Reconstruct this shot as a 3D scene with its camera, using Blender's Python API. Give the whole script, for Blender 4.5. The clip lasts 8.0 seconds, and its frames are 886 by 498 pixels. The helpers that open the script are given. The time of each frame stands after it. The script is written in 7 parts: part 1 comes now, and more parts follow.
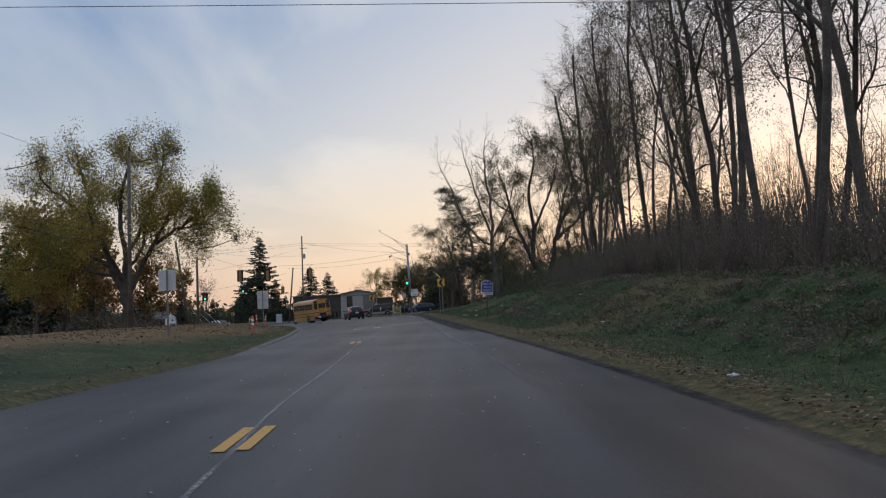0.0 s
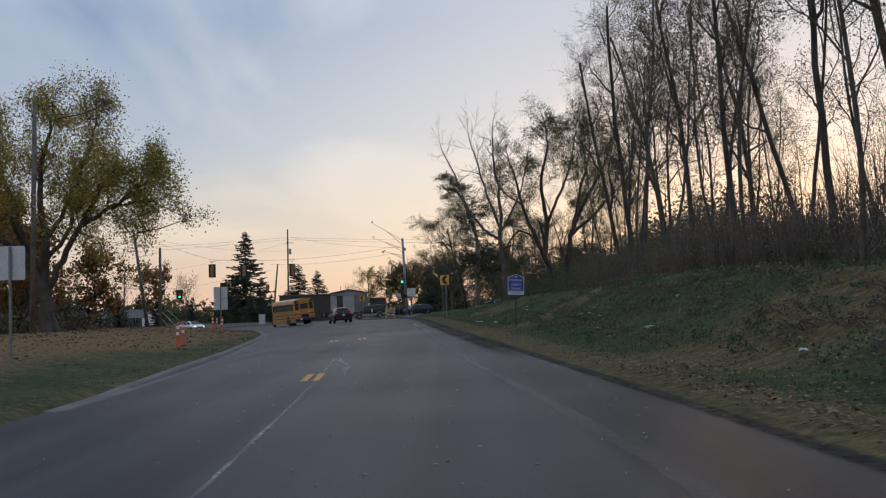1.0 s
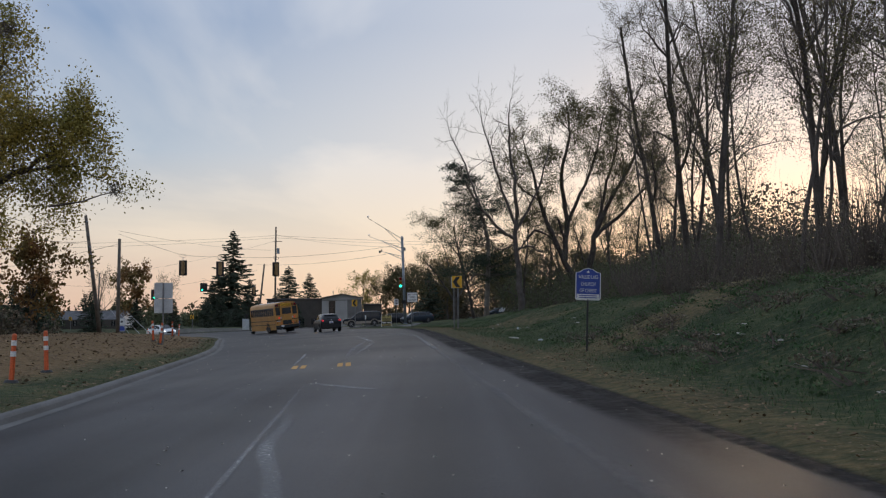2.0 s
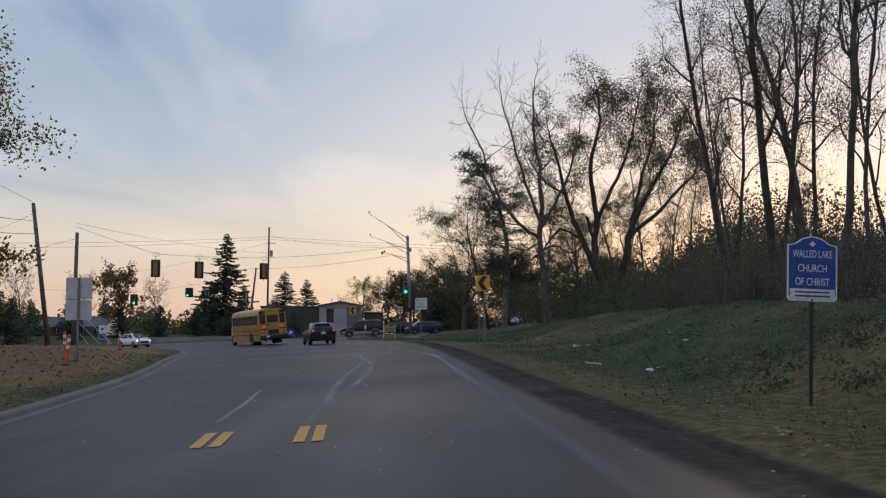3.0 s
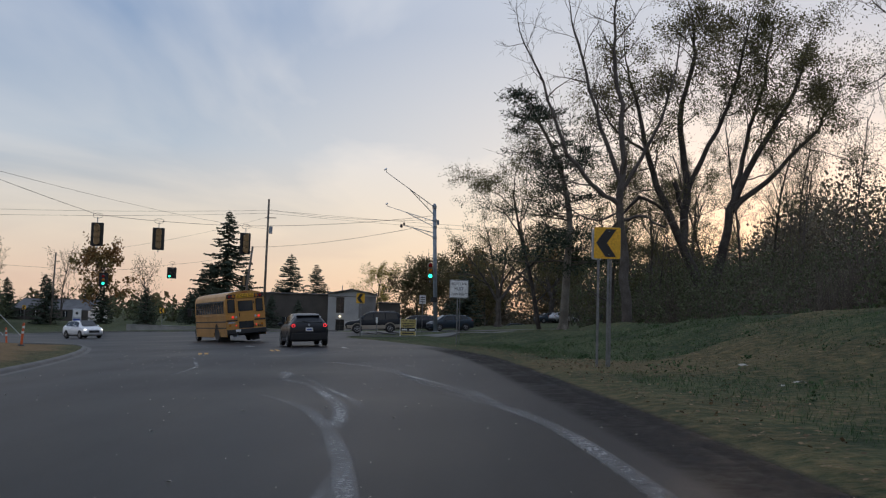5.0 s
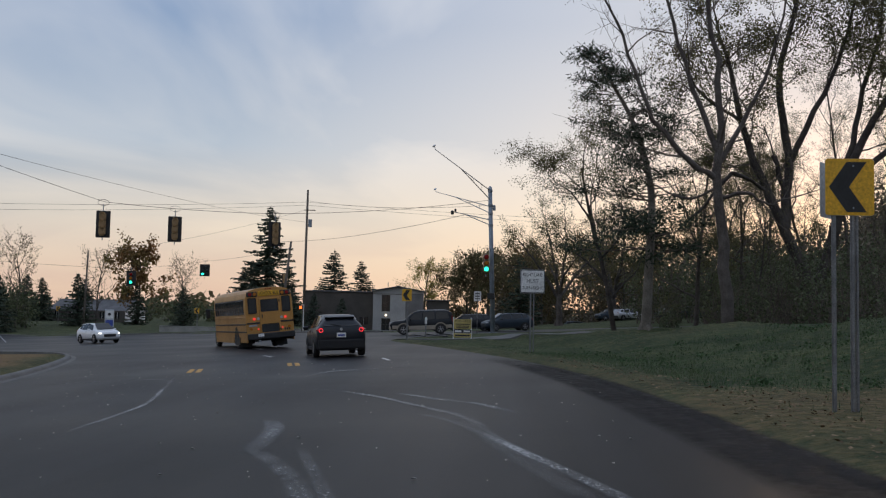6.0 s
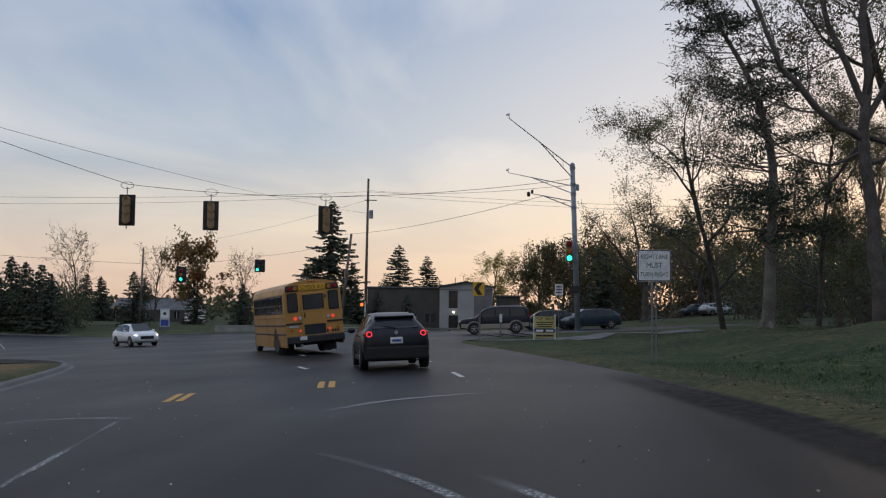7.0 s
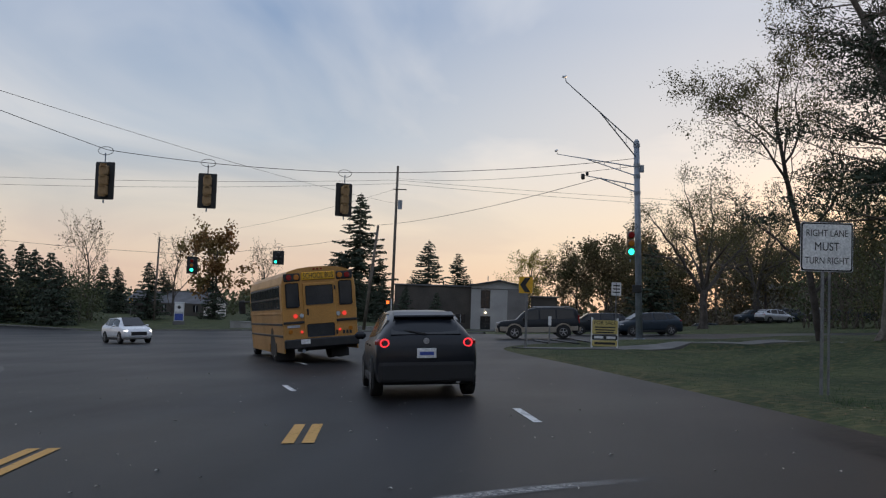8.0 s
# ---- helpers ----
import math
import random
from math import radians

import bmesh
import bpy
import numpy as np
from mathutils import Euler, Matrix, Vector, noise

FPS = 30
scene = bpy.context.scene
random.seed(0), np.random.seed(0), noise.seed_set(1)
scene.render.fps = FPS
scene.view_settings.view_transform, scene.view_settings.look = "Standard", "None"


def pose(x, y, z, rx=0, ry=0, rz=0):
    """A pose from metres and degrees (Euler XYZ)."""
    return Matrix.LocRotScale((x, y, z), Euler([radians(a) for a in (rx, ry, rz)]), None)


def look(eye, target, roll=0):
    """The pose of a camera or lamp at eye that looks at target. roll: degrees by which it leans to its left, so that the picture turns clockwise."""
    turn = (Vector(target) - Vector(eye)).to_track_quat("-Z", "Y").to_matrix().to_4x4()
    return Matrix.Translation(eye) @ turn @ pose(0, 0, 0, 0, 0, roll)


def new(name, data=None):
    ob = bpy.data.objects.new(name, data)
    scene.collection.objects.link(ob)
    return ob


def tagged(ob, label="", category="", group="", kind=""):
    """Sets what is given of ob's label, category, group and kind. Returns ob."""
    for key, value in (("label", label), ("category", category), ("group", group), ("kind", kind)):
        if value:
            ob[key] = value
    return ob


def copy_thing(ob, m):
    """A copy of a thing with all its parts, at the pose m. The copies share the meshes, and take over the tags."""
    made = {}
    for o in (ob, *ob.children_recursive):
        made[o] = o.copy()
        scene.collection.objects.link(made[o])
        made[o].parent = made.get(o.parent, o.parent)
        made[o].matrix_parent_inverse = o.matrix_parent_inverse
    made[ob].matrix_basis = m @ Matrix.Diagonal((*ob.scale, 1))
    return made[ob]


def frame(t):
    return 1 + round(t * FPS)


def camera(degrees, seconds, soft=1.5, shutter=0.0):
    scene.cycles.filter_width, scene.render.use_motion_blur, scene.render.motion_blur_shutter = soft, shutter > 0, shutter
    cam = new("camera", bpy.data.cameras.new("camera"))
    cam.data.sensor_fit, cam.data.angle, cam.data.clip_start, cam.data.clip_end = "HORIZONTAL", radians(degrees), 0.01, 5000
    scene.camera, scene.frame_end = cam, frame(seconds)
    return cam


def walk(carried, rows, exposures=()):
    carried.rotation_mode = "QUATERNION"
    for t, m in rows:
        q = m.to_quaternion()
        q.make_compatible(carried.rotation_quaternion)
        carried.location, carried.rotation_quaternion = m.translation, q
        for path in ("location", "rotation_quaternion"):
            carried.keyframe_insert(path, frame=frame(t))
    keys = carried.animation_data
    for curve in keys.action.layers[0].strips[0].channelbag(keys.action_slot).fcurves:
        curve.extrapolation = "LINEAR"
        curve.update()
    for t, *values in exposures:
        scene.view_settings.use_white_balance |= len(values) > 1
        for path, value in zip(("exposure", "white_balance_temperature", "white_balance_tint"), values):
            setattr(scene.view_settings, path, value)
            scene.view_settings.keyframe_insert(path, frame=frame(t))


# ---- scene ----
cam = camera(48.0, 8.0, soft=1.2)
PATH = [
    (0, (0.53, 0.386, 1.492), (0.528, 2.383, 1.602), -2.5),
    (0.5, (0.104, 9.283, 1.552), (0.108, 11.28, 1.662), -2.3),
    (1, (-0.31, 17.911, 1.592), (-0.301, 19.907, 1.704), -1.8),
    (1.5, (-0.694, 26.336, 1.624), (-0.685, 28.332, 1.738), -1.1),
    (1.7, (-0.926, 29.526, 1.615), (-0.913, 31.522, 1.734), -0.8),
    (3, (-2.159, 48.684, 1.648), (-2.146, 50.678, 1.795), 0.0),
    (3.5, (-2.543, 55.565, 1.686), (-2.528, 57.559, 1.834), 0.5),
    (4, (-2.836, 61.917, 1.691), (-2.825, 63.911, 1.834), 1.1),
    (5.5, (-3.994, 78.885, 1.783), (-4.052, 80.88, 1.912), 1.5),
    (6, (-4.482, 84.001, 1.823), (-4.598, 85.994, 1.948), 1.1),
    (6.5, (-4.978, 88.779, 1.823), (-5.173, 90.766, 1.941), 0.6),
    (7, (-5.653, 93.438, 1.809), (-5.901, 95.419, 1.925), 0.6),
    (7.5, (-6.47, 98.174, 1.776), (-6.752, 100.151, 1.891), 1.0),
    (8, (-7.309, 102.789, 1.721), (-7.616, 104.762, 1.836), 1.9),
]
walk(cam, [(t, look(eye, target, roll)) for t, eye, target, roll in PATH])

# ---- world, sun ----
SUN_AZ = 19.0      # degrees to the right of +y
SUN_EL = 3.0


def nodes_of(mat):
    mat.use_nodes = True
    nt = mat.node_tree
    nt.nodes.clear()
    return nt, nt.nodes, nt.links


def ramp_of(nt, stops, interp="LINEAR"):
    r = nt.nodes.new("ShaderNodeValToRGB")
    r.color_ramp.interpolation = interp
    e = r.color_ramp.elements
    e[0].position, e[0].color = stops[0][0], (*stops[0][1], 1)
    e[1].position, e[1].color = stops[-1][0], (*stops[-1][1], 1)
    for p, c in stops[1:-1]:
        n = e.new(p)
        n.color = (*c, 1)
    return r


def build_world():
    w = bpy.data.worlds.new("dusk_sky")
    scene.world = w
    nt, N, L = nodes_of(w)
    out, bg = N.new("ShaderNodeOutputWorld"), N.new("ShaderNodeBackground")
    tc, sep = N.new("ShaderNodeTexCoord"), N.new("ShaderNodeSeparateXYZ")
    L.new(tc.outputs["Generated"], sep.inputs[0])
    sky = N.new("ShaderNodeTexSky")
    sky.sky_type, sky.sun_disc = "NISHITA", False
    sky.sun_elevation, sky.sun_rotation = radians(SUN_EL), radians(SUN_AZ)
    sk = N.new("ShaderNodeVectorMath")
    sk.operation = "SCALE"
    sk.inputs["Scale"].default_value = 0.02
    L.new(sky.outputs[0], sk.inputs[0])
    # thin high cloud, warm near the horizon and grey-blue above
    cloud = ramp_of(nt, SKY_CLOUD)
    clear = ramp_of(nt, SKY_CLEAR)
    L.new(sep.outputs["Z"], cloud.inputs[0])
    L.new(sep.outputs["Z"], clear.inputs[0])
    # flatten the direction on to a cloud deck for stretched streaks
    dv = N.new("ShaderNodeMath")
    dv.operation = "ADD"
    dv.inputs[1].default_value = 0.16
    L.new(sep.outputs["Z"], dv.inputs[0])
    comb = N.new("ShaderNodeCombineXYZ")
    for k, nm in enumerate("XY"):
        q = N.new("ShaderNodeMath")
        q.operation = "DIVIDE"
        L.new(sep.outputs[nm], q.inputs[0])
        L.new(dv.outputs[0], q.inputs[1])
        L.new(q.outputs[0], comb.inputs[k])
    n1 = N.new("ShaderNodeTexNoise")
    n1.inputs["Scale"].default_value, n1.inputs["Detail"].default_value, n1.inputs["Roughness"].default_value = 0.85, 6, 0.5
    n1.inputs["Distortion"].default_value = 0.6
    mp = N.new("ShaderNodeMapping")
    mp.inputs["Location"].default_value = SKY_SHIFT
    mp.inputs["Rotation"].default_value = (0, 0, radians(-25))
    mp.inputs["Scale"].default_value = (1.0, 0.7, 1)
    L.new(comb.outputs[0], mp.inputs[0])
    L.new(mp.outputs[0], n1.inputs["Vector"])
    mr = N.new("ShaderNodeMapRange")
    mr.inputs["From Min"].default_value, mr.inputs["From Max"].default_value = 0.42, 0.66
    L.new(n1.outputs[0], mr.inputs[0])
    # more cloud towards the sun's side
    sd = Vector((math.sin(radians(SUN_AZ)), math.cos(radians(SUN_AZ)), 0.05)).normalized()
    dot = N.new("ShaderNodeVectorMath")
    dot.operation = "DOT_PRODUCT"
    dot.inputs[1].default_value = sd
    L.new(tc.outputs["Generated"], dot.inputs[0])
    side = N.new("ShaderNodeMapRange")
    side.inputs["From Min"].default_value, side.inputs["From Max"].default_value = 0.78, 0.95
    side.inputs["To Max"].default_value = 0.8
    L.new(dot.outputs["Value"], side.inputs[0])
    add = N.new("ShaderNodeMath")
    add.operation, add.use_clamp = "ADD", True
    L.new(mr.outputs[0], add.inputs[0])
    L.new(side.outputs[0], add.inputs[1])
    mix = N.new("ShaderNodeMix")
    mix.data_type = "RGBA"
    L.new(add.outputs[0], mix.inputs["Factor"])
    L.new(clear.outputs[0], mix.inputs["A"])
    L.new(cloud.outputs[0], mix.inputs["B"])
    # the glow of the low sun behind the haze
    gl = N.new("ShaderNodeMapRange")
    gl.interpolation_type = "SMOOTHERSTEP"
    gl.inputs["From Min"].default_value, gl.inputs["From Max"].default_value = 0.955, 1.0
    L.new(dot.outputs["Value"], gl.inputs[0])
    glow = N.new("ShaderNodeVectorMath")
    glow.operation = "SCALE"
    glow.inputs[0].default_value = SKY_GLOW
    L.new(gl.outputs[0], glow.inputs["Scale"])
    a1, a2 = N.new("ShaderNodeVectorMath"), N.new("ShaderNodeVectorMath")
    L.new(mix.outputs["Result"], a1.inputs[0])
    L.new(glow.outputs[0], a1.inputs[1])
    L.new(a1.outputs[0], a2.inputs[0])
    L.new(sk.outputs[0], a2.inputs[1])
    L.new(a2.outputs[0], bg.inputs["Color"])
    bg.inputs["Strength"].default_value = SKY_STRENGTH
    L.new(bg.outputs[0], out.inputs[0])


SKY_STRENGTH = 1.0
SKY_SHIFT = (0.4, 0.2, 0.0)
SKY_GLOW = (0.10, 0.045, 0.01)
SKY_CLOUD = [(0.0, (0.70, 0.52, 0.405)), (0.04, (0.73, 0.595, 0.485)), (0.09, (0.74, 0.66, 0.58)), (0.15, (0.70, 0.68, 0.68)),
             (0.28, (0.60, 0.63, 0.70)), (0.6, (0.66, 0.70, 0.80)), (1.0, (0.70, 0.75, 0.86))]
SKY_CLEAR = [(0.0, (0.65, 0.465, 0.38)), (0.04, (0.66, 0.52, 0.45)), (0.09, (0.56, 0.53, 0.51)), (0.16, (0.35, 0.44, 0.565)),
             (0.28, (0.178, 0.285, 0.48)), (0.6, (0.46, 0.56, 0.78)), (1.0, (0.54, 0.64, 0.84))]
build_world()
sun = new("sun", bpy.data.lights.new("sun", "SUN"))
sun.data.energy, sun.data.angle, sun.data.color = 0.5, radians(12), (1.0, 0.72, 0.45)
sun.matrix_world = look((60 * math.sin(radians(SUN_AZ)), 60 * math.cos(radians(SUN_AZ)), 60 * math.tan(radians(SUN_EL + 2))), (0, 0, 0))

# ---- materials ----
def surface(name, base, second, rough=0.7, metal=0.0, scale=3.0, fine=40.0, bump=0.2, depth=0.02, spec=0.5, island=0.0, obj=0.0,
            translucent=0.0, coat=0.0, attr=None, third=None, speck=0.0, lanes=0.0):
    """Two-scale procedural surface: broad stains between base and second, fine grain, bump."""
    m = bpy.data.materials.new(name)
    nt, N, L = nodes_of(m)
    out, p = N.new("ShaderNodeOutputMaterial"), N.new("ShaderNodeBsdfPrincipled")
    p.inputs["Roughness"].default_value, p.inputs["Metallic"].default_value = rough, metal
    p.inputs["Specular IOR Level"].default_value = spec
    p.inputs["Coat Weight"].default_value, p.inputs["Coat Roughness"].default_value = coat, 0.08
    geo = N.new("ShaderNodeNewGeometry") if island else None
    tc = N.new("ShaderNodeTexCoord")
    co = tc.outputs["Object"]
    big, small = N.new("ShaderNodeTexNoise"), N.new("ShaderNodeTexNoise")
    big.inputs["Scale"].default_value, big.inputs["Detail"].default_value = scale, 5
    small.inputs["Scale"].default_value, small.inputs["Detail"].default_value, small.inputs["Roughness"].default_value = fine, 4, 0.65
    L.new(co, big.inputs["Vector"])
    L.new(co, small.inputs["Vector"])
    mr = N.new("ShaderNodeMapRange")
    mr.inputs["From Min"].default_value, mr.inputs["From Max"].default_value = 0.36, 0.64
    L.new(big.outputs[0], mr.inputs[0])
    mix = N.new("ShaderNodeMix")
    mix.data_type = "RGBA"
    mix.inputs["A"].default_value, mix.inputs["B"].default_value = (*base, 1), (*second, 1)
    L.new(mr.outputs[0], mix.inputs["Factor"])
    col = mix.outputs["Result"]
    if attr:
        a = N.new("ShaderNodeAttribute")
        a.attribute_name = attr
        jit = N.new("ShaderNodeMath")
        jit.operation = "MULTIPLY_ADD"
        jit.inputs[1].default_value, jit.inputs[2].default_value = 1.6, -0.8
        L.new(small.outputs[0], jit.inputs[0])
        s = N.new("ShaderNodeMath")
        s.operation, s.use_clamp = "ADD", True
        L.new(a.outputs["Fac"], s.inputs[0])
        L.new(jit.outputs[0], s.inputs[1])
        m3 = N.new("ShaderNodeMix")
        m3.data_type = "RGBA"
        m3.inputs["B"].default_value = (*third, 1)
        L.new(s.outputs[0], m3.inputs["Factor"])
        L.new(col, m3.inputs["A"])
        col = m3.outputs["Result"]
    val = N.new("ShaderNodeMapRange")
    val.inputs["From Min"].default_value, val.inputs["From Max"].default_value = 0.3, 0.7
    val.inputs["To Min"].default_value, val.inputs["To Max"].default_value = 0.72, 1.28
    L.new(small.outputs[0], val.inputs[0])
    v = val.outputs[0]
    for flag, node, sock in ((island, geo, "Random Per Island"), (obj, N.new("ShaderNodeObjectInfo") if obj else None, "Random")):
        if flag:
            r = N.new("ShaderNodeMapRange")
            r.inputs["To Min"].default_value, r.inputs["To Max"].default_value = 1 - flag, 1 + flag
            L.new(node.outputs[sock], r.inputs[0])
            mu = N.new("ShaderNodeMath")
            mu.operation = "MULTIPLY"
            L.new(v, mu.inputs[0])
            L.new(r.outputs[0], mu.inputs[1])
            v = mu.outputs[0]
    sc = N.new("ShaderNodeVectorMath")
    sc.operation = "SCALE"
    L.new(col, sc.inputs[0])
    L.new(v, sc.inputs["Scale"])
    col = sc.outputs[0]
    if speck:
        vo = N.new("ShaderNodeTexVoronoi")
        vo.inputs["Scale"].default_value = 90
        L.new(co, vo.inputs["Vector"])
        st = N.new("ShaderNodeMapRange")
        st.inputs["From Min"].default_value, st.inputs["From Max"].default_value = 0.12, 0.28
        st.inputs["To Min"].default_value, st.inputs["To Max"].default_value = speck, 0
        L.new(vo.outputs["Distance"], st.inputs[0])
        m4 = N.new("ShaderNodeMix")
        m4.data_type = "RGBA"
        m4.inputs["B"].default_value = (0.11, 0.11, 0.107, 1)
        L.new(st.outputs[0], m4.inputs["Factor"])
        L.new(col, m4.inputs["A"])
        col = m4.outputs["Result"]
    if lanes:
        # wheel paths: bands drawn out along the road
        mp = N.new("ShaderNodeMapping")
        mp.inputs["Scale"].default_value = (0.9, 0.03, 1)
        mp.inputs["Rotation"].default_value = (0, 0, radians(-4))
        L.new(co, mp.inputs[0])
        ln = N.new("ShaderNodeTexNoise")
        ln.inputs["Scale"].default_value, ln.inputs["Detail"].default_value = 1.0, 4
        L.new(mp.outputs[0], ln.inputs["Vector"])
        lr = N.new("ShaderNodeMapRange")
        lr.inputs["From Min"].default_value, lr.inputs["From Max"].default_value = 0.32, 0.68
        lr.inputs["To Min"].default_value, lr.inputs["To Max"].default_value = 1 - lanes, 1 + lanes
        L.new(ln.outputs[0], lr.inputs[0])
        ls = N.new("ShaderNodeVectorMath")
        ls.operation = "SCALE"
        L.new(col, ls.inputs[0])
        L.new(lr.outputs[0], ls.inputs["Scale"])
        col = ls.outputs[0]
    L.new(col, p.inputs["Base Color"])
    if bump:
        b = N.new("ShaderNodeBump")
        b.inputs["Strength"].default_value, b.inputs["Distance"].default_value = bump, depth
        L.new(small.outputs[0], b.inputs["Height"])
        L.new(b.outputs[0], p.inputs["Normal"])
    rv = N.new("ShaderNodeMapRange")
    rv.inputs["To Min"].default_value, rv.inputs["To Max"].default_value = max(rough - 0.12, 0.02), min(rough + 0.12, 1)
    L.new(big.outputs[0], rv.inputs[0])
    L.new(rv.outputs[0], p.inputs["Roughness"])
    sh = p.outputs[0]
    if translucent:
        tr = N.new("ShaderNodeBsdfTranslucent")
        L.new(col, tr.inputs[0])
        ms = N.new("ShaderNodeMixShader")
        ms.inputs[0].default_value = translucent
        L.new(sh, ms.inputs[1])
        L.new(tr.outputs[0], ms.inputs[2])
        sh = ms.outputs[0]
    L.new(sh, out.inputs[0])
    return m


def lit(name, colour, strength):
    m = bpy.data.materials.new(name)
    nt, N, L = nodes_of(m)
    out, e = N.new("ShaderNodeOutputMaterial"), N.new("ShaderNodeEmission")
    e.inputs[0].default_value, e.inputs[1].default_value = (*colour, 1), strength
    L.new(e.outputs[0], out.inputs[0])
    return m


def worn(name, colour, low, high, scale=6.0, rough=0.7, spec=0.5):
    """Paint or chalky residue that has worn through to the asphalt in places."""
    m = bpy.data.materials.new(name)
    nt, N, L = nodes_of(m)
    out, p, t = N.new("ShaderNodeOutputMaterial"), N.new("ShaderNodeBsdfPrincipled"), N.new("ShaderNodeBsdfTransparent")
    p.inputs["Base Color"].default_value, p.inputs["Roughness"].default_value = (*colour, 1), rough
    p.inputs["Specular IOR Level"].default_value = spec
    tc, n1, n2 = N.new("ShaderNodeTexCoord"), N.new("ShaderNodeTexNoise"), N.new("ShaderNodeTexNoise")
    n1.inputs["Scale"].default_value, n1.inputs["Detail"].default_value, n1.inputs["Roughness"].default_value = scale, 6, 0.7
    n2.inputs["Scale"].default_value, n2.inputs["Detail"].default_value = 0.45, 2
    L.new(tc.outputs["Object"], n1.inputs["Vector"])
    L.new(tc.outputs["Object"], n2.inputs["Vector"])
    a = N.new("ShaderNodeAttribute")
    a.attribute_name = "fade"
    ad = N.new("ShaderNodeMath")
    ad.operation = "MULTIPLY_ADD"
    ad.inputs[1].default_value = 0.5
    L.new(n2.outputs[0], ad.inputs[0])
    L.new(n1.outputs[0], ad.inputs[2])
    mr = N.new("ShaderNodeMapRange")
    mr.inputs["From Min"].default_value, mr.inputs["From Max"].default_value = low, high
    L.new(ad.outputs[0], mr.inputs[0])
    mu = N.new("ShaderNodeMath")
    mu.operation = "MULTIPLY"
    L.new(mr.outputs[0], mu.inputs[0])
    L.new(a.outputs["Fac"], mu.inputs[1])
    ms = N.new("ShaderNodeMixShader")
    L.new(mu.outputs[0], ms.inputs[0])
    L.new(t.outputs[0], ms.inputs[1])
    L.new(p.outputs[0], ms.inputs[2])
    L.new(ms.outputs[0], out.inputs[0])
    return m


ASPHALT = surface("asphalt", (0.0092, 0.0093, 0.0104), (0.0165, 0.0165, 0.0175), rough=0.47, scale=0.13, fine=55, bump=0.3, depth=0.006, spec=0.07, speck=0.22, lanes=0.5, attr="paler", third=(0.052, 0.052, 0.055))
SHOULDER = surface("shoulder_asphalt", (0.017, 0.0165, 0.017), (0.027, 0.026, 0.026), rough=0.85, scale=0.5, fine=40, bump=0.5, depth=0.01)
GRASS = surface("grass_ground", (0.026, 0.042, 0.018), (0.062, 0.078, 0.035), rough=0.95, scale=0.42, fine=4.5, bump=1.0, depth=0.16, spec=0.15,
                attr="litter", third=(0.175, 0.115, 0.058))
BLADES = surface("grass_blades", (0.052, 0.095, 0.042), (0.084, 0.116, 0.054), rough=0.8, scale=0.3, fine=9, bump=0, spec=0.25, island=0.35, translucent=0.25)
LITTER = surface("fallen_leaves", (0.12, 0.078, 0.046), (0.20, 0.14, 0.085), rough=0.85, scale=2, fine=20, bump=0, spec=0.2, island=0.5)
CONCRETE = surface("concrete", (0.090, 0.088, 0.084), (0.14, 0.137, 0.13), rough=0.85, scale=0.6, fine=30, bump=0.3, depth=0.01)
BARK = surface("bark", (0.066, 0.056, 0.050), (0.108, 0.095, 0.085), rough=0.95, scale=1.5, fine=14, bump=0.8, depth=0.05, spec=0.2, obj=0.25)
BARK_PALE = surface("pale_bark", (0.12, 0.105, 0.088), (0.20, 0.18, 0.155), rough=0.95, scale=1.2, fine=10, bump=0.7, depth=0.05, spec=0.2, obj=0.15)
TWIG = surface("twigs", (0.095, 0.078, 0.066), (0.14, 0.118, 0.10), rough=0.95, scale=0.8, fine=10, bump=0, spec=0.2)
LEAF_YELLOW = surface("yellow_green_leaves", (0.37, 0.275, 0.065), (0.23, 0.215, 0.06), rough=0.7, scale=0.35, fine=5, bump=0, spec=0.3, island=0.4, translucent=0.4)
LEAF_OLIVE = surface("olive_leaves", (0.10, 0.10, 0.045), (0.14, 0.125, 0.06), rough=0.75, scale=0.4, fine=5, bump=0, spec=0.25, island=0.4, translucent=0.35)
LEAF_BROWN = surface("brown_leaves", (0.14, 0.10, 0.055), (0.10, 0.098, 0.045), rough=0.8, scale=0.4, fine=5, bump=0, spec=0.2, island=0.45, translucent=0.3)
LEAF_RUST = surface("rust_leaves", (0.24, 0.12, 0.05), (0.17, 0.14, 0.055), rough=0.8, scale=0.4, fine=5, bump=0, spec=0.2, island=0.4, translucent=0.35)
LEAF_GREEN = surface("dark_green_leaves", (0.075, 0.092, 0.048), (0.105, 0.115, 0.060), rough=0.75, scale=0.4, fine=5, bump=0, spec=0.25, island=0.4, translucent=0.25)
LEAF_DARK = surface("dark_undergrowth_leaves", (0.165, 0.130, 0.098), (0.118, 0.116, 0.076), rough=0.8, scale=0.4, fine=5, bump=0, spec=0.2, island=0.45, translucent=0.12)
NEEDLE = surface("needles", (0.046, 0.062, 0.046), (0.066, 0.080, 0.056), rough=0.9, scale=0.5, fine=6, bump=0, spec=0.08, island=0.4, translucent=0.1)
POLEWOOD = surface("weathered_pole_wood", (0.085, 0.070, 0.056), (0.15, 0.13, 0.11), rough=0.9, scale=1.4, fine=25, bump=0.5, depth=0.02)
GALV = surface("galvanised_steel", (0.20, 0.235, 0.28), (0.28, 0.315, 0.355), rough=0.55, metal=0.3, scale=2.5, fine=30, bump=0.05)
POSTMETAL = surface("post_steel", (0.16, 0.16, 0.165), (0.24, 0.24, 0.24), rough=0.6, metal=0.5, scale=4, fine=40, bump=0.1)
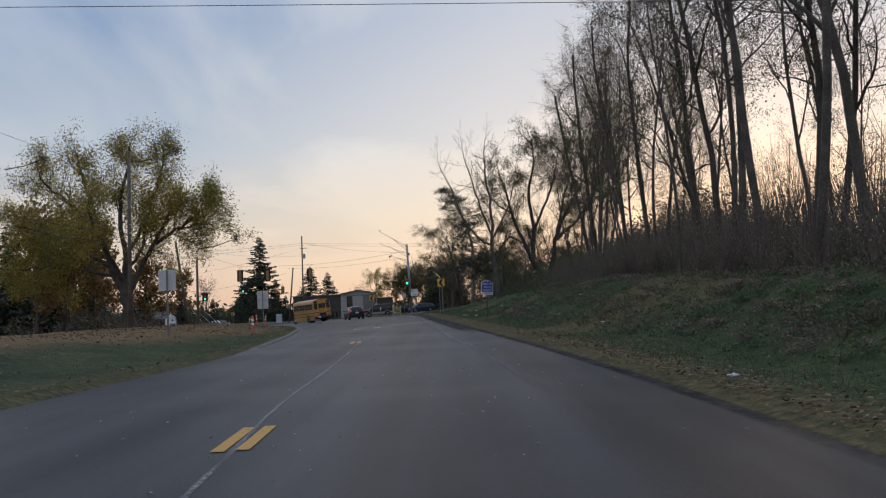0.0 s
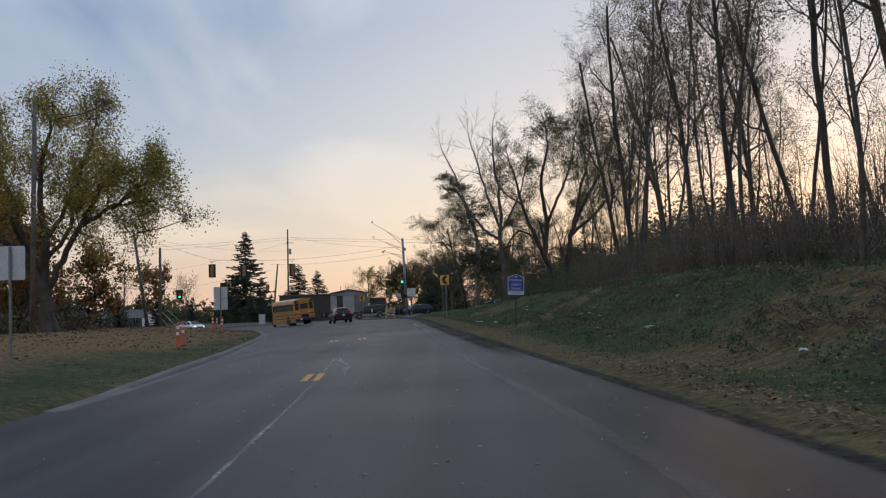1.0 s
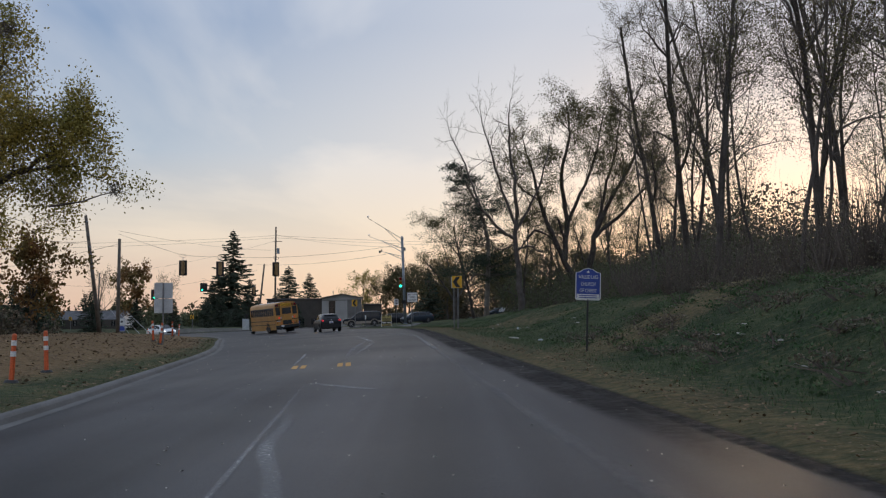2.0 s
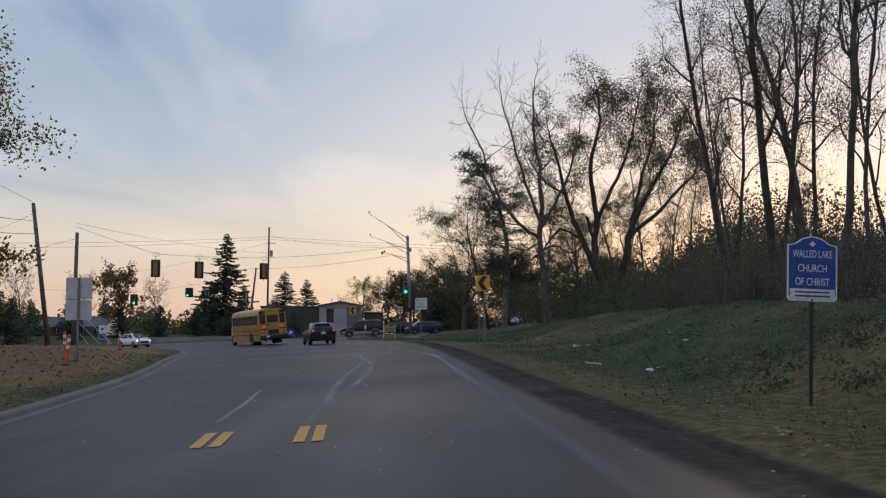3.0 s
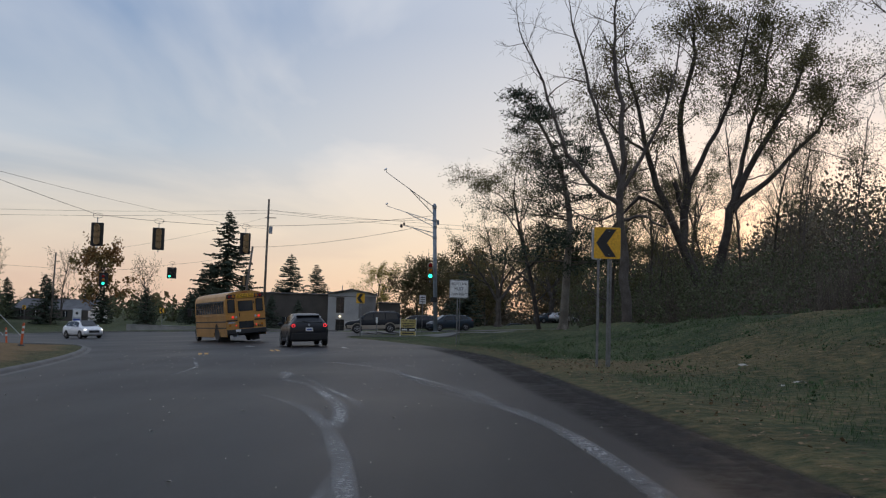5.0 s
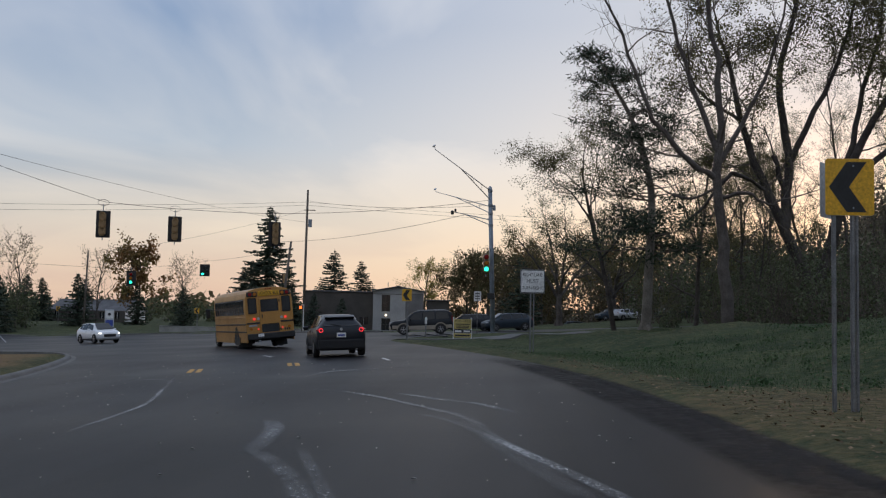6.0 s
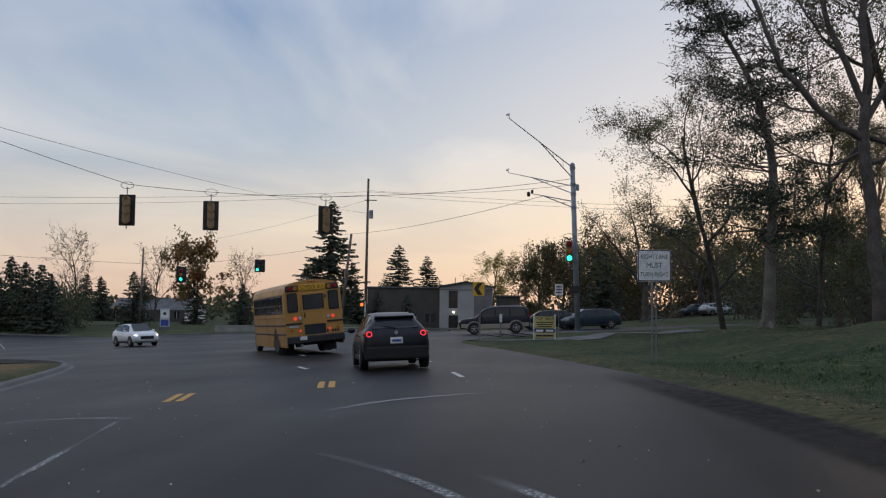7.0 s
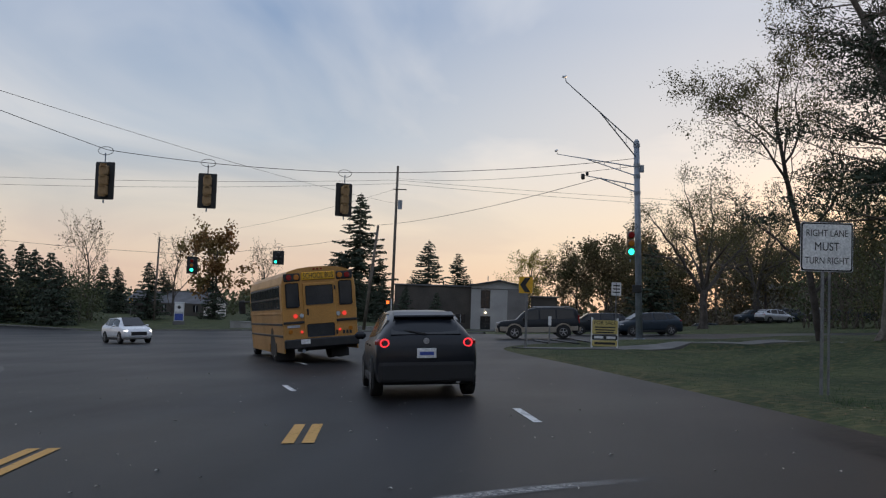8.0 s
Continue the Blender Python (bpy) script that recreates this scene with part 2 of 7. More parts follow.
CABLE = surface("cable", (0.02, 0.02, 0.02), (0.035, 0.033, 0.03), rough=0.7, bump=0)
WHITE_PAINT = surface("white_sheeting", (0.62, 0.62, 0.62), (0.72, 0.72, 0.71), rough=0.45, scale=3, fine=25, bump=0)
SIGN_BACK = surface("bare_aluminium", (0.42, 0.44, 0.47), (0.52, 0.54, 0.56), rough=0.5, metal=0.35, scale=3, fine=25, bump=0.03)
YELLOW_SHEET = surface("yellow_sheeting", (0.74, 0.40, 0.02), (0.66, 0.36, 0.02), rough=0.4, scale=3, fine=25, bump=0)
BLUE_SHEET = surface("blue_sheeting", (0.035, 0.07, 0.33), (0.03, 0.06, 0.27), rough=0.4, scale=3, fine=25, bump=0)
BLACK = surface("black_paint", (0.012, 0.012, 0.013), (0.022, 0.022, 0.023), rough=0.55, scale=4, fine=40, bump=0.05)
ORANGE = surface("orange_plastic", (0.62, 0.11, 0.03), (0.52, 0.10, 0.03), rough=0.5, scale=4, fine=30, bump=0.05)
MARK_YELLOW = worn("yellow_road_paint", (0.50, 0.27, 0.055), 0.47, 0.68, 14)
MARK_WHITE = worn("white_road_paint", (0.62, 0.62, 0.60), 0.52, 0.72, 9)
MARK_FAINT = worn("faint_white_residue", (0.36, 0.36, 0.355), 0.64, 1.05, 17, 0.6)
MARK_BRIGHT = worn("pale_chalky_residue", (0.44, 0.44, 0.43), 0.70, 0.92, 24, 0.6)
MARK_SMEAR = worn("worn_white_smear", (0.12, 0.12, 0.12), 0.55, 1.3, 5, 0.5)
MARK_DARK = worn("dark_tar", (0.020, 0.0185, 0.018), 0.44, 0.95, 5, 0.9, 0.15)
SIGNAL_BACK = surface("tan_signal_housing", (0.24, 0.15, 0.065), (0.30, 0.19, 0.085), rough=0.5, scale=4, fine=25, bump=0.05)
RED_LENS = surface("red_lens", (0.28, 0.012, 0.012), (0.22, 0.01, 0.01), rough=0.25, bump=0)
AMBER_LENS = surface("amber_lens", (0.45, 0.16, 0.02), (0.40, 0.14, 0.02), rough=0.25, bump=0)
LIT_GREEN = lit("green_lamp", (0.03, 0.95, 0.55), 2.6)
LIT_RED = lit("red_lamp", (1.0, 0.06, 0.05), 2.2)
LIT_AMBER = lit("orange_hand_lamp", (1.0, 0.16, 0.03), 2.0)


# ---- plan of the road ----
RIGHT = [(4.7, -45), (4.45, -20), (4.25, 8), (3.95, 17.5), (3.5, 25.7), (2.95, 33), (2.4, 40), (1.8, 48), (1.1, 57), (0.4, 66), (-0.1, 74),
         (-0.65, 82), (-1.25, 90), (-1.8, 98), (-2.6, 106), (-3.9, 114.5), (-5.6, 122.5), (-8.2, 133.5), (-10.4, 142), (-11.4, 148)]
CROSS_NEAR = [(-10.8, 153), (-8.4, 156.8), (-5.6, 158.0), (-0.6, 158.8), (1.6, 162.5), (6, 165.5), (25, 168), (90, 172)]
CROSS_FAR = [(90, 182), (25, 177.5), (0, 177.5), (-10, 179)]
FAR = [(-16, 182), (-22, 188), (-32, 198), (-46, 208), (-70, 217), (-160, 250)]
LEFT_LEG = [(-160, 222), (-75, 176), (-50, 155), (-39.5, 144.5), (-34, 139)]
LEFT = [(-30, 136.0), (-26.0, 131.8), (-22.9, 126), (-19.5, 116.5), (-16.9, 107), (-15.0, 98), (-13.6, 91), (-12.4, 85.5), (-11.0, 78), (-10.0, 71),
        (-9.0, 62), (-7.9, 53), (-7.15, 45), (-6.75, 39), (-6.5, 30), (-6.5, 16), (-6.55, -10), (-6.6, -45)]
XC = ([0, 26, 55, 79, 103, 110], [0.5, -0.7, -2.5, -4, -7.3, -7.5])
ZC = ([0, 50, 88, 103, 160, 230], [0.03, 0.2, 0.35, 0.27, 0.05, -0.1])
SC = ([0, 25, 49, 62, 80, 103, 120, 300], [-0.02, 0.0, 0.023, 0.04, 0.045, 0.05, 0.045, 0.04])


def road_z(x, y):
    """Height of the banked road surface."""
    return np.interp(y, *ZC) + np.interp(y, *SC) * np.maximum(x - np.interp(y, *XC), -60)


def smooth_line(pts, step=1.5):
    """A Catmull-Rom line through points, sampled about every step metres."""
    p = [np.array(q, float) for q in pts]
    p = [2 * p[0] - p[1], *p, 2 * p[-1] - p[-2]]
    out = []
    for a, b, c, d in zip(p, p[1:], p[2:], p[3:]):
        n = max(1, int(np.linalg.norm(c - b) / step))
        for k in range(n):
            t = k / n
            out.append(0.5 * (2 * b + (c - a) * t + (2 * a - 5 * b + 4 * c - d) * t * t + (3 * b - a - 3 * c + d) * t ** 3))
    return np.array([*out, p[-2]])


OUTLINE = np.concatenate([smooth_line(RIGHT + CROSS_NEAR)[:-1], [(90.0, 168.0)], smooth_line(CROSS_FAR + FAR), smooth_line(LEFT_LEG + LEFT)])


def to_outline(pts):
    """Signed distance to the road's outline (negative inside) and the nearest point on it."""
    a, b = OUTLINE, np.roll(OUTLINE, -1, 0)
    best, near = np.full(len(pts), 1e9), np.zeros((len(pts), 2))
    inside = np.zeros(len(pts), bool)
    for p, q in zip(a, b):
        d = q - p
        t = np.clip(((pts - p) @ d) / max(d @ d, 1e-9), 0, 1)
        c = p + t[:, None] * d
        e = np.hypot(*(pts - c).T)
        m = e < best
        best[m], near[m] = e[m], c[m]
        if abs(d[1]) > 1e-9:
            cross = ((p[1] > pts[:, 1]) != (q[1] > pts[:, 1])) & (pts[:, 0] < d[0] * (pts[:, 1] - p[1]) / d[1] + p[0])
            inside ^= cross
    return np.where(inside, -best, best), near


def smoothstep(x, a, b):
    t = np.clip((x - a) / (b - a), 0, 1)
    return t * t * (3 - 2 * t)


def hash_noise(x, y, s):
    return (np.sin(x * 1.7 / s + 1.3 * np.sin(y * 0.9 / s + 0.7)) + np.sin(y * 1.3 / s + 1.9 * np.sin(x * 0.63 / s + 2.1))
            + 0.6 * np.sin((x + y) * 2.9 / s + 1.1) + 0.6 * np.sin((x - 1.4 * y) * 2.3 / s)) / 3.2


RIGHT_X = smooth_line(RIGHT + [(-11.4, 160.0)])


def ground_z(pts):
    """Height of the ground for rows of x, y, and how much leaf litter lies there."""
    pts = np.asarray(pts, float)
    x, y = pts.T
    d, near = to_outline(pts)
    base = road_z(near[:, 0], near[:, 1])
    xr = np.interp(y, RIGHT_X[:, 1], RIGHT_X[:, 0])
    right = (x > xr) & (y < 156)
    crest = np.interp(y, [-50, 20, 36, 62, 78, 95, 112, 128, 145, 160], [1.4, 1.6, 1.8, 2.15, 1.8, 1.75, 1.55, 1.05, 0.45, 0.05])
    foot = np.interp(y, [-50, 60, 90, 130], [2.2, 2.0, 3.2, 3.5])
    rise = np.interp(y, [-50, 40, 70, 100, 140], [6.0, 5.0, 7.0, 8.0, 10.0])
    lump = hash_noise(x, y, 3.2) * 0.24 + hash_noise(x + 40, y, 1.1) * 0.10
    bank = crest * smoothstep(d, foot, foot + rise) + lump * smoothstep(d, 2.0, 5.5) + 0.06 * smoothstep(d, 0, 0.8)
    left = (x < xr) & (y < 140) & (x > -60) & ~((y > 105) & (x > -5))
    mound = 0.10 * smoothstep(d, 0.0, 0.5) + 0.62 * smoothstep(d, 0.5, 7.5) * np.interp(y, [-50, 60, 100, 125, 138], [1, 1, 0.8, 0.5, 0.15])
    mound = mound - 1.3 * smoothstep(-x, 24, 42) + lump * 0.25 * smoothstep(d, 0.5, 4)
    other = 0.12 * smoothstep(d, 0, 0.5) + 1.0 * smoothstep(d, 3, 22) * smoothstep(-x, 30, 46) + 0.15 * lump
    up = np.where(right, bank, np.where(left, mound, other))
    z = np.where(d > 0.12, base + 0.015 + up, road_z(x, y) - 0.04 - 0.14 * smoothstep(-d, 0.1, 1.2))
    edge = 1 - smoothstep(d, 0.4, np.where(right, 1.9, 1.2) + 0.8 * hash_noise(x, y, 5))
    rust = smoothstep(d, np.interp(y, [38, 58, 80], [2.2, 0.7, 0.2]), np.interp(y, [38, 58, 80], [7.5, 4.0, 2.4]) + 1.2 * hash_noise(x, y, 3)) * smoothstep(y + 0.9 * d, 28, 46) * (1.25 + 0.3 * hash_noise(x, y, 4)) * (1 - 0.85 * smoothstep(d + 3 * hash_noise(x, y, 9), 11, 22))
    patch = smoothstep(hash_noise(x, y, 6.5), 0.1, 0.7) * 0.46 * smoothstep(y, 15, 32)
    litter = np.where(right, np.maximum(edge * np.interp(y, [55, 85], [0.42, 0.28]), patch), np.where(left, np.maximum(rust, 0.25 * edge), 0.06))
    litter = np.where((y > 112) & right, np.minimum(litter, 0.12), litter)
    return z, np.clip(litter, 0, 1)


def mesh_object(name, verts, faces, material, parent=None):
    me = bpy.data.meshes.new(name)
    me.from_pydata(verts if isinstance(verts, list) else verts.tolist(), [], faces if isinstance(faces, list) else faces.tolist())
    me.materials.append(material)
    me.update()
    ob = new(name, me)
    ob.parent = parent
    return ob


def axis(lo, hi, step, far, grow=1.22):
    core = list(np.arange(lo, hi + step / 2, step))
    s, a = step, core[-1]
    while a < far:
        s *= grow
        a += s
        core.append(a)
    s, a = step, core[0]
    while a > -far:
        s *= grow
        a -= s
        core.insert(0, a)
    return np.array(core)


GRID = {}


def on_grid(pts, *keys):
    """Values of the ground grid (z, litter, d: distance to the road) at rows of x, y."""
    pts = np.asarray(pts, float)
    i = np.clip(np.searchsorted(GRID["x"], pts[:, 0]) - 1, 0, len(GRID["x"]) - 2)
    j = np.clip(np.searchsorted(GRID["y"], pts[:, 1]) - 1, 0, len(GRID["y"]) - 2)
    u = (pts[:, 0] - GRID["x"][i]) / (GRID["x"][i + 1] - GRID["x"][i])
    v = (pts[:, 1] - GRID["y"][j]) / (GRID["y"][j + 1] - GRID["y"][j])
    return [GRID[k][j, i] * (1 - u) * (1 - v) + GRID[k][j, i + 1] * u * (1 - v) + GRID[k][j + 1, i] * (1 - u) * v + GRID[k][j + 1, i + 1] * u * v for k in keys]


def build_ground():
    gx, gy = axis(-34, 26, 0.45, 2200), axis(-6, 165, 0.6, 2200)
    X, Y = np.meshgrid(gx, gy)
    pts = np.stack([X.ravel(), Y.ravel()], 1)
    z, litter = ground_z(pts)
    nx, ny = len(gx), len(gy)
    i = (np.arange(ny - 1)[:, None] * nx + np.arange(nx - 1)[None]).ravel()
    faces = np.stack([i, i + 1, i + nx + 1, i + nx], 1)
    GRID.update(x=gx, y=gy, z=z.reshape(ny, nx), litter=litter.reshape(ny, nx), d=to_outline(pts)[0].reshape(ny, nx))
    ob = mesh_object("ground", np.column_stack([pts, z]), faces, GRASS)
    ob.data.attributes.new("litter", "FLOAT", "POINT").data.foreach_set("value", litter.astype(np.float32))
    ob.data.shade_smooth()
    tagged(ob, "dark green grass ground with fallen leaves and a bank", "ground", kind="structure")


def build_road():
    from mathutils import geometry
    gx, gy = np.meshgrid(np.arange(-62, 40, 1.5), np.arange(-44, 240, 1.5))
    pts = np.stack([gx.ravel(), gy.ravel()], 1)
    d, _ = to_outline(pts)
    pts = pts[d < -0.7]
    n = len(OUTLINE)
    allp = [Vector(p) for p in OUTLINE] + [Vector(p) for p in pts]
    v, e, f, *_ = geometry.delaunay_2d_cdt(allp, [], [list(range(n))], 1, 1e-5)
    xy = np.array([(p.x, p.y) for p in v])
    z = road_z(xy[:, 0], xy[:, 1])
    ob = mesh_object("road", np.column_stack([xy, z]), [list(q) for q in f], ASPHALT)
    # paler colour on the approach, darker towards the junction
    ob.data.attributes.new("paler", "FLOAT", "POINT").data.foreach_set("value", np.interp(xy[:, 1], [55, 88], [0.68, -0.15]).astype(np.float32))
    ob.data.shade_smooth()
    tagged(ob, "grey worn asphalt road curving into an intersection", "road", kind="structure")


def sweep(name, line, profile, material, parent=None, zfun=road_z, ramp=0):
    """Sweeps a profile of (offset to the left of the line, height above the road) along a plan line."""
    t = np.gradient(line, axis=0)
    t /= np.hypot(*t.T)[:, None]
    nrm = np.stack([-t[:, 1], t[:, 0]], 1)
    k = len(profile)
    off = [line + o * nrm for o, h in profile]
    verts = np.concatenate([np.column_stack([q, zfun(q[:, 0], q[:, 1]) + h]) for q, (o, h) in zip(off, profile)]).reshape(k, len(line), 3).transpose(1, 0, 2).reshape(-1, 3)
    if ramp:
        h = np.array([q[1] for q in profile])
        s = smoothstep(np.arange(len(line)), 0, ramp)
        verts[:, 2] -= (np.maximum(h, 0)[None] * (1 - s)[:, None] * 0.97).ravel()
    faces = [(a * k + b, a * k + b + 1, a * k + k + b + 1, a * k + k + b) for a in range(len(line) - 1) for b in range(k - 1)]
    return mesh_object(name, verts, faces, material, parent)


def streak(name, pts, width, material, label, category="road marking", ends=0.25, group=""):
    """A painted or rubbed strip that follows a line on the road."""
    line = smooth_line(pts, 0.4)
    n = len(line)
    ob = sweep(name, line, [(width / 2, 0.009), (width / 4, 0.010), (0, 0.010), (-width / 4, 0.010), (-width / 2, 0.009)], material)
    s = np.linspace(0, 1, n)
    f = smoothstep(s, 0, ends) * (1 - smoothstep(s, 1 - ends, 1)) if ends else np.ones(n)
    soft = [0.0, 0.9, 1.0, 0.9, 0.0] if ends else [1.0] * 5
    ob.data.attributes.new("fade", "FLOAT", "POINT").data.foreach_set("value", np.outer(f, soft).ravel().astype(np.float32))
    return tagged(ob, label, category, group)


def build_kerbs():
    prof = [(-0.26, 0.006), (-0.06, 0.012), (-0.02, 0.10), (0.02, 0.135), (0.05, 0.15), (0.17, 0.15), (0.19, 0.13), (0.20, -0.1)]
    isl = smooth_line(LEFT_LEG[2:] + LEFT, 0.8)
    isl = isl[isl[:, 1] > 33][::-1]
    ob = sweep("kerb", isl, [(o, h * 0.85) for o, h in prof], CONCRETE, ramp=14)
    tagged(ob, "pale concrete kerb and gutter along the grass island", "kerb", kind="structure")
    far = smooth_line(FAR, 1.0)[::-1]
    ob = sweep("kerb", far, [(-o, h) for o, h in prof][::-1], CONCRETE)
    tagged(ob, "pale concrete kerb along the far grass", "kerb", kind="structure")
    edge = smooth_line(RIGHT, 1.0)
    full = edge = edge[(edge[:, 1] > 4) & (edge[:, 1] < 118)]
    for off, width, start in ((0.5, 1.0, 40), (0.1, 0.4, 4)):
        edge = edge[edge[:, 1] > start] if start > 4 else full
        t = np.gradient(edge, axis=0)
        t /= np.hypot(*t.T)[:, None]
        line = edge + off * np.stack([-t[:, 1], t[:, 0]], 1)
        ob = streak("shoulder", line[::4].tolist(), width, MARK_DARK, "darker tarry strip along the road edge", "shoulder", 0.12)
        tagged(ob, kind="structure")


build_ground()
build_road()
build_kerbs()


# ---- trees ----
def unit(v):
    return v / max(np.linalg.norm(v), 1e-9)


class Limbs:
    """Collects tapering tubes and small leaves, and lays them out as one vertex list."""

    def __init__(self):
        self.tubes, self.leaves, self.v, self.f, self.n = {}, [], [], [], 0

    def tube(self, pts, radii, sides):
        self.tubes.setdefault((len(pts), sides), []).append((pts, radii))

    def leaf(self, p, size, droop=0.0, flat=0.0):
        self.leaves.append((*p, size, droop, flat))

    def card(self, a, b, c, d):
        self.v.append(np.array([a, b, c, d]))
        self.f.append(np.array([[0, 1, 2, 3]]) + self.n)
        self.n += 4

    def done(self, rng):
        for (k, sides), items in self.tubes.items():
            P = np.array([i[0] for i in items], float)
            R = np.array([i[1] for i in items], float)
            d = P[:, -1] - P[:, 0]
            d /= np.linalg.norm(d, axis=1)[:, None] + 1e-9
            ref = np.where(np.abs(d[:, 2:3]) > 0.9, (0.31, 0.95, 0.05), (0.0, 0.0, 1.0))
            a = np.cross(d, ref)
            a /= np.linalg.norm(a, axis=1)[:, None] + 1e-9
            b = np.cross(d, a)
            ang = np.arange(sides) * 2 * np.pi / sides
            ring = np.cos(ang)[None, :, None] * a[:, None] + np.sin(ang)[None, :, None] * b[:, None]
            V = P[:, :, None] + ring[:, None] * R[:, :, None, None]
            i = (np.arange(k - 1)[:, None] * sides + np.arange(sides)[None]).ravel()
            j = (np.arange(k - 1)[:, None] * sides + (np.arange(sides)[None] + 1) % sides).ravel()
            F = np.stack([i, j, j + sides, i + sides], 1)
            off = np.arange(len(items)) * k * sides + self.n
            self.v.append(V.reshape(-1, 3))
            self.f.append((F[None] + off[:, None, None]).reshape(-1, 4))
            self.n += len(items) * k * sides
        if self.leaves:
            A = np.array(self.leaves)
            u = rng.normal(size=(len(A), 3))
            u[:, 2] -= A[:, 4]
            u[:, 2] *= 1 - A[:, 5]
            u /= np.linalg.norm(u, axis=1)[:, None]
            w = np.cross(u, rng.normal(size=(len(A), 3)) * (1 - A[:, 5:6]) + A[:, 5:6] * (0, 0, 1))
            w /= np.linalg.norm(w, axis=1)[:, None] + 1e-9
            p, sz = A[:, :3], A[:, 3:4]
            V = np.stack([p - u * sz * 0.5, p + w * sz * 0.34, p + u * sz * 0.5, p - w * sz * 0.34], 1)
            self.v.append(V.reshape(-1, 3))
            self.f.append(np.arange(len(A) * 4).reshape(-1, 4) + self.n)
            self.n += 4 * len(A)
        return (np.concatenate(self.v), np.concatenate(self.f)) if self.f else (None, None)


def grow(rng, wood, twig, leaf, p, d, length, r, level, o):
    """One branch and, by recursion, all that it carries."""
    last = o["levels"]
    k = (10, 7, 4, 2, 1)[min(level, 4)]
    pts, rad = [np.array(p)], [r]
    d = unit(np.array(d, float))
    wob = o["wobble"] * (o["sway"] if level == 0 else 1.0)
    tip = 0.35 if level == 0 else 0.25
    for s in range(k):
        d = unit(d + rng.normal(size=3) * wob + np.array((0, 0, o["up"][level])))
        pts.append(pts[-1] + d * length / k)
        rad.append(r * (1 - (1 - tip) * (s + 1) / k))
    sides = (7, 5, 3, 3, 3)[min(level, 4)]
    (wood if level <= 1 else twig).tube(pts, [max(q, o["min_r"]) for q in rad], sides)
    if level >= last:
        n = o["leaves"] * (o["dens"](pts[-1]) if o["dens"] else 1.0)
        for _ in range(int(n + rng.uniform())):
            q = pts[rng.integers(1, len(pts))] + rng.normal(size=3) * o["leaf_spread"]
            leaf.leaf(q, o["leaf_size"] * rng.uniform(0.6, 1.3), 0.5)
        return
    n = o["kids"][level]
    n = n + int(rng.integers(-1, 2)) if n > 3 else n
    start = o["clear"] if level == 0 else 0.25
    spin = rng.uniform(0, 6.28)
    for i in range(n):
        f = start + (1 - start) * (i + rng.uniform(0.1, 0.9)) / n
        a = f * k
        q0 = min(int(a), k - 1)
        q = pts[q0] + (pts[q0 + 1] - pts[q0]) * (a - q0)
        dd = unit(pts[q0 + 1] - pts[q0])
        spin += 2.4 + rng.uniform(-0.6, 0.6)
        side = unit(np.cross(dd, (math.cos(spin), math.sin(spin), 0.2)))
        ang = radians(o["angle"][level] + rng.uniform(-14, 14))
        nd = dd * math.cos(ang) + side * math.sin(ang)
        ln = length * o["ratio"][level] * rng.uniform(0.65, 1.2) * (1.15 - 0.55 * f if level == 0 else 1.1 - 0.4 * f)
        rr = min(rad[q0] * 0.7, r * o["thin"]) * rng.uniform(0.75, 1.05)
        grow(rng, wood, twig, leaf, q, nd, ln, rr, level + 1, o)
    if level > 0:
        grow(rng, wood, twig, leaf, pts[-1], d, length * 0.5, rad[-1], level + 1, o)


TREE = dict(levels=4, kids=(7, 5, 4, 3), clear=0.35, angle=(38, 38, 40, 42), ratio=(0.5, 0.5, 0.5, 0.5), up=(0.05, 0.08, 0.05, 0.02, 0.0),
            wobble=0.13, thin=0.5, leaves=3, leaf_size=0.16, leaf_spread=0.12, min_r=0.006, dens=None, sway=0.45)


def foot_flare(wood, p, r, rng):
    """Root flare where the trunk meets the ground."""
    for k in range(5):
        a = k * 1.257 + rng.uniform(-0.3, 0.3)
        e = np.array((math.cos(a), math.sin(a), 0.0))
        wood.tube([p + (0, 0, r * 2.2), p + e * r * 0.7 + (0, 0, r * 0.8), p + e * r * 1.7 + (0, 0, -0.25)], [r * 0.5, r * 0.5, r * 0.25], 5)


def build_tree(seed, name, label, bark, leafmat, H, r, stems=None, category="tree", flare=True, **over):
    """A broadleaf tree: an Empty with trunk, crown of twigs, and foliage."""
    rng = np.random.default_rng(seed)
    o = dict(TREE, **over)
    wood, twig, leaf = Limbs(), Limbs(), Limbs()
    for lean, rs, hs in stems or [((0, 0), 1.0, 1.0)]:
        grow(rng, wood, twig, leaf, np.array((lean[0] * 0.6, lean[1] * 0.6, -0.3)), (lean[0], lean[1], 1.0), H * hs, r * rs, 0, o)
    if flare:
        foot_flare(wood, np.zeros(3), r, rng)
    root = new(name)
    root.empty_display_size = 0.3
    for nm, part_, m in (("trunk", wood, bark), ("crown", twig, TWIG), ("foliage", leaf, leafmat)):
        v, f = part_.done(rng)
        if v is not None:
            ob = mesh_object(nm, v, f, m, root)
            if nm == "trunk":
                ob.data.shade_smooth()
            else:
                tagged(ob, kind="stuff")
    return tagged(root, label, category)


def crown_parts(root, wood, twig, leaf, bark, leafmat, rng):
    for nm, part_, m in (("trunk", wood, bark), ("crown", twig, TWIG), ("foliage", leaf, leafmat)):
        v, f = part_.done(rng)
        if v is not None:
            ob = mesh_object(nm, v, f, m, root)
            if nm == "trunk":
                ob.data.shade_smooth()
            else:
                tagged(ob, kind="stuff")
    return root


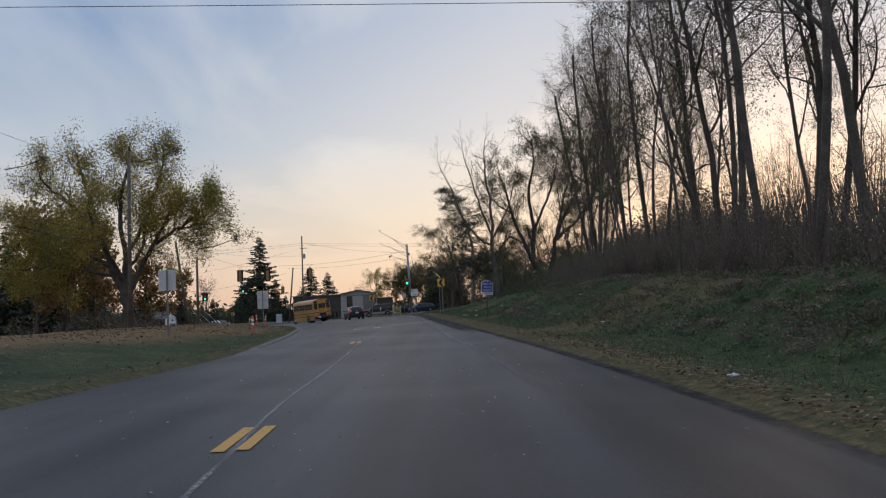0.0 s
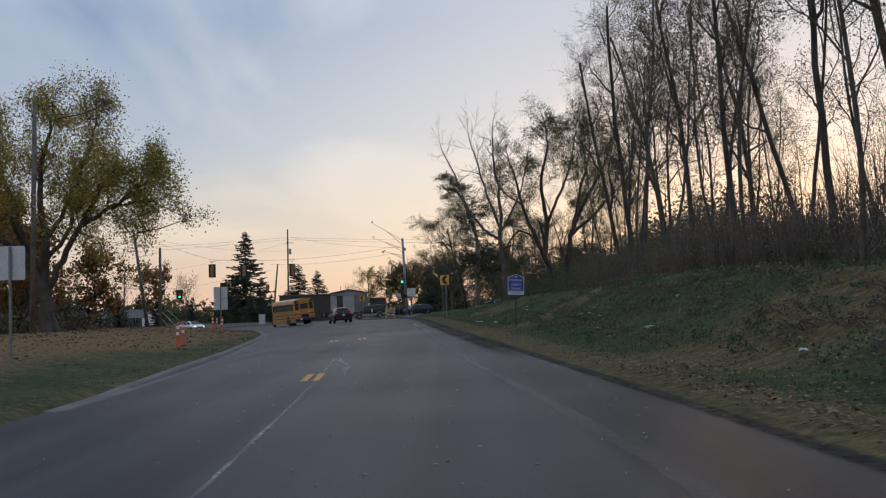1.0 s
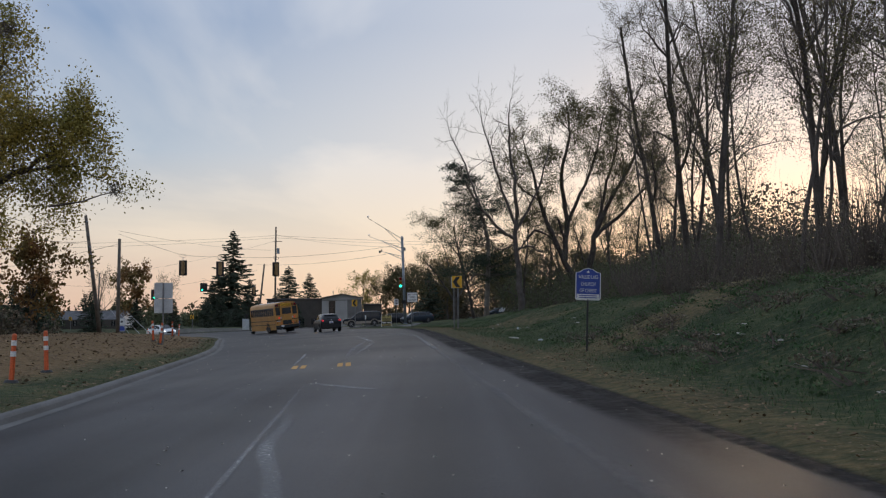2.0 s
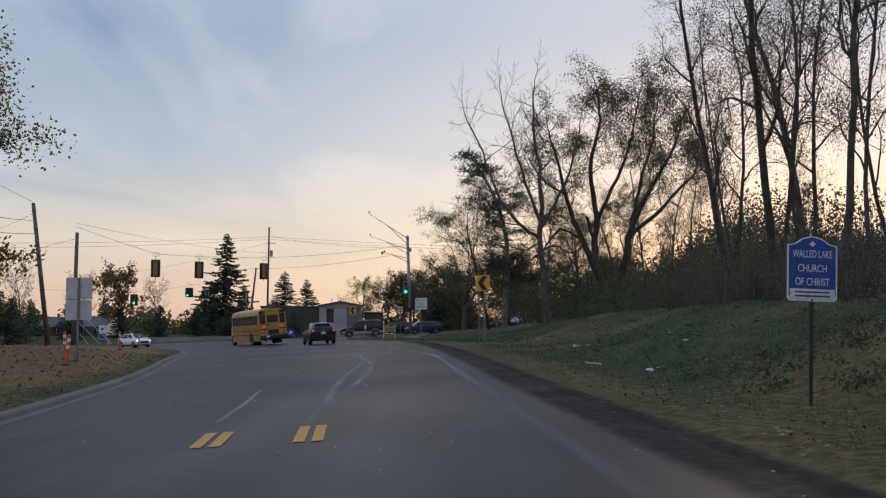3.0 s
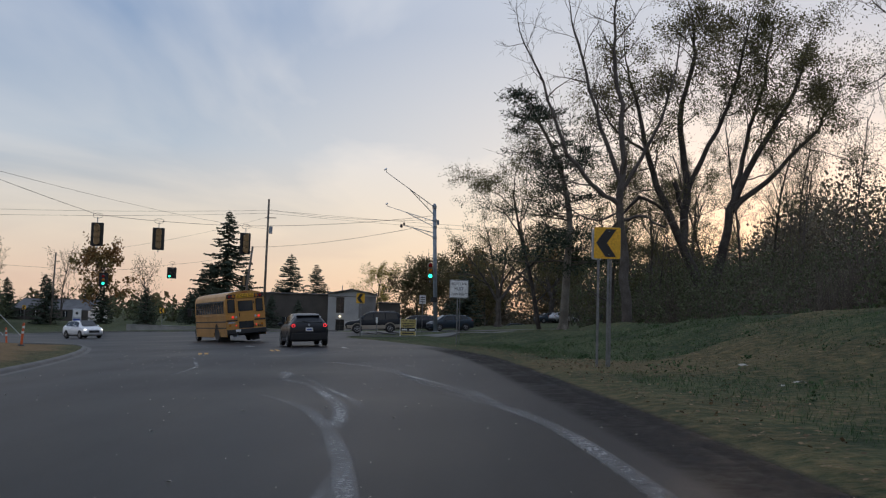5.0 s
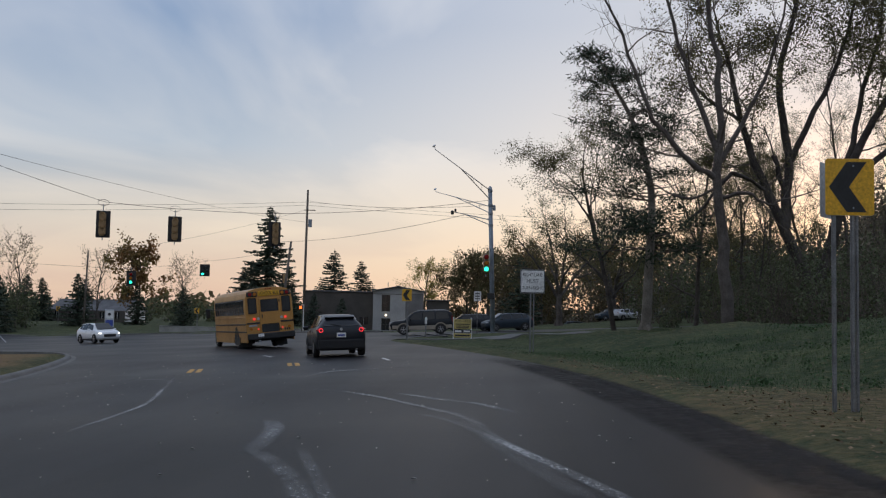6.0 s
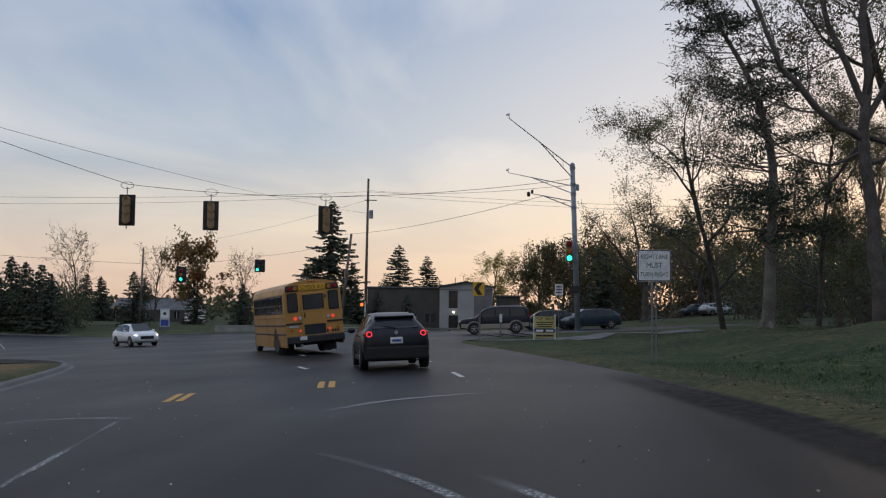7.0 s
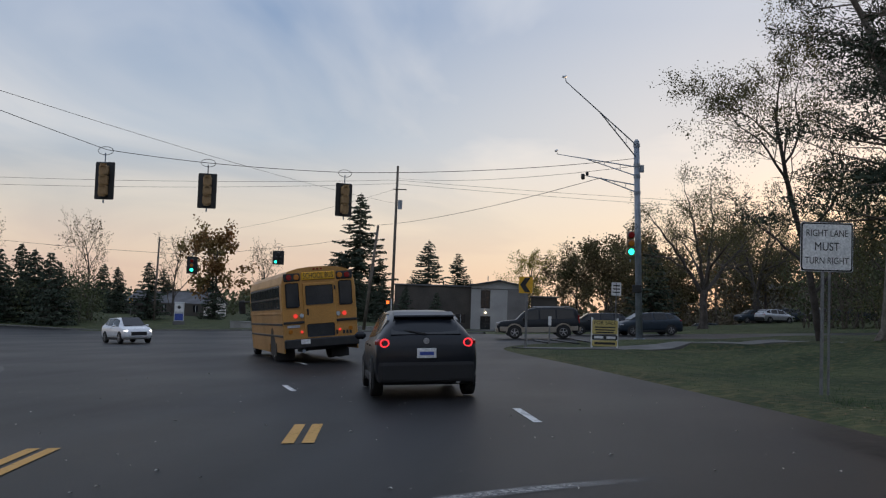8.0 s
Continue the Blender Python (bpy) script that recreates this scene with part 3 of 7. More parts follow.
def bend(pts, per=4):
    """Catmull-Rom points in space along a limb."""
    p = [np.array(q, float) for q in pts]
    p = [2 * p[0] - p[1], *p, 2 * p[-1] - p[-2]]
    out = []
    for a, b, c, d in zip(p, p[1:], p[2:], p[3:]):
        for k in range(per):
            t = k / per
            out.append(0.5 * (2 * b + (c - a) * t + (2 * a - 5 * b + 4 * c - d) * t * t + (3 * b - a - 3 * c + d) * t ** 3))
    return [*out, p[-2]]


def build_limbed(seed, name, label, bark, leafmat, limbs, every, reach, **over):
    """A broadleaf tree on a few named main limbs: (points, foot radius, tip radius, share of its length that carries branches)."""
    rng = np.random.default_rng(seed)
    o = dict(TREE, **over)
    wood, twig, leaf = Limbs(), Limbs(), Limbs()
    for pts, r0, r1, share in limbs:
        line = bend(pts)
        n = len(line)
        line = [q + rng.normal(size=3) * 0.07 * (0 < i < n - 1) for i, q in enumerate(line)]
        rad = [r0 + (r1 - r0) * i / (n - 1) for i in range(n)]
        wood.tube(line, rad, 9)
        total = sum(np.linalg.norm(b - a) for a, b in zip(line, line[1:]))
        k = int(total * share / every)
        spin = rng.uniform(0, 6.28)
        for i in range(k):
            f = 1 - share + share * (i + rng.uniform(0.1, 0.9)) / k
            a = f * (n - 1)
            j = min(int(a), n - 2)
            q = line[j] + (line[j + 1] - line[j]) * (a - j)
            d = unit(line[j + 1] - line[j])
            spin += 2.4 + rng.uniform(-0.6, 0.6)
            side = unit(np.cross(d, (math.cos(spin), math.sin(spin), 0.25)))
            ang = radians(46 + rng.uniform(-16, 16))
            grow(rng, wood, twig, leaf, q, d * math.cos(ang) + side * math.sin(ang), reach * rng.uniform(0.55, 1.25) * (1.2 - 0.5 * f),
                 min(rad[j] * 0.55, 0.075) * rng.uniform(0.7, 1.1), 2, o)
        if share:
            grow(rng, wood, twig, leaf, line[-1], line[-1] - line[-2], reach * 0.8, r1, 2, o)
    foot_flare(wood, np.array(limbs[0][0][0]) + (0, 0, 0.3), limbs[0][1], rng)
    return tagged(crown_parts(new(name), wood, twig, leaf, bark, leafmat, rng), label, "tree")


def build_cedar(seed, name, label, spine, r, low, reach, count):
    """An old evergreen: bent bare trunk, uneven level limbs that carry flat ragged tufts."""
    rng = np.random.default_rng(seed)
    wood, bough, leaf = Limbs(), Limbs(), Limbs()
    line = bend(spine)
    n = len(line)
    wood.tube(line, [r * (1 - 0.9 * i / (n - 1)) for i in range(n)], 9)
    foot_flare(wood, np.array(spine[0]) + (0, 0, 0.3), r, rng)

    def tuft(c, s):
        for _ in range(int(52 * s)):
            a = rng.normal(size=3) * (0.42, 0.42, 0.17) * s
            b = c + a
            e = unit(a * (1, 1, 0.3) + rng.normal(size=3) * 0.35) * rng.uniform(0.16, 0.42)
            w = unit(np.cross(e, (rng.normal(), rng.normal(), 1.2))) * 0.036
            leaf.card(b, b + e * 0.5 + w, b + e, b + e * 0.5 - w)

    for i in range(count):
        f = low + (1 - low) * ((i + rng.uniform(0, 1)) / count) ** 1.15
        a = f * (n - 1)
        j = min(int(a), n - 2)
        p = line[j] + (line[j + 1] - line[j]) * (a - j)
        g = (f - low) / (1 - low)
        az = rng.uniform(0, 6.283)
        ln = reach * (1 - 0.72 * g) * rng.uniform(0.35, 1.15) * (1.15 if math.cos(az) < 0 else 0.85)
        e = np.array((math.cos(az), math.sin(az), rng.uniform(-0.12, 0.45)))
        q, t = p + e * ln * 0.5 + rng.normal(size=3) * 0.15, p + e * ln + (0, 0, rng.uniform(-0.5, 0.6))
        bough.tube([p, q, t], [0.05 * (1.3 - g), 0.03, 0.012], 4)
        leafy = rng.uniform() < 0.72 + 0.2 * g
        for k in range(int(1 + ln * 2.0)):
            h = rng.uniform(0.3, 1.05)
            c = p + (q - p) * min(h * 2, 1) + (t - q) * max(h * 2 - 1, 0)
            s = c + rng.normal(size=3) * (0.5, 0.5, 0.22) * (0.4 + 0.14 * ln)
            bough.tube([c, (c + s) / 2 + (0, 0, 0.05), s], [0.014, 0.01, 0.006], 3)
            if leafy:
                tuft(s, rng.uniform(0.55, 1.2) * (1 - 0.3 * g))
    return tagged(crown_parts(new(name), wood, bough, leaf, BARK_PALE, NEEDLE, rng), label, "tree")


def build_conifer(seed, name, label, H, spread, r=0.2, bare=0.04, droop=0.25, dens=1.0, card=0.42, irregular=0.15):
    """A spruce or fir: trunk, whorls of drooping boughs with flat sprays of needles."""
    rng = np.random.default_rng(seed)
    wood, bough, leaf = Limbs(), Limbs(), Limbs()
    wood.tube([(0, 0, -0.3), (0.02, 0, H * 0.5), (0, 0.02, H)], [r, r * 0.6, 0.02], 7)
    z = H * bare + 0.2
    while z < H * 0.985:
        f = z / H
        L = spread * (1 - f) ** 0.85 * min(1, 0.55 + f * 4) + 0.12
        for k in range(int(5 + 2 * dens)):
            a = rng.uniform(0, 6.283)
            ln = L * rng.uniform(1 - irregular * 2.2, 1 + irregular)
            e = np.array((math.cos(a), math.sin(a), 0.0))
            p = np.array((0, 0, z + rng.uniform(-0.1, 0.1)))
            q = p + e * ln * 0.55 + (0, 0, -droop * ln * 0.45)
            t = p + e * ln + (0, 0, -droop * ln * 0.55 + 0.08 * ln)
            bough.tube([p, q, t], [0.03 * (1 - f) + 0.012, 0.015, 0.006], 3)
            m = max(3, int(ln * 9 * dens))
            for i in range(m):
                g = (i + rng.uniform(0, 1)) / m
                c = p + (q - p) * min(g * 2, 1) + (t - q) * max(g * 2 - 1, 0)
                side = np.array((-e[1], e[0], 0)) * rng.uniform(-1, 1) * (0.28 + 0.16 * ln) * (1.1 - 0.7 * g)
                tip = c + side + e * card * rng.uniform(0.2, 0.7) + (0, 0, -card * rng.uniform(0.1, 0.55))
                w = unit(np.cross(tip - c, (rng.normal(), rng.normal(), 1.5))) * card * 0.2
                mid = (c + tip) / 2
                leaf.card(c, mid + w, tip, mid - w)
        z += max(0.22, H * 0.024) / dens ** 0.7 * rng.uniform(0.8, 1.3)
    root = new(name)
    for nm, part_, m in (("trunk", wood, BARK), ("crown", bough, TWIG), ("foliage", leaf, NEEDLE)):
        ob = mesh_object(nm, *part_.done(rng), m, root)
        if nm != "trunk":
            tagged(ob, kind="stuff")
    return tagged(root, label, "tree")


def height_at(x, y):
    z, d = on_grid([(x, y)], "z", "d")
    return float(road_z(x, y)) if d[0] < -0.2 else float(z[0])


def put(ob, x, y, turn=0.0, size=1.0, tip=(0.0, 0.0), sink=0.05):
    ob.matrix_basis = pose(x, y, height_at(x, y) - sink, tip[0], tip[1], turn) @ Matrix.Diagonal((size, size, size, 1))
    return ob


def again(ob, x, y, turn=0.0, size=1.0, tip=(0.0, 0.0), sink=0.05, label=""):
    c = copy_thing(ob, Matrix())
    if label:
        tagged(c, label)
    return put(c, x, y, turn, size, tip, sink)


# tall slender wood trees along the bank: five kinds, then copies
WOOD = "tall slender tree with sparse dark autumn leaves"
def clumped(q):
    """Leaves gather in loose clumps with bare gaps between."""
    n = noise.noise(Vector((q[0] * 0.55, q[1] * 0.55, q[2] * 0.55 + 7.0)))
    return min(max(0.55 + 2.6 * n, 0.0), 1.6)


FINE = dict(leaves=9, leaf_size=0.085, leaf_spread=0.2, wobble=0.2, sway=0.3, dens=clumped, angle=(40, 46, 50, 52), up=(0.03, 0.10, 0.03, 0.0, 0))
wood_a = build_tree(11, "woodland_tree", WOOD, BARK, LEAF_BROWN, 20, 0.18, clear=0.34, kids=(11, 6, 5, 2), ratio=(0.235, 0.5, 0.5, 0.5), **FINE)
wood_b = build_tree(12, "woodland_tree", WOOD, BARK, LEAF_OLIVE, 20.5, 0.17, clear=0.40, kids=(10, 6, 5, 2), ratio=(0.235, 0.5, 0.5, 0.5), **FINE)
wood_c = build_tree(13, "woodland_tree", "tall forked woodland tree with sparse leaves", BARK, LEAF_BROWN, 19.5, 0.17, stems=[((0.06, 0.02), 1, 1), ((-0.11, 0.05), 0.75, 0.95)],
                    clear=0.38, kids=(8, 6, 5, 2), ratio=(0.235, 0.5, 0.5, 0.5), **FINE)
wood_d = build_tree(14, "woodland_tree", "tall bare woodland tree with dark bark", BARK, LEAF_BROWN, 21, 0.19, clear=0.30, kids=(11, 6, 5, 2), ratio=(0.26, 0.5, 0.5, 0.5), **dict(FINE, leaves=2))
wood_e = build_tree(15, "woodland_tree", "thin leaning sapling with few leaves", BARK, LEAF_OLIVE, 13, 0.08, clear=0.3, kids=(8, 5, 3, 2), ratio=(0.30, 0.5, 0.5, 0.5), **FINE)
wood_w = build_tree(16, "woodland_tree", "tall woodland tree with a wide crown of fine dark leaves", BARK, LEAF_BROWN, 24.5, 0.27, stems=[((0.03, 0.0), 1, 1), ((-0.14, 0.04), 0.6, 0.9)],
                    clear=0.36, kids=(9, 6, 5, 2), ratio=(0.235, 0.5, 0.5, 0.5), **FINE)
put(wood_a, 13.6, 47.0, 20)
put(wood_b, 15.0, 56.0, 140)
put(wood_c, 14.5, 66.0, 250)
put(wood_d, 13.2, 30.5, 0, 1.0)
put(wood_e, 11.5, 60.0, 0)
put(wood_w, 25.5, 98.0, 30)
for kind, x, y, turn, size, tip in (
        (wood_b, 11.3, 29.0, 200, 0.95, (0, -5)), (wood_b, 12.2, 36.5, 30, 1.05, (0, -3)), (wood_c, 12.8, 42.0, 80, 1.1, (0, 3)), 
        (wood_d, 15.5, 40.0, 120, 1.0, (0, 4)), (wood_a, 14.0, 73.0, 100, 0.95, (0, -1)), 
        (wood_b, 14.0, 88.0, 310, 1.05, (0, 0)), 
        (wood_w, 16.5, 103.5, 150, 1.0, (0, -2)), (wood_w, 18.0, 117.0, 130, 0.98, (0, 1)), (wood_w, 21.3, 110.6, 60, 1.05, (0, -2)),
        (wood_d, 20.5, 50.0, 140, 1.1, (0, -2)), (wood_b, 26.0, 64.0, 80, 1.05, (0, -3)),
        (wood_e, 16.2, 42.5, 20, 1.4, (0, 3)), 
        (wood_c, 19.5, 71.0, 170, 1.05, (0, -2)), (wood_a, 21.0, 92.0, 270, 1.1, (0, 2)),
        
        (wood_e, 10.8, 44.0, 70, 1.1, (0, 4)), (wood_e, 12.0, 70.0, 200, 1.2, (0, -4)), (wood_e, 12.6, 82.0, 260, 1.2, (0, -4)),
        (wood_e, 15.0, 95.0, 330, 1.3, (0, 5)), (wood_e, 13.6, 101.0, 40, 1.2, (0, -6)), (wood_e, 18.5, 120.0, 100, 1.0, (0, 4)), (wood_e, 17.5, 136.0, 180, 0.8, (0, -5)),
        (wood_e, 20.5, 144.0, 80, 0.8, (0, 3)), (wood_e, 16.0, 78.0, 150, 1.3, (0, 5)), (wood_e, 17.0, 90.0, 10, 1.3, (0, -4)),
        (wood_e, 22.0, 128.0, 300, 0.9, (0, 2)), (wood_b, 21.0, 157.0, 70, 0.85, (0, 0)), (wood_a, 24.2, 161.0, 190, 0.85, (0, 2)), (wood_d, 18.2, 159.0, 20, 0.75, (0, -2)), (wood_c, 27.5, 162.5, 260, 0.85, (0, 0)), (wood_e, 11.0, 146.0, 210, 0.75, (0, -3)), (wood_e, 13.5, 152.0, 110, 0.8, (0, 4))):
    again(kind, x, y, turn, size, (tip[0] * 0.6, tip[1] * 0.6))

rw = np.random.default_rng(5)
for k in range(14):
    y = rw.uniform(38, 98) if k < 8 else rw.uniform(98, 155)
    x = rw.uniform(19, 32) if k < 8 else rw.uniform(21, 44)
    again(wood_e, x, y, rw.uniform(0, 360), rw.uniform(0.8, 1.25), (rw.uniform(-5, 5), rw.uniform(-7, 7)), label="slim young tree deep in the wood")

# the trees by the end of the wood
def leafy_top(q):
    return min(max((q[2] - 9.0) / 6.0, 0.1), 1.2) * (0.6 + 0.5 * clumped(q))


put(build_limbed(31, "spreading_tree", "large spreading tree with heavy forked limbs and fine dark leaves", BARK, LEAF_OLIVE, (
    ([(0, 0, -0.3), (-0.05, 0, 1.2), (-0.1, 0, 2.6)], 0.66, 0.56, 0.0),
    ([(-0.1, 0, 2.0), (-1.6, 0.2, 6), (-3.6, 0.4, 10.5), (-5.0, 0, 15), (-6.2, -0.5, 19.5)], 0.42, 0.08, 0.62),
    ([(-1.7, 0.2, 6.2), (-1.2, 1, 11), (-1.8, 1.4, 16), (-0.8, 1.2, 21), (-1.0, 1, 24)], 0.36, 0.07, 0.55),
    ([(-1.3, 0.9, 10.2), (0.8, 0.4, 15), (2.2, -0.2, 19), (3.0, -0.6, 23.5)], 0.22, 0.06, 0.65),
    ([(0.2, 0, 1.8), (1.2, -0.3, 6), (2.0, -0.4, 9.5), (4.2, -0.6, 14), (6.5, -0.4, 18), (7.6, 0, 21.5)], 0.42, 0.07, 0.55),
    ([(1.8, -0.4, 8.8), (5.5, 0.3, 12), (8.6, 0.8, 15.5), (10.2, 1, 18)], 0.24, 0.06, 0.7),
    ([(2.0, -0.4, 9.4), (3.0, 0.6, 14), (4.6, 1.2, 19), (5.4, 1.4, 23.5)], 0.22, 0.06, 0.65),
    ([(-2.6, 0.3, 8.4), (-5.0, 0.2, 9.6), (-6.8, 0, 7.6), (-7.9, -0.2, 6.6)], 0.20, 0.07, 0.0),
    ([(-1.6, 0.6, 8.2), (-2.3, 0.8, 11.0)], 0.20, 0.16, 0.0),
    ([(-4.4, 0.2, 13), (-6.8, 0.8, 15), (-8.2, 1.2, 17.2)], 0.13, 0.05, 0.8)), 0.6, 3.4, leaves=17, leaf_size=0.15, leaf_spread=0.3, kids=(7, 5, 5, 4), wobble=0.22, dens=leafy_top), 15.4, 148.5, 0)
put(build_limbed(32, "bare_tree", "tall leafless tree with fine bare twigs", BARK, LEAF_BROWN, (
    ([(0, 0, -0.3), (-0.3, 0, 5), (-0.6, 0, 9), (-0.5, 0, 14), (-1.1, 0.2, 19), (-1.0, 0, 22.5)], 0.36, 0.05, 0.55),
    ([(-0.6, 0, 8.6), (-2.6, -0.2, 10), (-4.4, -0.3, 12.5), (-5.8, -0.2, 16.5), (-7.4, 0, 20)], 0.20, 0.04, 0.8),
    ([(-0.5, 0, 10), (-1.9, 0.5, 14), (-3.2, 0.8, 18.5), (-4.0, 0.8, 22)], 0.17, 0.04, 0.75),
    ([(-0.5, 0, 9.5), (1.2, 0.3, 12.5), (2.6, 0.2, 16), (3.2, 0, 19.5)], 0.16, 0.04, 0.75),
    ([(-0.4, 0, 7.6), (1.0, 0, 7.9), (2.1, 0.1, 7.3), (3.2, 0, 7.6)], 0.12, 0.05, 0.5),
    ([(-0.5, 0, 8.0), (-2.4, 0.4, 7.6), (-4.0, 0.6, 8.4)], 0.10, 0.03, 0.7)), 1.0, 3.4, leaves=0, kids=(7, 5, 4, 3), wobble=0.15, min_r=0.009), 7.8, 138.5, 0)
put(build_cedar(33, "cedar_tree", "ragged dark evergreen with a pale bare trunk", [(0, 0, -0.3), (0.2, 0, 4), (0.3, 0, 8.5), (-0.7, 0, 12.5), (-2.3, 0.1, 15.6), (-3.2, 0, 17.2)], 0.34, 0.22, 5.2, 100), 4.4, 145.5, 0)
verge = build_tree(34, "verge_tree", "leaning small-leaved tree with olive autumn leaves", BARK, LEAF_OLIVE, 12.0, 0.20, clear=0.2, kids=(9, 5, 5, 3), angle=(50, 44, 42, 42),
                   ratio=(0.50, 0.5, 0.5, 0.5), leaves=17, leaf_size=0.105, leaf_spread=0.2, wobble=0.2, dens=lambda q: 0.6 + clumped(q))
put(verge, 3.4, 153.0, 10, 1.0, (0, -12))
again(verge, 9.5, 156.5, 120, 0.95, (0, -4))
again(verge, 13.5, 158.5, 200, 0.9, (0, 2))
again(verge, 30.0, 214.0, 60, 1.5, (0, 0), label="broad small-leaved tree with olive autumn leaves")

# the maple on the grass island and the trees behind it
def maple_clumps(q):
    n = noise.noise(Vector((q[0] * 0.38, q[1] * 0.38, q[2] * 0.38 + 3.0)))
    return max(0.6, 1.35 - (q[2] - 5.0) / 10.0) * min(max(0.8 + 1.4 * n, 0.35), 1.5)


maple = build_limbed(41, "maple_tree", "broad maple with yellow-green leaves and bare upper twigs", BARK, LEAF_YELLOW, (
    ([(0.4, 0, -0.3), (0.2, 0, 1.5), (0, 0, 3.2)], 0.52, 0.44, 0.0),
    ([(0, 0, 2.8), (-1.2, 0, 5.5), (-2.2, 0.3, 9), (-3.4, 0.3, 12.6), (-3.8, 0.3, 14.6)], 0.30, 0.05, 0.65),
    ([(0, 0, 3.0), (0.1, 0.4, 6.5), (-0.6, 0.8, 10), (0.3, 0.8, 13.4), (0.5, 0.6, 15)], 0.28, 0.05, 0.6),
    ([(0.2, 0, 2.5), (1.4, -0.3, 4.6), (2.8, -0.5, 7), (4.0, -0.3, 9.3), (4.8, 0, 10.6)], 0.26, 0.05, 0.7),
    ([(-1.0, 0, 5), (-3.6, -0.5, 6.8), (-6.5, -0.8, 8.2), (-8.6, -0.6, 8.8)], 0.20, 0.05, 0.75),
    ([(-1.6, 0.2, 7.2), (-4.3, 0.6, 10.2), (-6.4, 0.9, 12.0), (-7.2, 1, 13.2)], 0.17, 0.05, 0.75),
    ([(0.1, 0.4, 6), (1.6, 0.8, 9), (2.8, 1, 12.0), (3.2, 1, 14)], 0.17, 0.05, 0.75),
    ([(2.7, -0.5, 6.8), (4.8, 0.3, 8.2), (6.4, 0.6, 9.4), (7.2, 0.6, 10.0)], 0.15, 0.04, 0.8),
    ([(4.4, 0.2, 7.9), (6.6, 0.2, 8.3), (8.0, 0.3, 7.8)], 0.10, 0.03, 0.85),
    ([(0, 0, 4), (-0.6, -2.5, 6.5), (-1, -4.8, 8.5), (-0.8, -5.6, 10.3)], 0.20, 0.05, 0.7),
    ([(0, 0, 4.4), (0.8, 2.6, 7), (0.2, 4.6, 9.5), (0, 5.6, 11.3)], 0.18, 0.05, 0.7),
    ([(-0.6, 0, 4.2), (-2.8, -1.2, 4.9), (-5.4, -2, 5.2), (-7.4, -2.4, 5.0)], 0.15, 0.04, 0.75)), 0.44, 2.3, leaves=38, leaf_size=0.14, leaf_spread=0.33, kids=(8, 5, 5, 3), wobble=0.28, dens=maple_clumps)
put(maple, -25.8, 82.0, 0, 1.0)
back = build_tree(42, "background_tree", "dark broadleaf tree with dense rusty leaves", BARK, LEAF_RUST, 9, 0.2, clear=0.2, kids=(7, 4, 3, 2), angle=(48, 44, 42, 42), ratio=(0.5, 0.5, 0.5, 0.5), leaves=7, leaf_size=0.42, leaf_spread=0.32)
put(back, -37.5, 108, 0)
again(back, -34.0, 90.0, 40, 1.0, label="rusty broadleaf tree beside the maple")
again(back, -38.5, 95.0, 160, 1.1)
dense = build_tree(44, "background_tree", "rounded tree with dense brownish green leaves", BARK, LEAF_BROWN, 8.0, 0.2, clear=0.12, kids=(8, 4, 3, 3), angle=(52, 44, 42, 42), ratio=(0.55, 0.5, 0.5, 0.5), leaves=15, leaf_size=0.27, leaf_spread=0.36)
put(dense, -6.5, 222, 0, 1.15)
broad = build_limbed(45, "broad_tree", "broad spreading tree with thin olive leaves", BARK, LEAF_OLIVE, (
    ([(0, 0, -0.3), (0.05, 0, 1.6), (0, 0, 3.4)], 0.36, 0.30, 0.0),
    ([(0, 0, 3.0), (-1.6, 0.2, 5.2), (-3.6, 0.3, 7.6), (-5.2, 0.2, 9.2)], 0.20, 0.04, 0.75),
    ([(0, 0, 3.2), (-0.7, -0.4, 6.0), (-1.6, -0.6, 9.0), (-2.2, -0.5, 11.2)], 0.20, 0.04, 0.7),
    ([(0, 0, 3.2), (0.8, 0.5, 6.2), (1.4, 0.8, 9.4), (1.2, 0.8, 11.8)], 0.19, 0.04, 0.7),
    ([(0, 0, 3.0), (1.9, -0.3, 5.4), (3.9, -0.4, 7.6), (5.6, -0.2, 8.8)], 0.19, 0.04, 0.75),
    ([(0.1, 0, 3.6), (0.6, 2.2, 6.0), (0.4, 4.4, 8.4)], 0.15, 0.04, 0.75),
    ([(0, 0, 3.6), (-0.5, -2.3, 6.0), (0.3, -4.6, 8.2)], 0.15, 0.04, 0.75),
    ([(-1.4, 0.2, 5.0), (-4.0, -0.4, 5.9), (-6.4, -0.5, 6.2)], 0.11, 0.03, 0.8),
    ([(1.7, -0.3, 5.2), (4.4, 0.5, 5.8), (6.6, 0.6, 5.9)], 0.11, 0.03, 0.8)), 0.55, 2.1, leaves=10, leaf_size=0.12, leaf_spread=0.24, kids=(7, 5, 4, 3), wobble=0.2, dens=lambda q: 0.3 + clumped(q))
put(broad, 1.8, 191.0, 30, 1.0)
again(broad, 11.5, 226.0, 110, 1.2)
again(broad, 22.0, 210.0, 150, 1.3)
gold = build_tree(46, "background_tree", "rounded tree with thin golden leaves behind the hall", BARK, LEAF_YELLOW, 10.5, 0.24, clear=0.25, kids=(9, 5, 4, 3), angle=(55, 46, 44, 44), ratio=(0.5, 0.5, 0.5, 0.5), leaves=5, leaf_size=0.24, leaf_spread=0.25, wobble=0.2)
put(gold, -19.6, 282.0, 60, 1.05)
for x, y, turn, size in ((1.0, 214, 90, 0.8), (14.5, 236, 200, 1.1), (-1.0, 246, 300, 1.2), (30, 228, 20, 1.2), (-10, 262, 140, 1.2)):
    again(dense, x, y, turn, size)
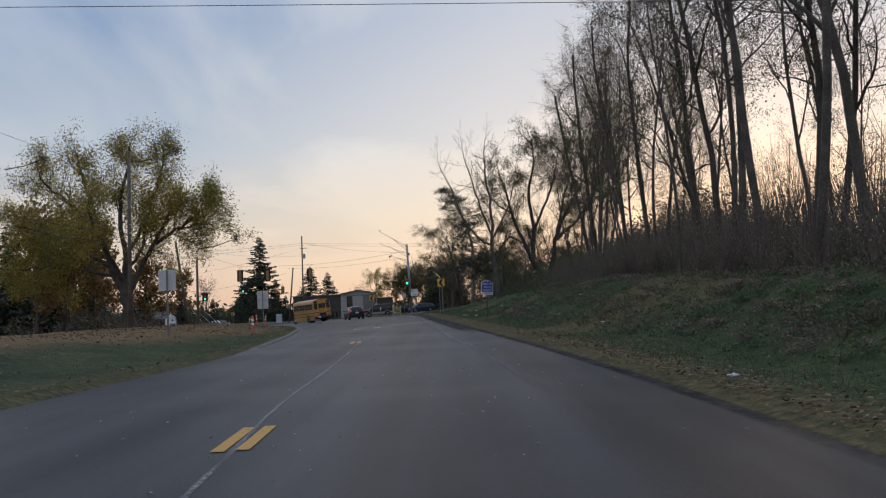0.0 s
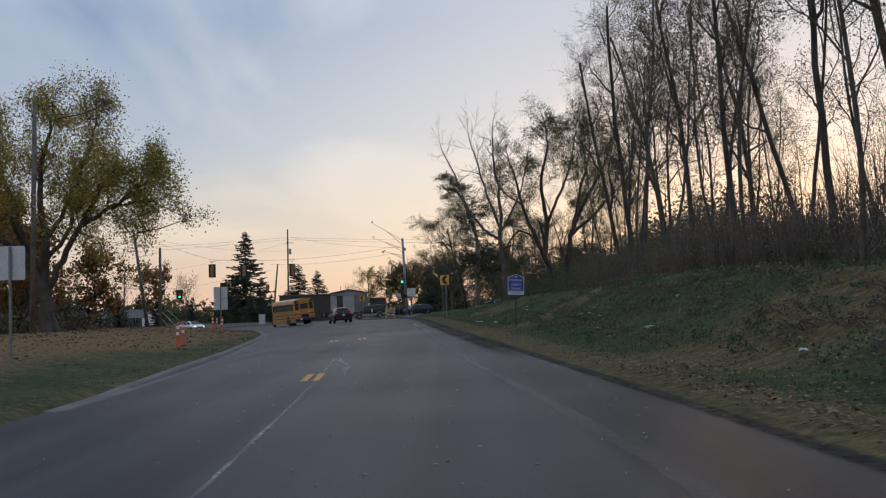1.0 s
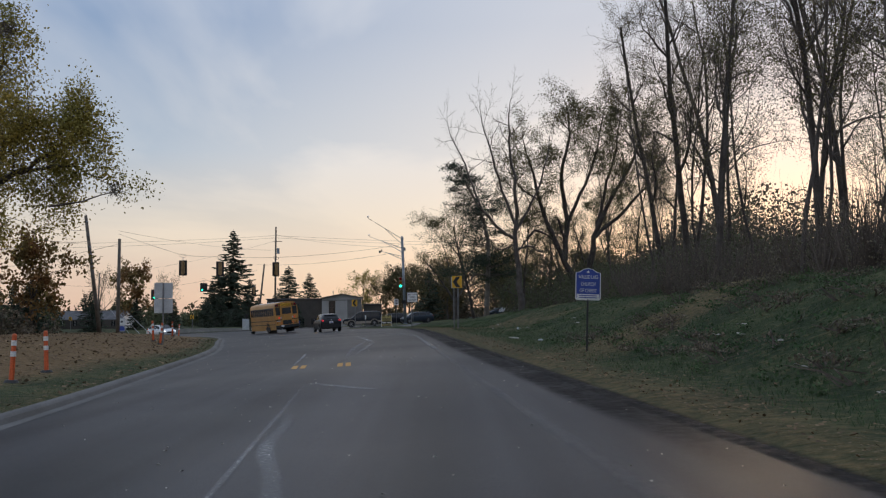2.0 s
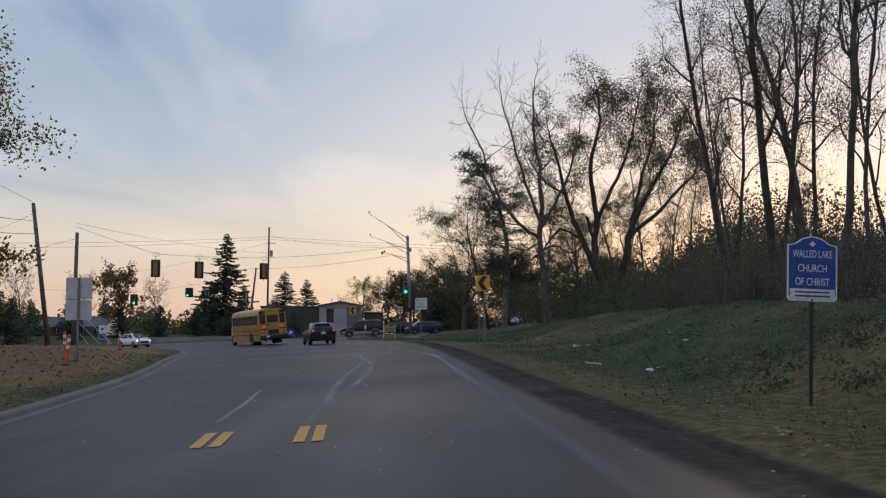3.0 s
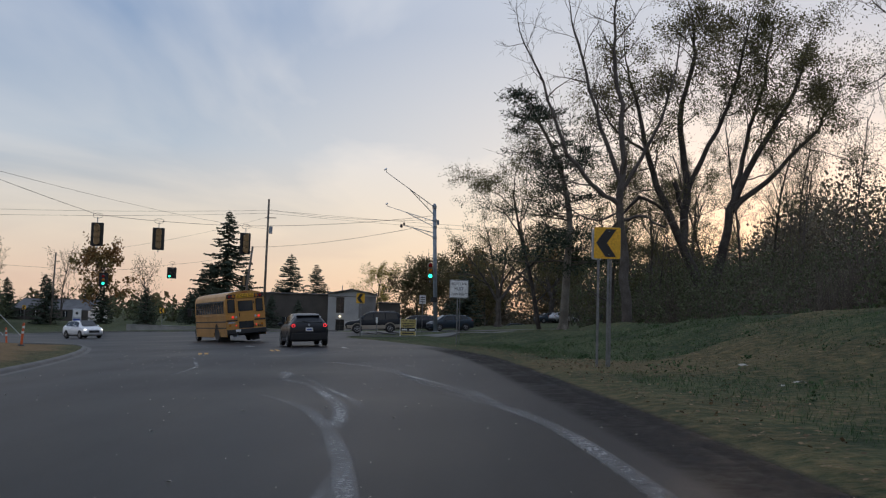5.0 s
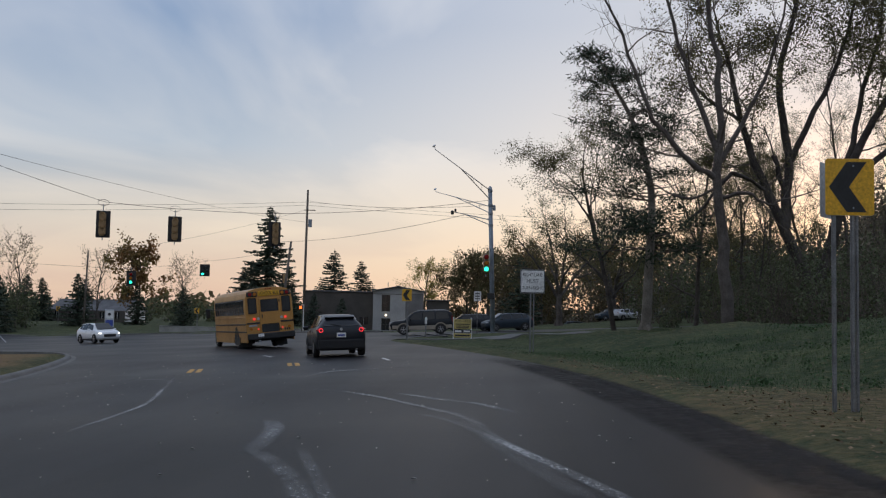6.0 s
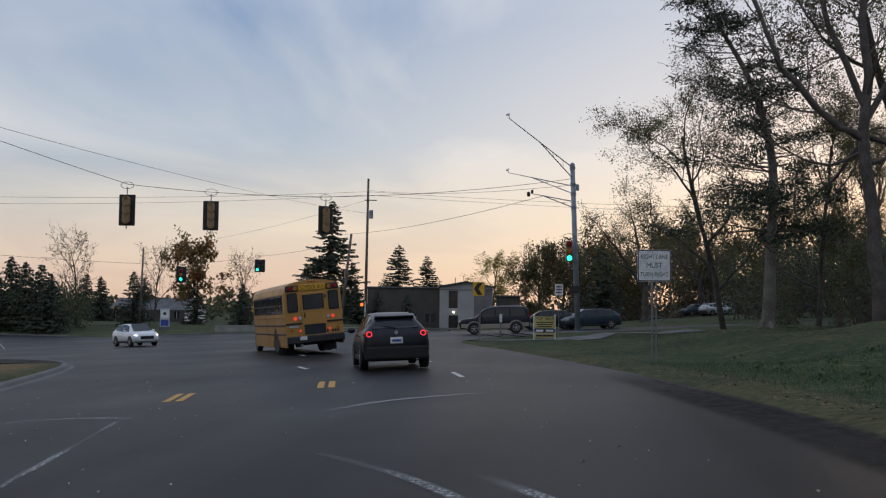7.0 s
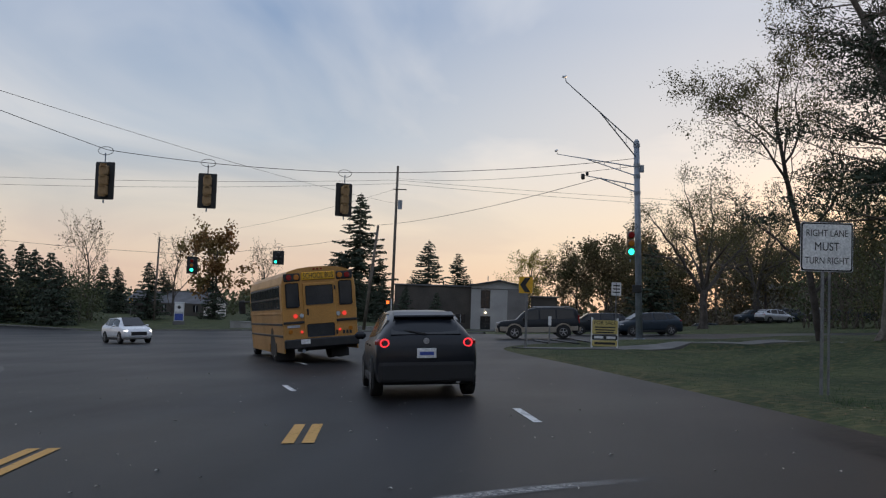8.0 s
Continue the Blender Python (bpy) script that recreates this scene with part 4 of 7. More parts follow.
bare = build_tree(43, "background_tree", "round leafless tree with fine pale twigs", BARK, LEAF_BROWN, 8.5, 0.16, clear=0.15, kids=(8, 5, 3, 3), angle=(40, 38, 38, 40), ratio=(0.55, 0.5, 0.5, 0.5), leaves=1, leaf_size=0.2, min_r=0.012)
put(bare, -84, 245, 0, 1.3)
for kind, x, y, turn, size in ((back, -42, 118, 70, 1.0), (back, -34.5, 116, 150, 0.8), (back, -53, 130, 220, 0.9), (back, -108, 232, 40, 1.4), (back, -72, 142, 300, 1.0),
                               (bare, -99, 238, 80, 1.3), (bare, -78, 262, 130, 1.2), (bare, -64, 268, 30, 1.1), (back, -66.5, 252, 10, 1.25), 
                               (bare, -12, 330, 100, 1.6), (bare, -4, 345, 200, 1.7), (back, 2, 300, 90, 1.5), (back, 14, 285, 180, 1.6)):
    again(kind, x, y, turn, size)
spruce = build_conifer(51, "spruce_tree", "tall dark green spruce with drooping boughs", 22, 8.6, 0.32, dens=1.25, card=0.8, irregular=0.30, droop=0.3)
put(spruce, -54.7, 297.8, 0, 1.17)
again(spruce, -50.6, 299.0, 100, 0.58)
again(spruce, -60.5, 299.0, 220, 0.55)
again(spruce, -57.6, 295.0, 20, 0.62)
neat = build_conifer(53, "spruce_tree", "neat conical spruce with tiered boughs", 15.6, 6.4, 0.24, dens=1.1, card=0.65, irregular=0.16, droop=0.14)
put(neat, -37.4, 279.7, 120)
again(neat, -35.5, 304.7, 200, 0.97)
hedge = build_conifer(52, "evergreen_tree", "dense dark evergreen tree beside the road", 8.5, 3.3, 0.2, bare=0.01, dens=0.9, card=0.62, irregular=0.16)
put(hedge, -84, 230, 0, 1.2)
again(hedge, -2.2, 198.0, 40, 0.95)
for x, y, turn, size in ((-88, 228, 50, 1.2), (-80, 227, 110, 1.15), (-93, 231, 170, 1.25), (-77, 224, 230, 1.0), (-98, 234, 290, 1.2), (-91, 238, 20, 1.3), (-104, 237, 200, 1.2), (-72, 240, 20, 1.0), (-66, 250, 80, 0.8),
                         (-110, 240, 40, 1.2), (-45.5, 105, 60, 1.45), (-47.5, 111, 150, 1.4), (-43.8, 112, 10, 1.2), (-51, 106, 90, 1.5), (-40.5, 113, 200, 0.75), (-37, 122, 270, 0.7),
                         (-58, 250, 100, 0.8), (-44, 262, 60, 0.9), (-41, 258, 120, 0.8), (-36.5, 254, 200, 0.72), (-31.5, 253.5, 260, 0.66), (-50, 280, 90, 1.05), (-55, 284, 150, 1.0), (-60, 290, 210, 0.9), (-52, 256, 200, 0.75), (-47, 262, 300, 0.7), (-92, 270, 10, 1.0), (-86, 276, 60, 1.0), (-100, 280, 160, 1.1), (-80, 282, 220, 1.0)):
    again(hedge, x, y, turn, size)


def brush(name, label, seed, count, where, height, material, size=0.3, cards=46, stems=5, wide=0.4):
    """Undergrowth as one object: thin stems and many small leaves."""
    rng = np.random.default_rng(seed)
    spots = np.array([where(rng) for _ in range(count)])
    (z,) = on_grid(spots, "z")
    root = new(name)
    leaf, twig = Limbs(), Limbs()
    for (x, y), g in zip(spots, z):
        h = height(rng, x, y)
        w = h * rng.uniform(0.75, 1.25) * wide
        for _ in range(stems):
            e = np.array((rng.normal() * w * 0.5, rng.normal() * w * 0.5, h * rng.uniform(0.7, 1.15)))
            b = np.array((x, y, g - 0.1))
            twig.tube([b, b + e * 0.5 + rng.normal(size=3) * 0.1, b + e], [0.03, 0.018, 0.006], 3)
        for _ in range(cards):
            a = rng.normal(size=3)
            a = a / np.linalg.norm(a) * rng.uniform(0.3, 1) ** 0.5
            p = np.array((x + a[0] * w, y + a[1] * w, g + h * 0.48 + a[2] * h * 0.5))
            leaf.leaf(p, size * rng.uniform(0.6, 1.5))
    mesh_object("stems", *twig.done(rng), TWIG, root)
    mesh_object("leaves", *leaf.done(rng), material, root)
    tagged(root, label, "undergrowth", kind="stuff")


def wood_edge(rng):
    y = rng.uniform(12, 150)
    lo = np.interp(y, [12, 60, 90, 110, 130, 150], [10.5, 10.5, 10.8, 13, 14, 8.0])
    return lo + abs(rng.normal()) * 3.0, y


def wood_end(rng):
    y = rng.uniform(95, 159)
    return np.interp(y, [95, 130, 148, 159], [13, 11, 7.0, 7.5]) + rng.uniform(0, 26), y


brush("thicket", "tangled brown undergrowth at the edge of the wood", 61, 400, wood_edge, lambda r, x, y: r.uniform(1.0, 3.4), LEAF_DARK, 0.065, 170, 12)
brush("thicket", "dark shrubs under the nearer woodland trees", 62, 210, lambda r: (r.uniform(15, 40), r.uniform(20, 75)), lambda r, x, y: r.uniform(3.2, 6.5) + max(0, x - 24) * 0.35, LEAF_DARK, 0.065, 430, 14)
brush("thicket", "dark green shrubs under the woodland trees", 71, 200, lambda r: (r.uniform(16, 42), r.uniform(70, 160)), lambda r, x, y: r.uniform(2.6, 5.0) if x < 25 else r.uniform(3.5, 8.5), LEAF_DARK, 0.15, 210, 7)
brush("thicket", "tall dark shrubs at the end of the wood", 67, 230, wood_end, lambda r, x, y: min(max((x - np.interp(y, [95, 130, 148, 159], [13, 11, 7.0, 7.5])) * 0.6 + 2.2, 2.0), 6.5) * r.uniform(0.7, 1.1), LEAF_GREEN, 0.15, 260, 5)
brush("thicket", "tall dense shrubs and young trees in the wood", 70, 190, lambda r: (r.uniform(22, 42), r.uniform(112, 158)), lambda r, x, y: r.uniform(4.0, 7.5), LEAF_DARK, 0.17, 240, 7)
brush("thicket", "dark shrubs and small trees past the side street", 68, 200, lambda r: (r.uniform(24, 70), r.uniform(184, 215)), lambda r, x, y: r.uniform(5, 10), LEAF_GREEN, 0.38, 115, 4)
brush("hedgerow", "dark evergreens behind the parked cars", 69, 170, lambda r: (r.uniform(-4, 62), r.uniform(240, 262)), lambda r, x, y: r.uniform(6.5, 8.5) if x < 6 else r.uniform(8, 14.5), LEAF_DARK, 0.42, 240, 3)
brush("hedgerow", "solid dark evergreen hedge beside the far road", 76, 60, lambda r: (r.uniform(-112, -77), r.uniform(227, 242)), lambda r, x, y: r.uniform(5.0, 8.5), LEAF_GREEN, 0.34, 300, 5)
brush("hedgerow", "dark tangled hedgerow behind the far grass", 63, 240, lambda r: (r.uniform(-170, -30), r.uniform(290, 330)), lambda r, x, y: r.uniform(2.5, 6), LEAF_GREEN, 0.8, 50)
brush("hedgerow", "dark shrubs behind the grass island", 64, 190, lambda r: (r.uniform(-66, -33), r.uniform(100, 128)), lambda r, x, y: r.uniform(1.2, 3.6), LEAF_DARK, 0.25, 110)
brush("hedgerow", "dark shrubs beyond the side street", 65, 160, lambda r: (r.uniform(-30, 60), r.uniform(270, 330)), lambda r, x, y: r.uniform(2.5, 6), LEAF_BROWN, 0.8, 50)
brush("distant_woods", "low line of distant bare woods", 66, 200, lambda r: (r.uniform(-500, 250), r.uniform(430, 560)), lambda r, x, y: r.uniform(5, 11), LEAF_BROWN, 2.2, 30, 2)


def beyond_wood(rng):
    """A spot on the far side of the wood."""
    y = rng.uniform(185, 275)
    return y * rng.uniform(0.17, 0.40), y


brush("distant_woods", "tall dense dark trees beyond the wood", 75, 170, beyond_wood, lambda r, x, y: (np.interp(x / y, [0.17, 0.21, 0.25, 0.30, 0.40], [11, 16, 24, 17, 11]) + 2 * math.sin(x * 0.35)) * r.uniform(0.75, 1.05), LEAF_DARK, 0.5, 420, 8, 0.3)


def bank_spot(rng):
    y = 8 + 62 * rng.uniform() ** 1.3
    return np.interp(y, RIGHT_X[:, 1], RIGHT_X[:, 0]) + rng.uniform(3.0, 8.5), y


brush("scrub", "low dark brambles and dead stalks on the bank", 72, 300, bank_spot, lambda r, x, y: r.uniform(0.12, 0.34), LEAF_DARK, 0.06, 90, 6, 2.6)
brush("scrub", "low green weeds and ivy on the bank", 73, 190, bank_spot, lambda r, x, y: r.uniform(0.12, 0.35), BLADES, 0.065, 80, 4, 2.0)
brush("thicket", "dark evergreens along the far side of the side street", 74, 70, lambda r: (r.uniform(10, 30), r.uniform(184, 193)), lambda r, x, y: r.uniform(5.5, 9.0), LEAF_GREEN, 0.24, 250, 5)


# ---- small builders ----
def part(name, bm, material, parent=None, label="", smooth=False):
    """Links a bmesh as one mesh object under a thing or under a part."""
    me = bpy.data.meshes.new(name)
    bmesh.ops.recalc_face_normals(bm, faces=bm.faces)
    bm.to_mesh(me)
    bm.free()
    me.materials.append(material)
    if smooth:
        me.shade_smooth()
    ob = new(name, me)
    ob.parent = parent
    if label:
        ob["label"] = label
    return ob


def box(c, s, bevel=0.0, rot=None, bm=None, seg=1):
    """A box with centre c and size s, its edges bevelled."""
    own = bmesh.new()
    m = Matrix.Translation(c) @ (rot or Matrix()) @ Matrix.Diagonal((*s, 1))
    bmesh.ops.create_cube(own, size=1.0, matrix=m)
    if bevel:
        bmesh.ops.bevel(own, geom=own.edges[:], offset=bevel, segments=seg, profile=0.5, affect="EDGES")
    return join(bm, own)


def join(bm, own):
    if bm is None:
        return own
    me = bpy.data.meshes.new("tmp")
    own.to_mesh(me)
    own.free()
    bm.from_mesh(me)
    bpy.data.meshes.remove(me)
    return bm


def rod(p0, p1, r0, r1=None, n=10, bm=None):
    """A tapered round bar from p0 to p1."""
    own = bmesh.new()
    p0, p1 = Vector(p0), Vector(p1)
    d = p1 - p0
    m = Matrix.Translation((p0 + p1) / 2) @ d.to_track_quat("Z", "Y").to_matrix().to_4x4()
    bmesh.ops.create_cone(own, cap_ends=True, segments=n, radius1=r0, radius2=r0 if r1 is None else r1, depth=d.length, matrix=m)
    return join(bm, own)


def plate(outline, thick, m=None, bm=None):
    """A flat plate: an outline of (x, z), thick along y."""
    own = bmesh.new()
    f = own.faces.new([own.verts.new((x, -thick / 2, z)) for x, z in outline])
    r = bmesh.ops.extrude_face_region(own, geom=[f])
    bmesh.ops.translate(own, verts=[v for v in r["geom"] if isinstance(v, bmesh.types.BMVert)], vec=(0, thick, 0))
    if m:
        bmesh.ops.transform(own, matrix=m, verts=own.verts)
    return join(bm, own)


def rounded(w, h, r=0.04, n=4):
    """The outline of a plate with rounded corners, centred."""
    out = []
    for cx, cz, a0 in ((w / 2 - r, h / 2 - r, 0), (-w / 2 + r, h / 2 - r, 90), (-w / 2 + r, -h / 2 + r, 180), (w / 2 - r, -h / 2 + r, 270)):
        out += [(cx + r * math.cos(radians(a0 + 90 * k / n)), cz + r * math.sin(radians(a0 + 90 * k / n))) for k in range(n + 1)]
    return out


def words(text, size, m, material, parent, name="lettering", width=None):
    """Raised letters as a mesh, facing -y before m, centred; squeezed to a width."""
    cu = bpy.data.curves.new(name, "FONT")
    cu.body, cu.size, cu.align_x, cu.align_y, cu.extrude, cu.offset = text, size, "CENTER", "CENTER", 0.002, 0.0
    tmp = new(name, cu)
    me = bpy.data.meshes.new_from_object(tmp.evaluated_get(bpy.context.evaluated_depsgraph_get()))
    bpy.data.objects.remove(tmp)
    bpy.data.curves.remove(cu)
    xs = [v.co.x for v in me.vertices]
    k = width / (max(xs) - min(xs)) if width else 1.0
    me.transform(m @ pose(0, 0, 0, 90, 0, 0) @ Matrix.Diagonal((k, 1, 1, 1)))
    me.materials.clear()
    me.materials.append(material)
    ob = new(name, me)
    ob.parent = parent
    return ob


def heading(x, y, direction, bank=True):
    """The pose of a vehicle on the road: its front points along direction (degrees from +x, anticlockwise)."""
    e = 0.5
    z = road_z(x, y)
    n = Vector((-(road_z(x + e, y) - z) / e, -(road_z(x, y + e) - z) / e, 1)).normalized()
    f = Vector((math.cos(radians(direction)), math.sin(radians(direction)), 0))
    l = n.cross(f).normalized()
    f = l.cross(n)
    m = Matrix((f, l, n)).transposed().to_4x4()
    return Matrix.Translation((x, y, float(z) + 0.012)) @ m


def at(x, y, turn=0.0, dz=0.0, tip=(0.0, 0.0)):
    return pose(x, y, height_at(x, y) + dz, tip[0], tip[1], turn)


# ---- road markings ----
def dashes(pts, label, group):
    for p in pts:
        streak("yellow_marking", p, 0.145, MARK_YELLOW, label, "road marking", 0.0, group)


YL = "short worn yellow double centre line mark on asphalt"
dashes([[(-1.86, 10.55), (-1.92, 12.55)], [(-1.62, 10.65), (-1.68, 12.65)], [(-3.10, 38.0), (-3.22, 40.1)], [(-2.86, 38.05), (-2.98, 40.15)],
        [(-10.80, 114.0), (-11.25, 116.0)], [(-10.57, 114.05), (-11.02, 116.05)], [(-5.02, 60.6), (-5.17, 62.2)], [(-4.80, 60.65), (-4.95, 62.25)],
        [(-3.82, 60.8), (-3.97, 62.6)], [(-3.60, 60.85), (-3.75, 62.65)], [(-13.1, 111.4), (-13.6, 113.4)], [(-12.87, 111.45), (-13.37, 113.45)]], YL, "yellow centre line marks")
for p in ([(-8.05, 116.4), (-8.5, 118.4)], [(-9.9, 124.5), (-10.6, 126.3)], [(-16.2, 133.0), (-17.2, 135.0)], [(-13.2, 122.0), (-13.9, 123.6)]):
    streak("white_marking", p, 0.12, MARK_WHITE, "short white lane dash on grey asphalt", "road marking", 0.0, "white lane dashes")
# seam along the centre
streak("joint_seam", [(-1.2, 2), (-1.64, 9.5), (-2.02, 15.6), (-2.25, 24), (-2.85, 38), (-3.35, 46), (-3.9, 54)], 0.08, MARK_FAINT, "pale joint line along the middle of the asphalt", "road marking", 0.02)
streak("edge_line", [(2.1, 14), (1.5, 28), (0.75, 37.6), (0.37, 42.3), (-0.5, 56), (-1.64, 75), (-2.36, 85.5), (-4.1, 93), (-5.5, 100)], 0.28, MARK_SMEAR, "faint worn white edge line on the asphalt", "road marking", 0.1)
RES = "pale chalky tyre residue swept across the asphalt"
for p, w in (([(-2.45, 38.9), (-2.61, 42.4), (-3.1, 45.0), (-3.3, 48.1), (-3.9, 50.0)], 0.22), ([(-3.95, 55.1), (-3.0, 53.5), (-2.18, 52.5)], 0.25), ([(-4.4, 60.0), (-4.0, 64.0), (-4.5, 74), (-4.5, 85)], 0.22),
             ([(-6.11, 99.2), (-5.12, 97.3), (-4.24, 94.3), (-3.48, 91.5), (-3.1, 90.0), (-2.75, 87.0)], 0.17), ([(-7.59, 95.7), (-6.39, 93.1), (-5.49, 89.7), (-5.04, 87.2), (-4.8, 83.0)], 0.24),
             ([(-6.7, 95.2), (-6.04, 92.7), (-5.08, 89.2), (-4.72, 87.2)], 0.15), ([(-13.2, 110.7), (-11.0, 102.7), (-10.45, 99.9), (-10.1, 95.5)], 0.13), ([(-8.81, 104.7), (-6.89, 102.0), (-5.58, 99.2), (-4.85, 97.4), (-4.3, 94)], 0.17),
             ([(-6.57, 102.6), (-5.33, 100.4), (-4.82, 99.7), (-4.0, 97.5)], 0.2), ([(-7.45, 92.0), (-5.63, 87.9), (-4.52, 82.7), (-4.0, 76.5), (-3.98, 67.9), (-3.67, 64.6)], 0.24),
             ([(-4.14, 91.3), (-2.36, 85.5), (-1.64, 75.2), (-1.2, 68)], 0.24), ([(-6.2, 72.0), (-5.95, 70.1), (-5.6, 66.5), (-5.3, 62)], 0.14), ([(-7.86, 98.2), (-7.4, 97.0), (-7.1, 94.5)], 0.3),
             ([(-9.5, 108.5), (-8.6, 110.5), (-6.5, 112.0)], 0.3), ([(-15.5, 107.5), (-13.5, 108.6), (-12.0, 108.2)], 0.25)):
    streak("tyre_residue", p, w, MARK_BRIGHT if p[0][1] > 86 and w < 0.3 and p[-1][1] > 82 else MARK_FAINT, RES, "tyre mark", 0.3, "pale tyre marks")


def grit():
    """Small pale chips and leaves lying on the asphalt."""
    rng = np.random.default_rng(9)
    y = rng.uniform(4, 128, 900)
    xl, xr = np.interp(y, [p[1] for p in LEFT[::-1]], [p[0] for p in LEFT[::-1]]), np.interp(y, RIGHT_X[:, 1], RIGHT_X[:, 0])
    x = xl + (xr - xl) * rng.uniform(0.05, 0.97, 900)
    z = road_z(x, y)
    verts, faces = [], []
    for a, b, c in zip(x, y, z):
        s, t = rng.uniform(0.008, 0.035), rng.uniform(0, 3.14)
        n0 = len(verts)
        for k in range(4):
            verts.append((a + s * math.cos(t + k * 1.571) * (1, 0.6)[k % 2], b + s * math.sin(t + k * 1.571) * (1, 0.6)[k % 2], c + 0.012 + 0.012 * (k % 2)))
        faces.append((n0, n0 + 1, n0 + 2, n0 + 3))
    ob = mesh_object("road_grit", verts, faces, GRIT)
    tagged(ob, "pale chips and leaf bits scattered on the asphalt", "debris", kind="stuff")


GRIT = surface("pale_grit", (0.30, 0.28, 0.24), (0.45, 0.43, 0.40), rough=0.8, island=0.5, bump=0)
grit()


# ---- signs and poles ----
def sign_post(root, h, x=0.0, kind="post", r=0.03, z0=-0.3):
    """A perforated steel channel post."""
    bm = plate([(-r, 0), (-r * 0.5, 0), (-r * 0.45, r * 0.8), (r * 0.45, r * 0.8), (r * 0.5, 0), (r, 0), (r, r * 0.35), (r * 0.6, r * 0.35), (r * 0.55, r * 1.15), (-r * 0.55, r * 1.15), (-r * 0.6, r * 0.35), (-r, r * 0.35)],
               h - z0, Matrix.Translation((x, 0.03, (h + z0) / 2)) @ Matrix.Rotation(radians(90), 4, "X"))
    return part(kind, bm, POSTMETAL, root)


def bolts(root, places):
    for x, z in places:
        part("bolt", rod((x, -0.03, z), (x, -0.018, z), 0.012, 0.009, 8), GALV, root)


def lane_sign():
    root = new("lane_sign")
    z = 3.0 - height_at(-3.28, 121.3)
    sign_post(root, z + 0.1, -0.06)
    sign_post(root, z + 0.42, 0.06, r=0.022)
    part("plate", plate(rounded(0.92, 0.88), 0.006, Matrix.Translation((0, 0, z))), SIGN_BACK, root)
    part("border", plate(rounded(0.90, 0.86), 0.004, Matrix.Translation((0, -0.006, z))), BLACK, root, "thin black border")
    part("panel", plate(rounded(0.85, 0.81), 0.004, Matrix.Translation((0, -0.010, z))), WHITE_PAINT, root, "white reflective panel")
    for tx, dz, w, s in (("RIGHT LANE", 0.24, 0.73, 0.17), ("MUST", 0.0, 0.43, 0.21), ("TURN RIGHT", -0.25, 0.77, 0.17)):
        words(tx, s, Matrix.Translation((0, -0.0145, z + dz)), BLACK, root, "lettering", w)
    bolts(root, ((-0.06, z + 0.36), (-0.06, z - 0.36)))
    root.matrix_basis = at(-3.28, 121.3, 6)
    tagged(root, "white square lane sign with black lettering on steel post", "traffic sign")


def chevron_sign(x, y, turn, label, lean=(0, 0), twin=True, top=3.75):
    root = new("chevron_sign")
    sign_post(root, top - 0.75, 0.04)
    sign_post(root, top - 0.7, 0.10, r=0.022)
    z = top - 0.38
    part("plate", plate(rounded(0.64, 0.76), 0.005, Matrix.Translation((0, 0, z))), SIGN_BACK, root)
    part("panel", plate(rounded(0.635, 0.755), 0.004, Matrix.Translation((0, -0.006, z))), YELLOW_SHEET, root, "yellow reflective panel")
    part("chevron", plate([(0.22, 0.335), (-0.04, 0.335), (-0.27, 0.0), (-0.04, -0.335), (0.22, -0.335), (-0.01, 0.0)], 0.003, Matrix.Translation((0, -0.0095, z))), BLACK, root, "black arrow pointing left")
    if twin:
        part("side_plate", plate(rounded(0.5, 0.74), 0.005, Matrix.Translation((-0.22, 0.12, z - 0.02)) @ Matrix.Rotation(radians(55), 4, "Z")), SIGN_BACK, root, "bare metal back of a second plate")
        sign_post(root, top - 0.75, -0.20)
        root.children[-1].location.y = 0.15
    bolts(root, ((0.04, z + 0.28), (0.04, z - 0.28)))
    root.matrix_basis = at(x, y, turn, 0, lean)
    tagged(root, label, "traffic sign", "chevron signs")


lane_sign()
CH = "yellow chevron sign with a black arrow on steel posts"
chevron_sign(0.12, 97.4, 0, CH, top=3.95 - height_at(0.12, 97.4))
chevron_sign(-10.5, 148.2, 12, CH, twin=False, top=3.2)
chevron_sign(-81.5, 254.0, 20, CH, twin=False, top=2.9)
chevron_sign(-96.0, 240.0, 25, CH, twin=False, top=2.9)
chevron_sign(-47.0, 222.0, 15, CH, twin=False, top=2.9)


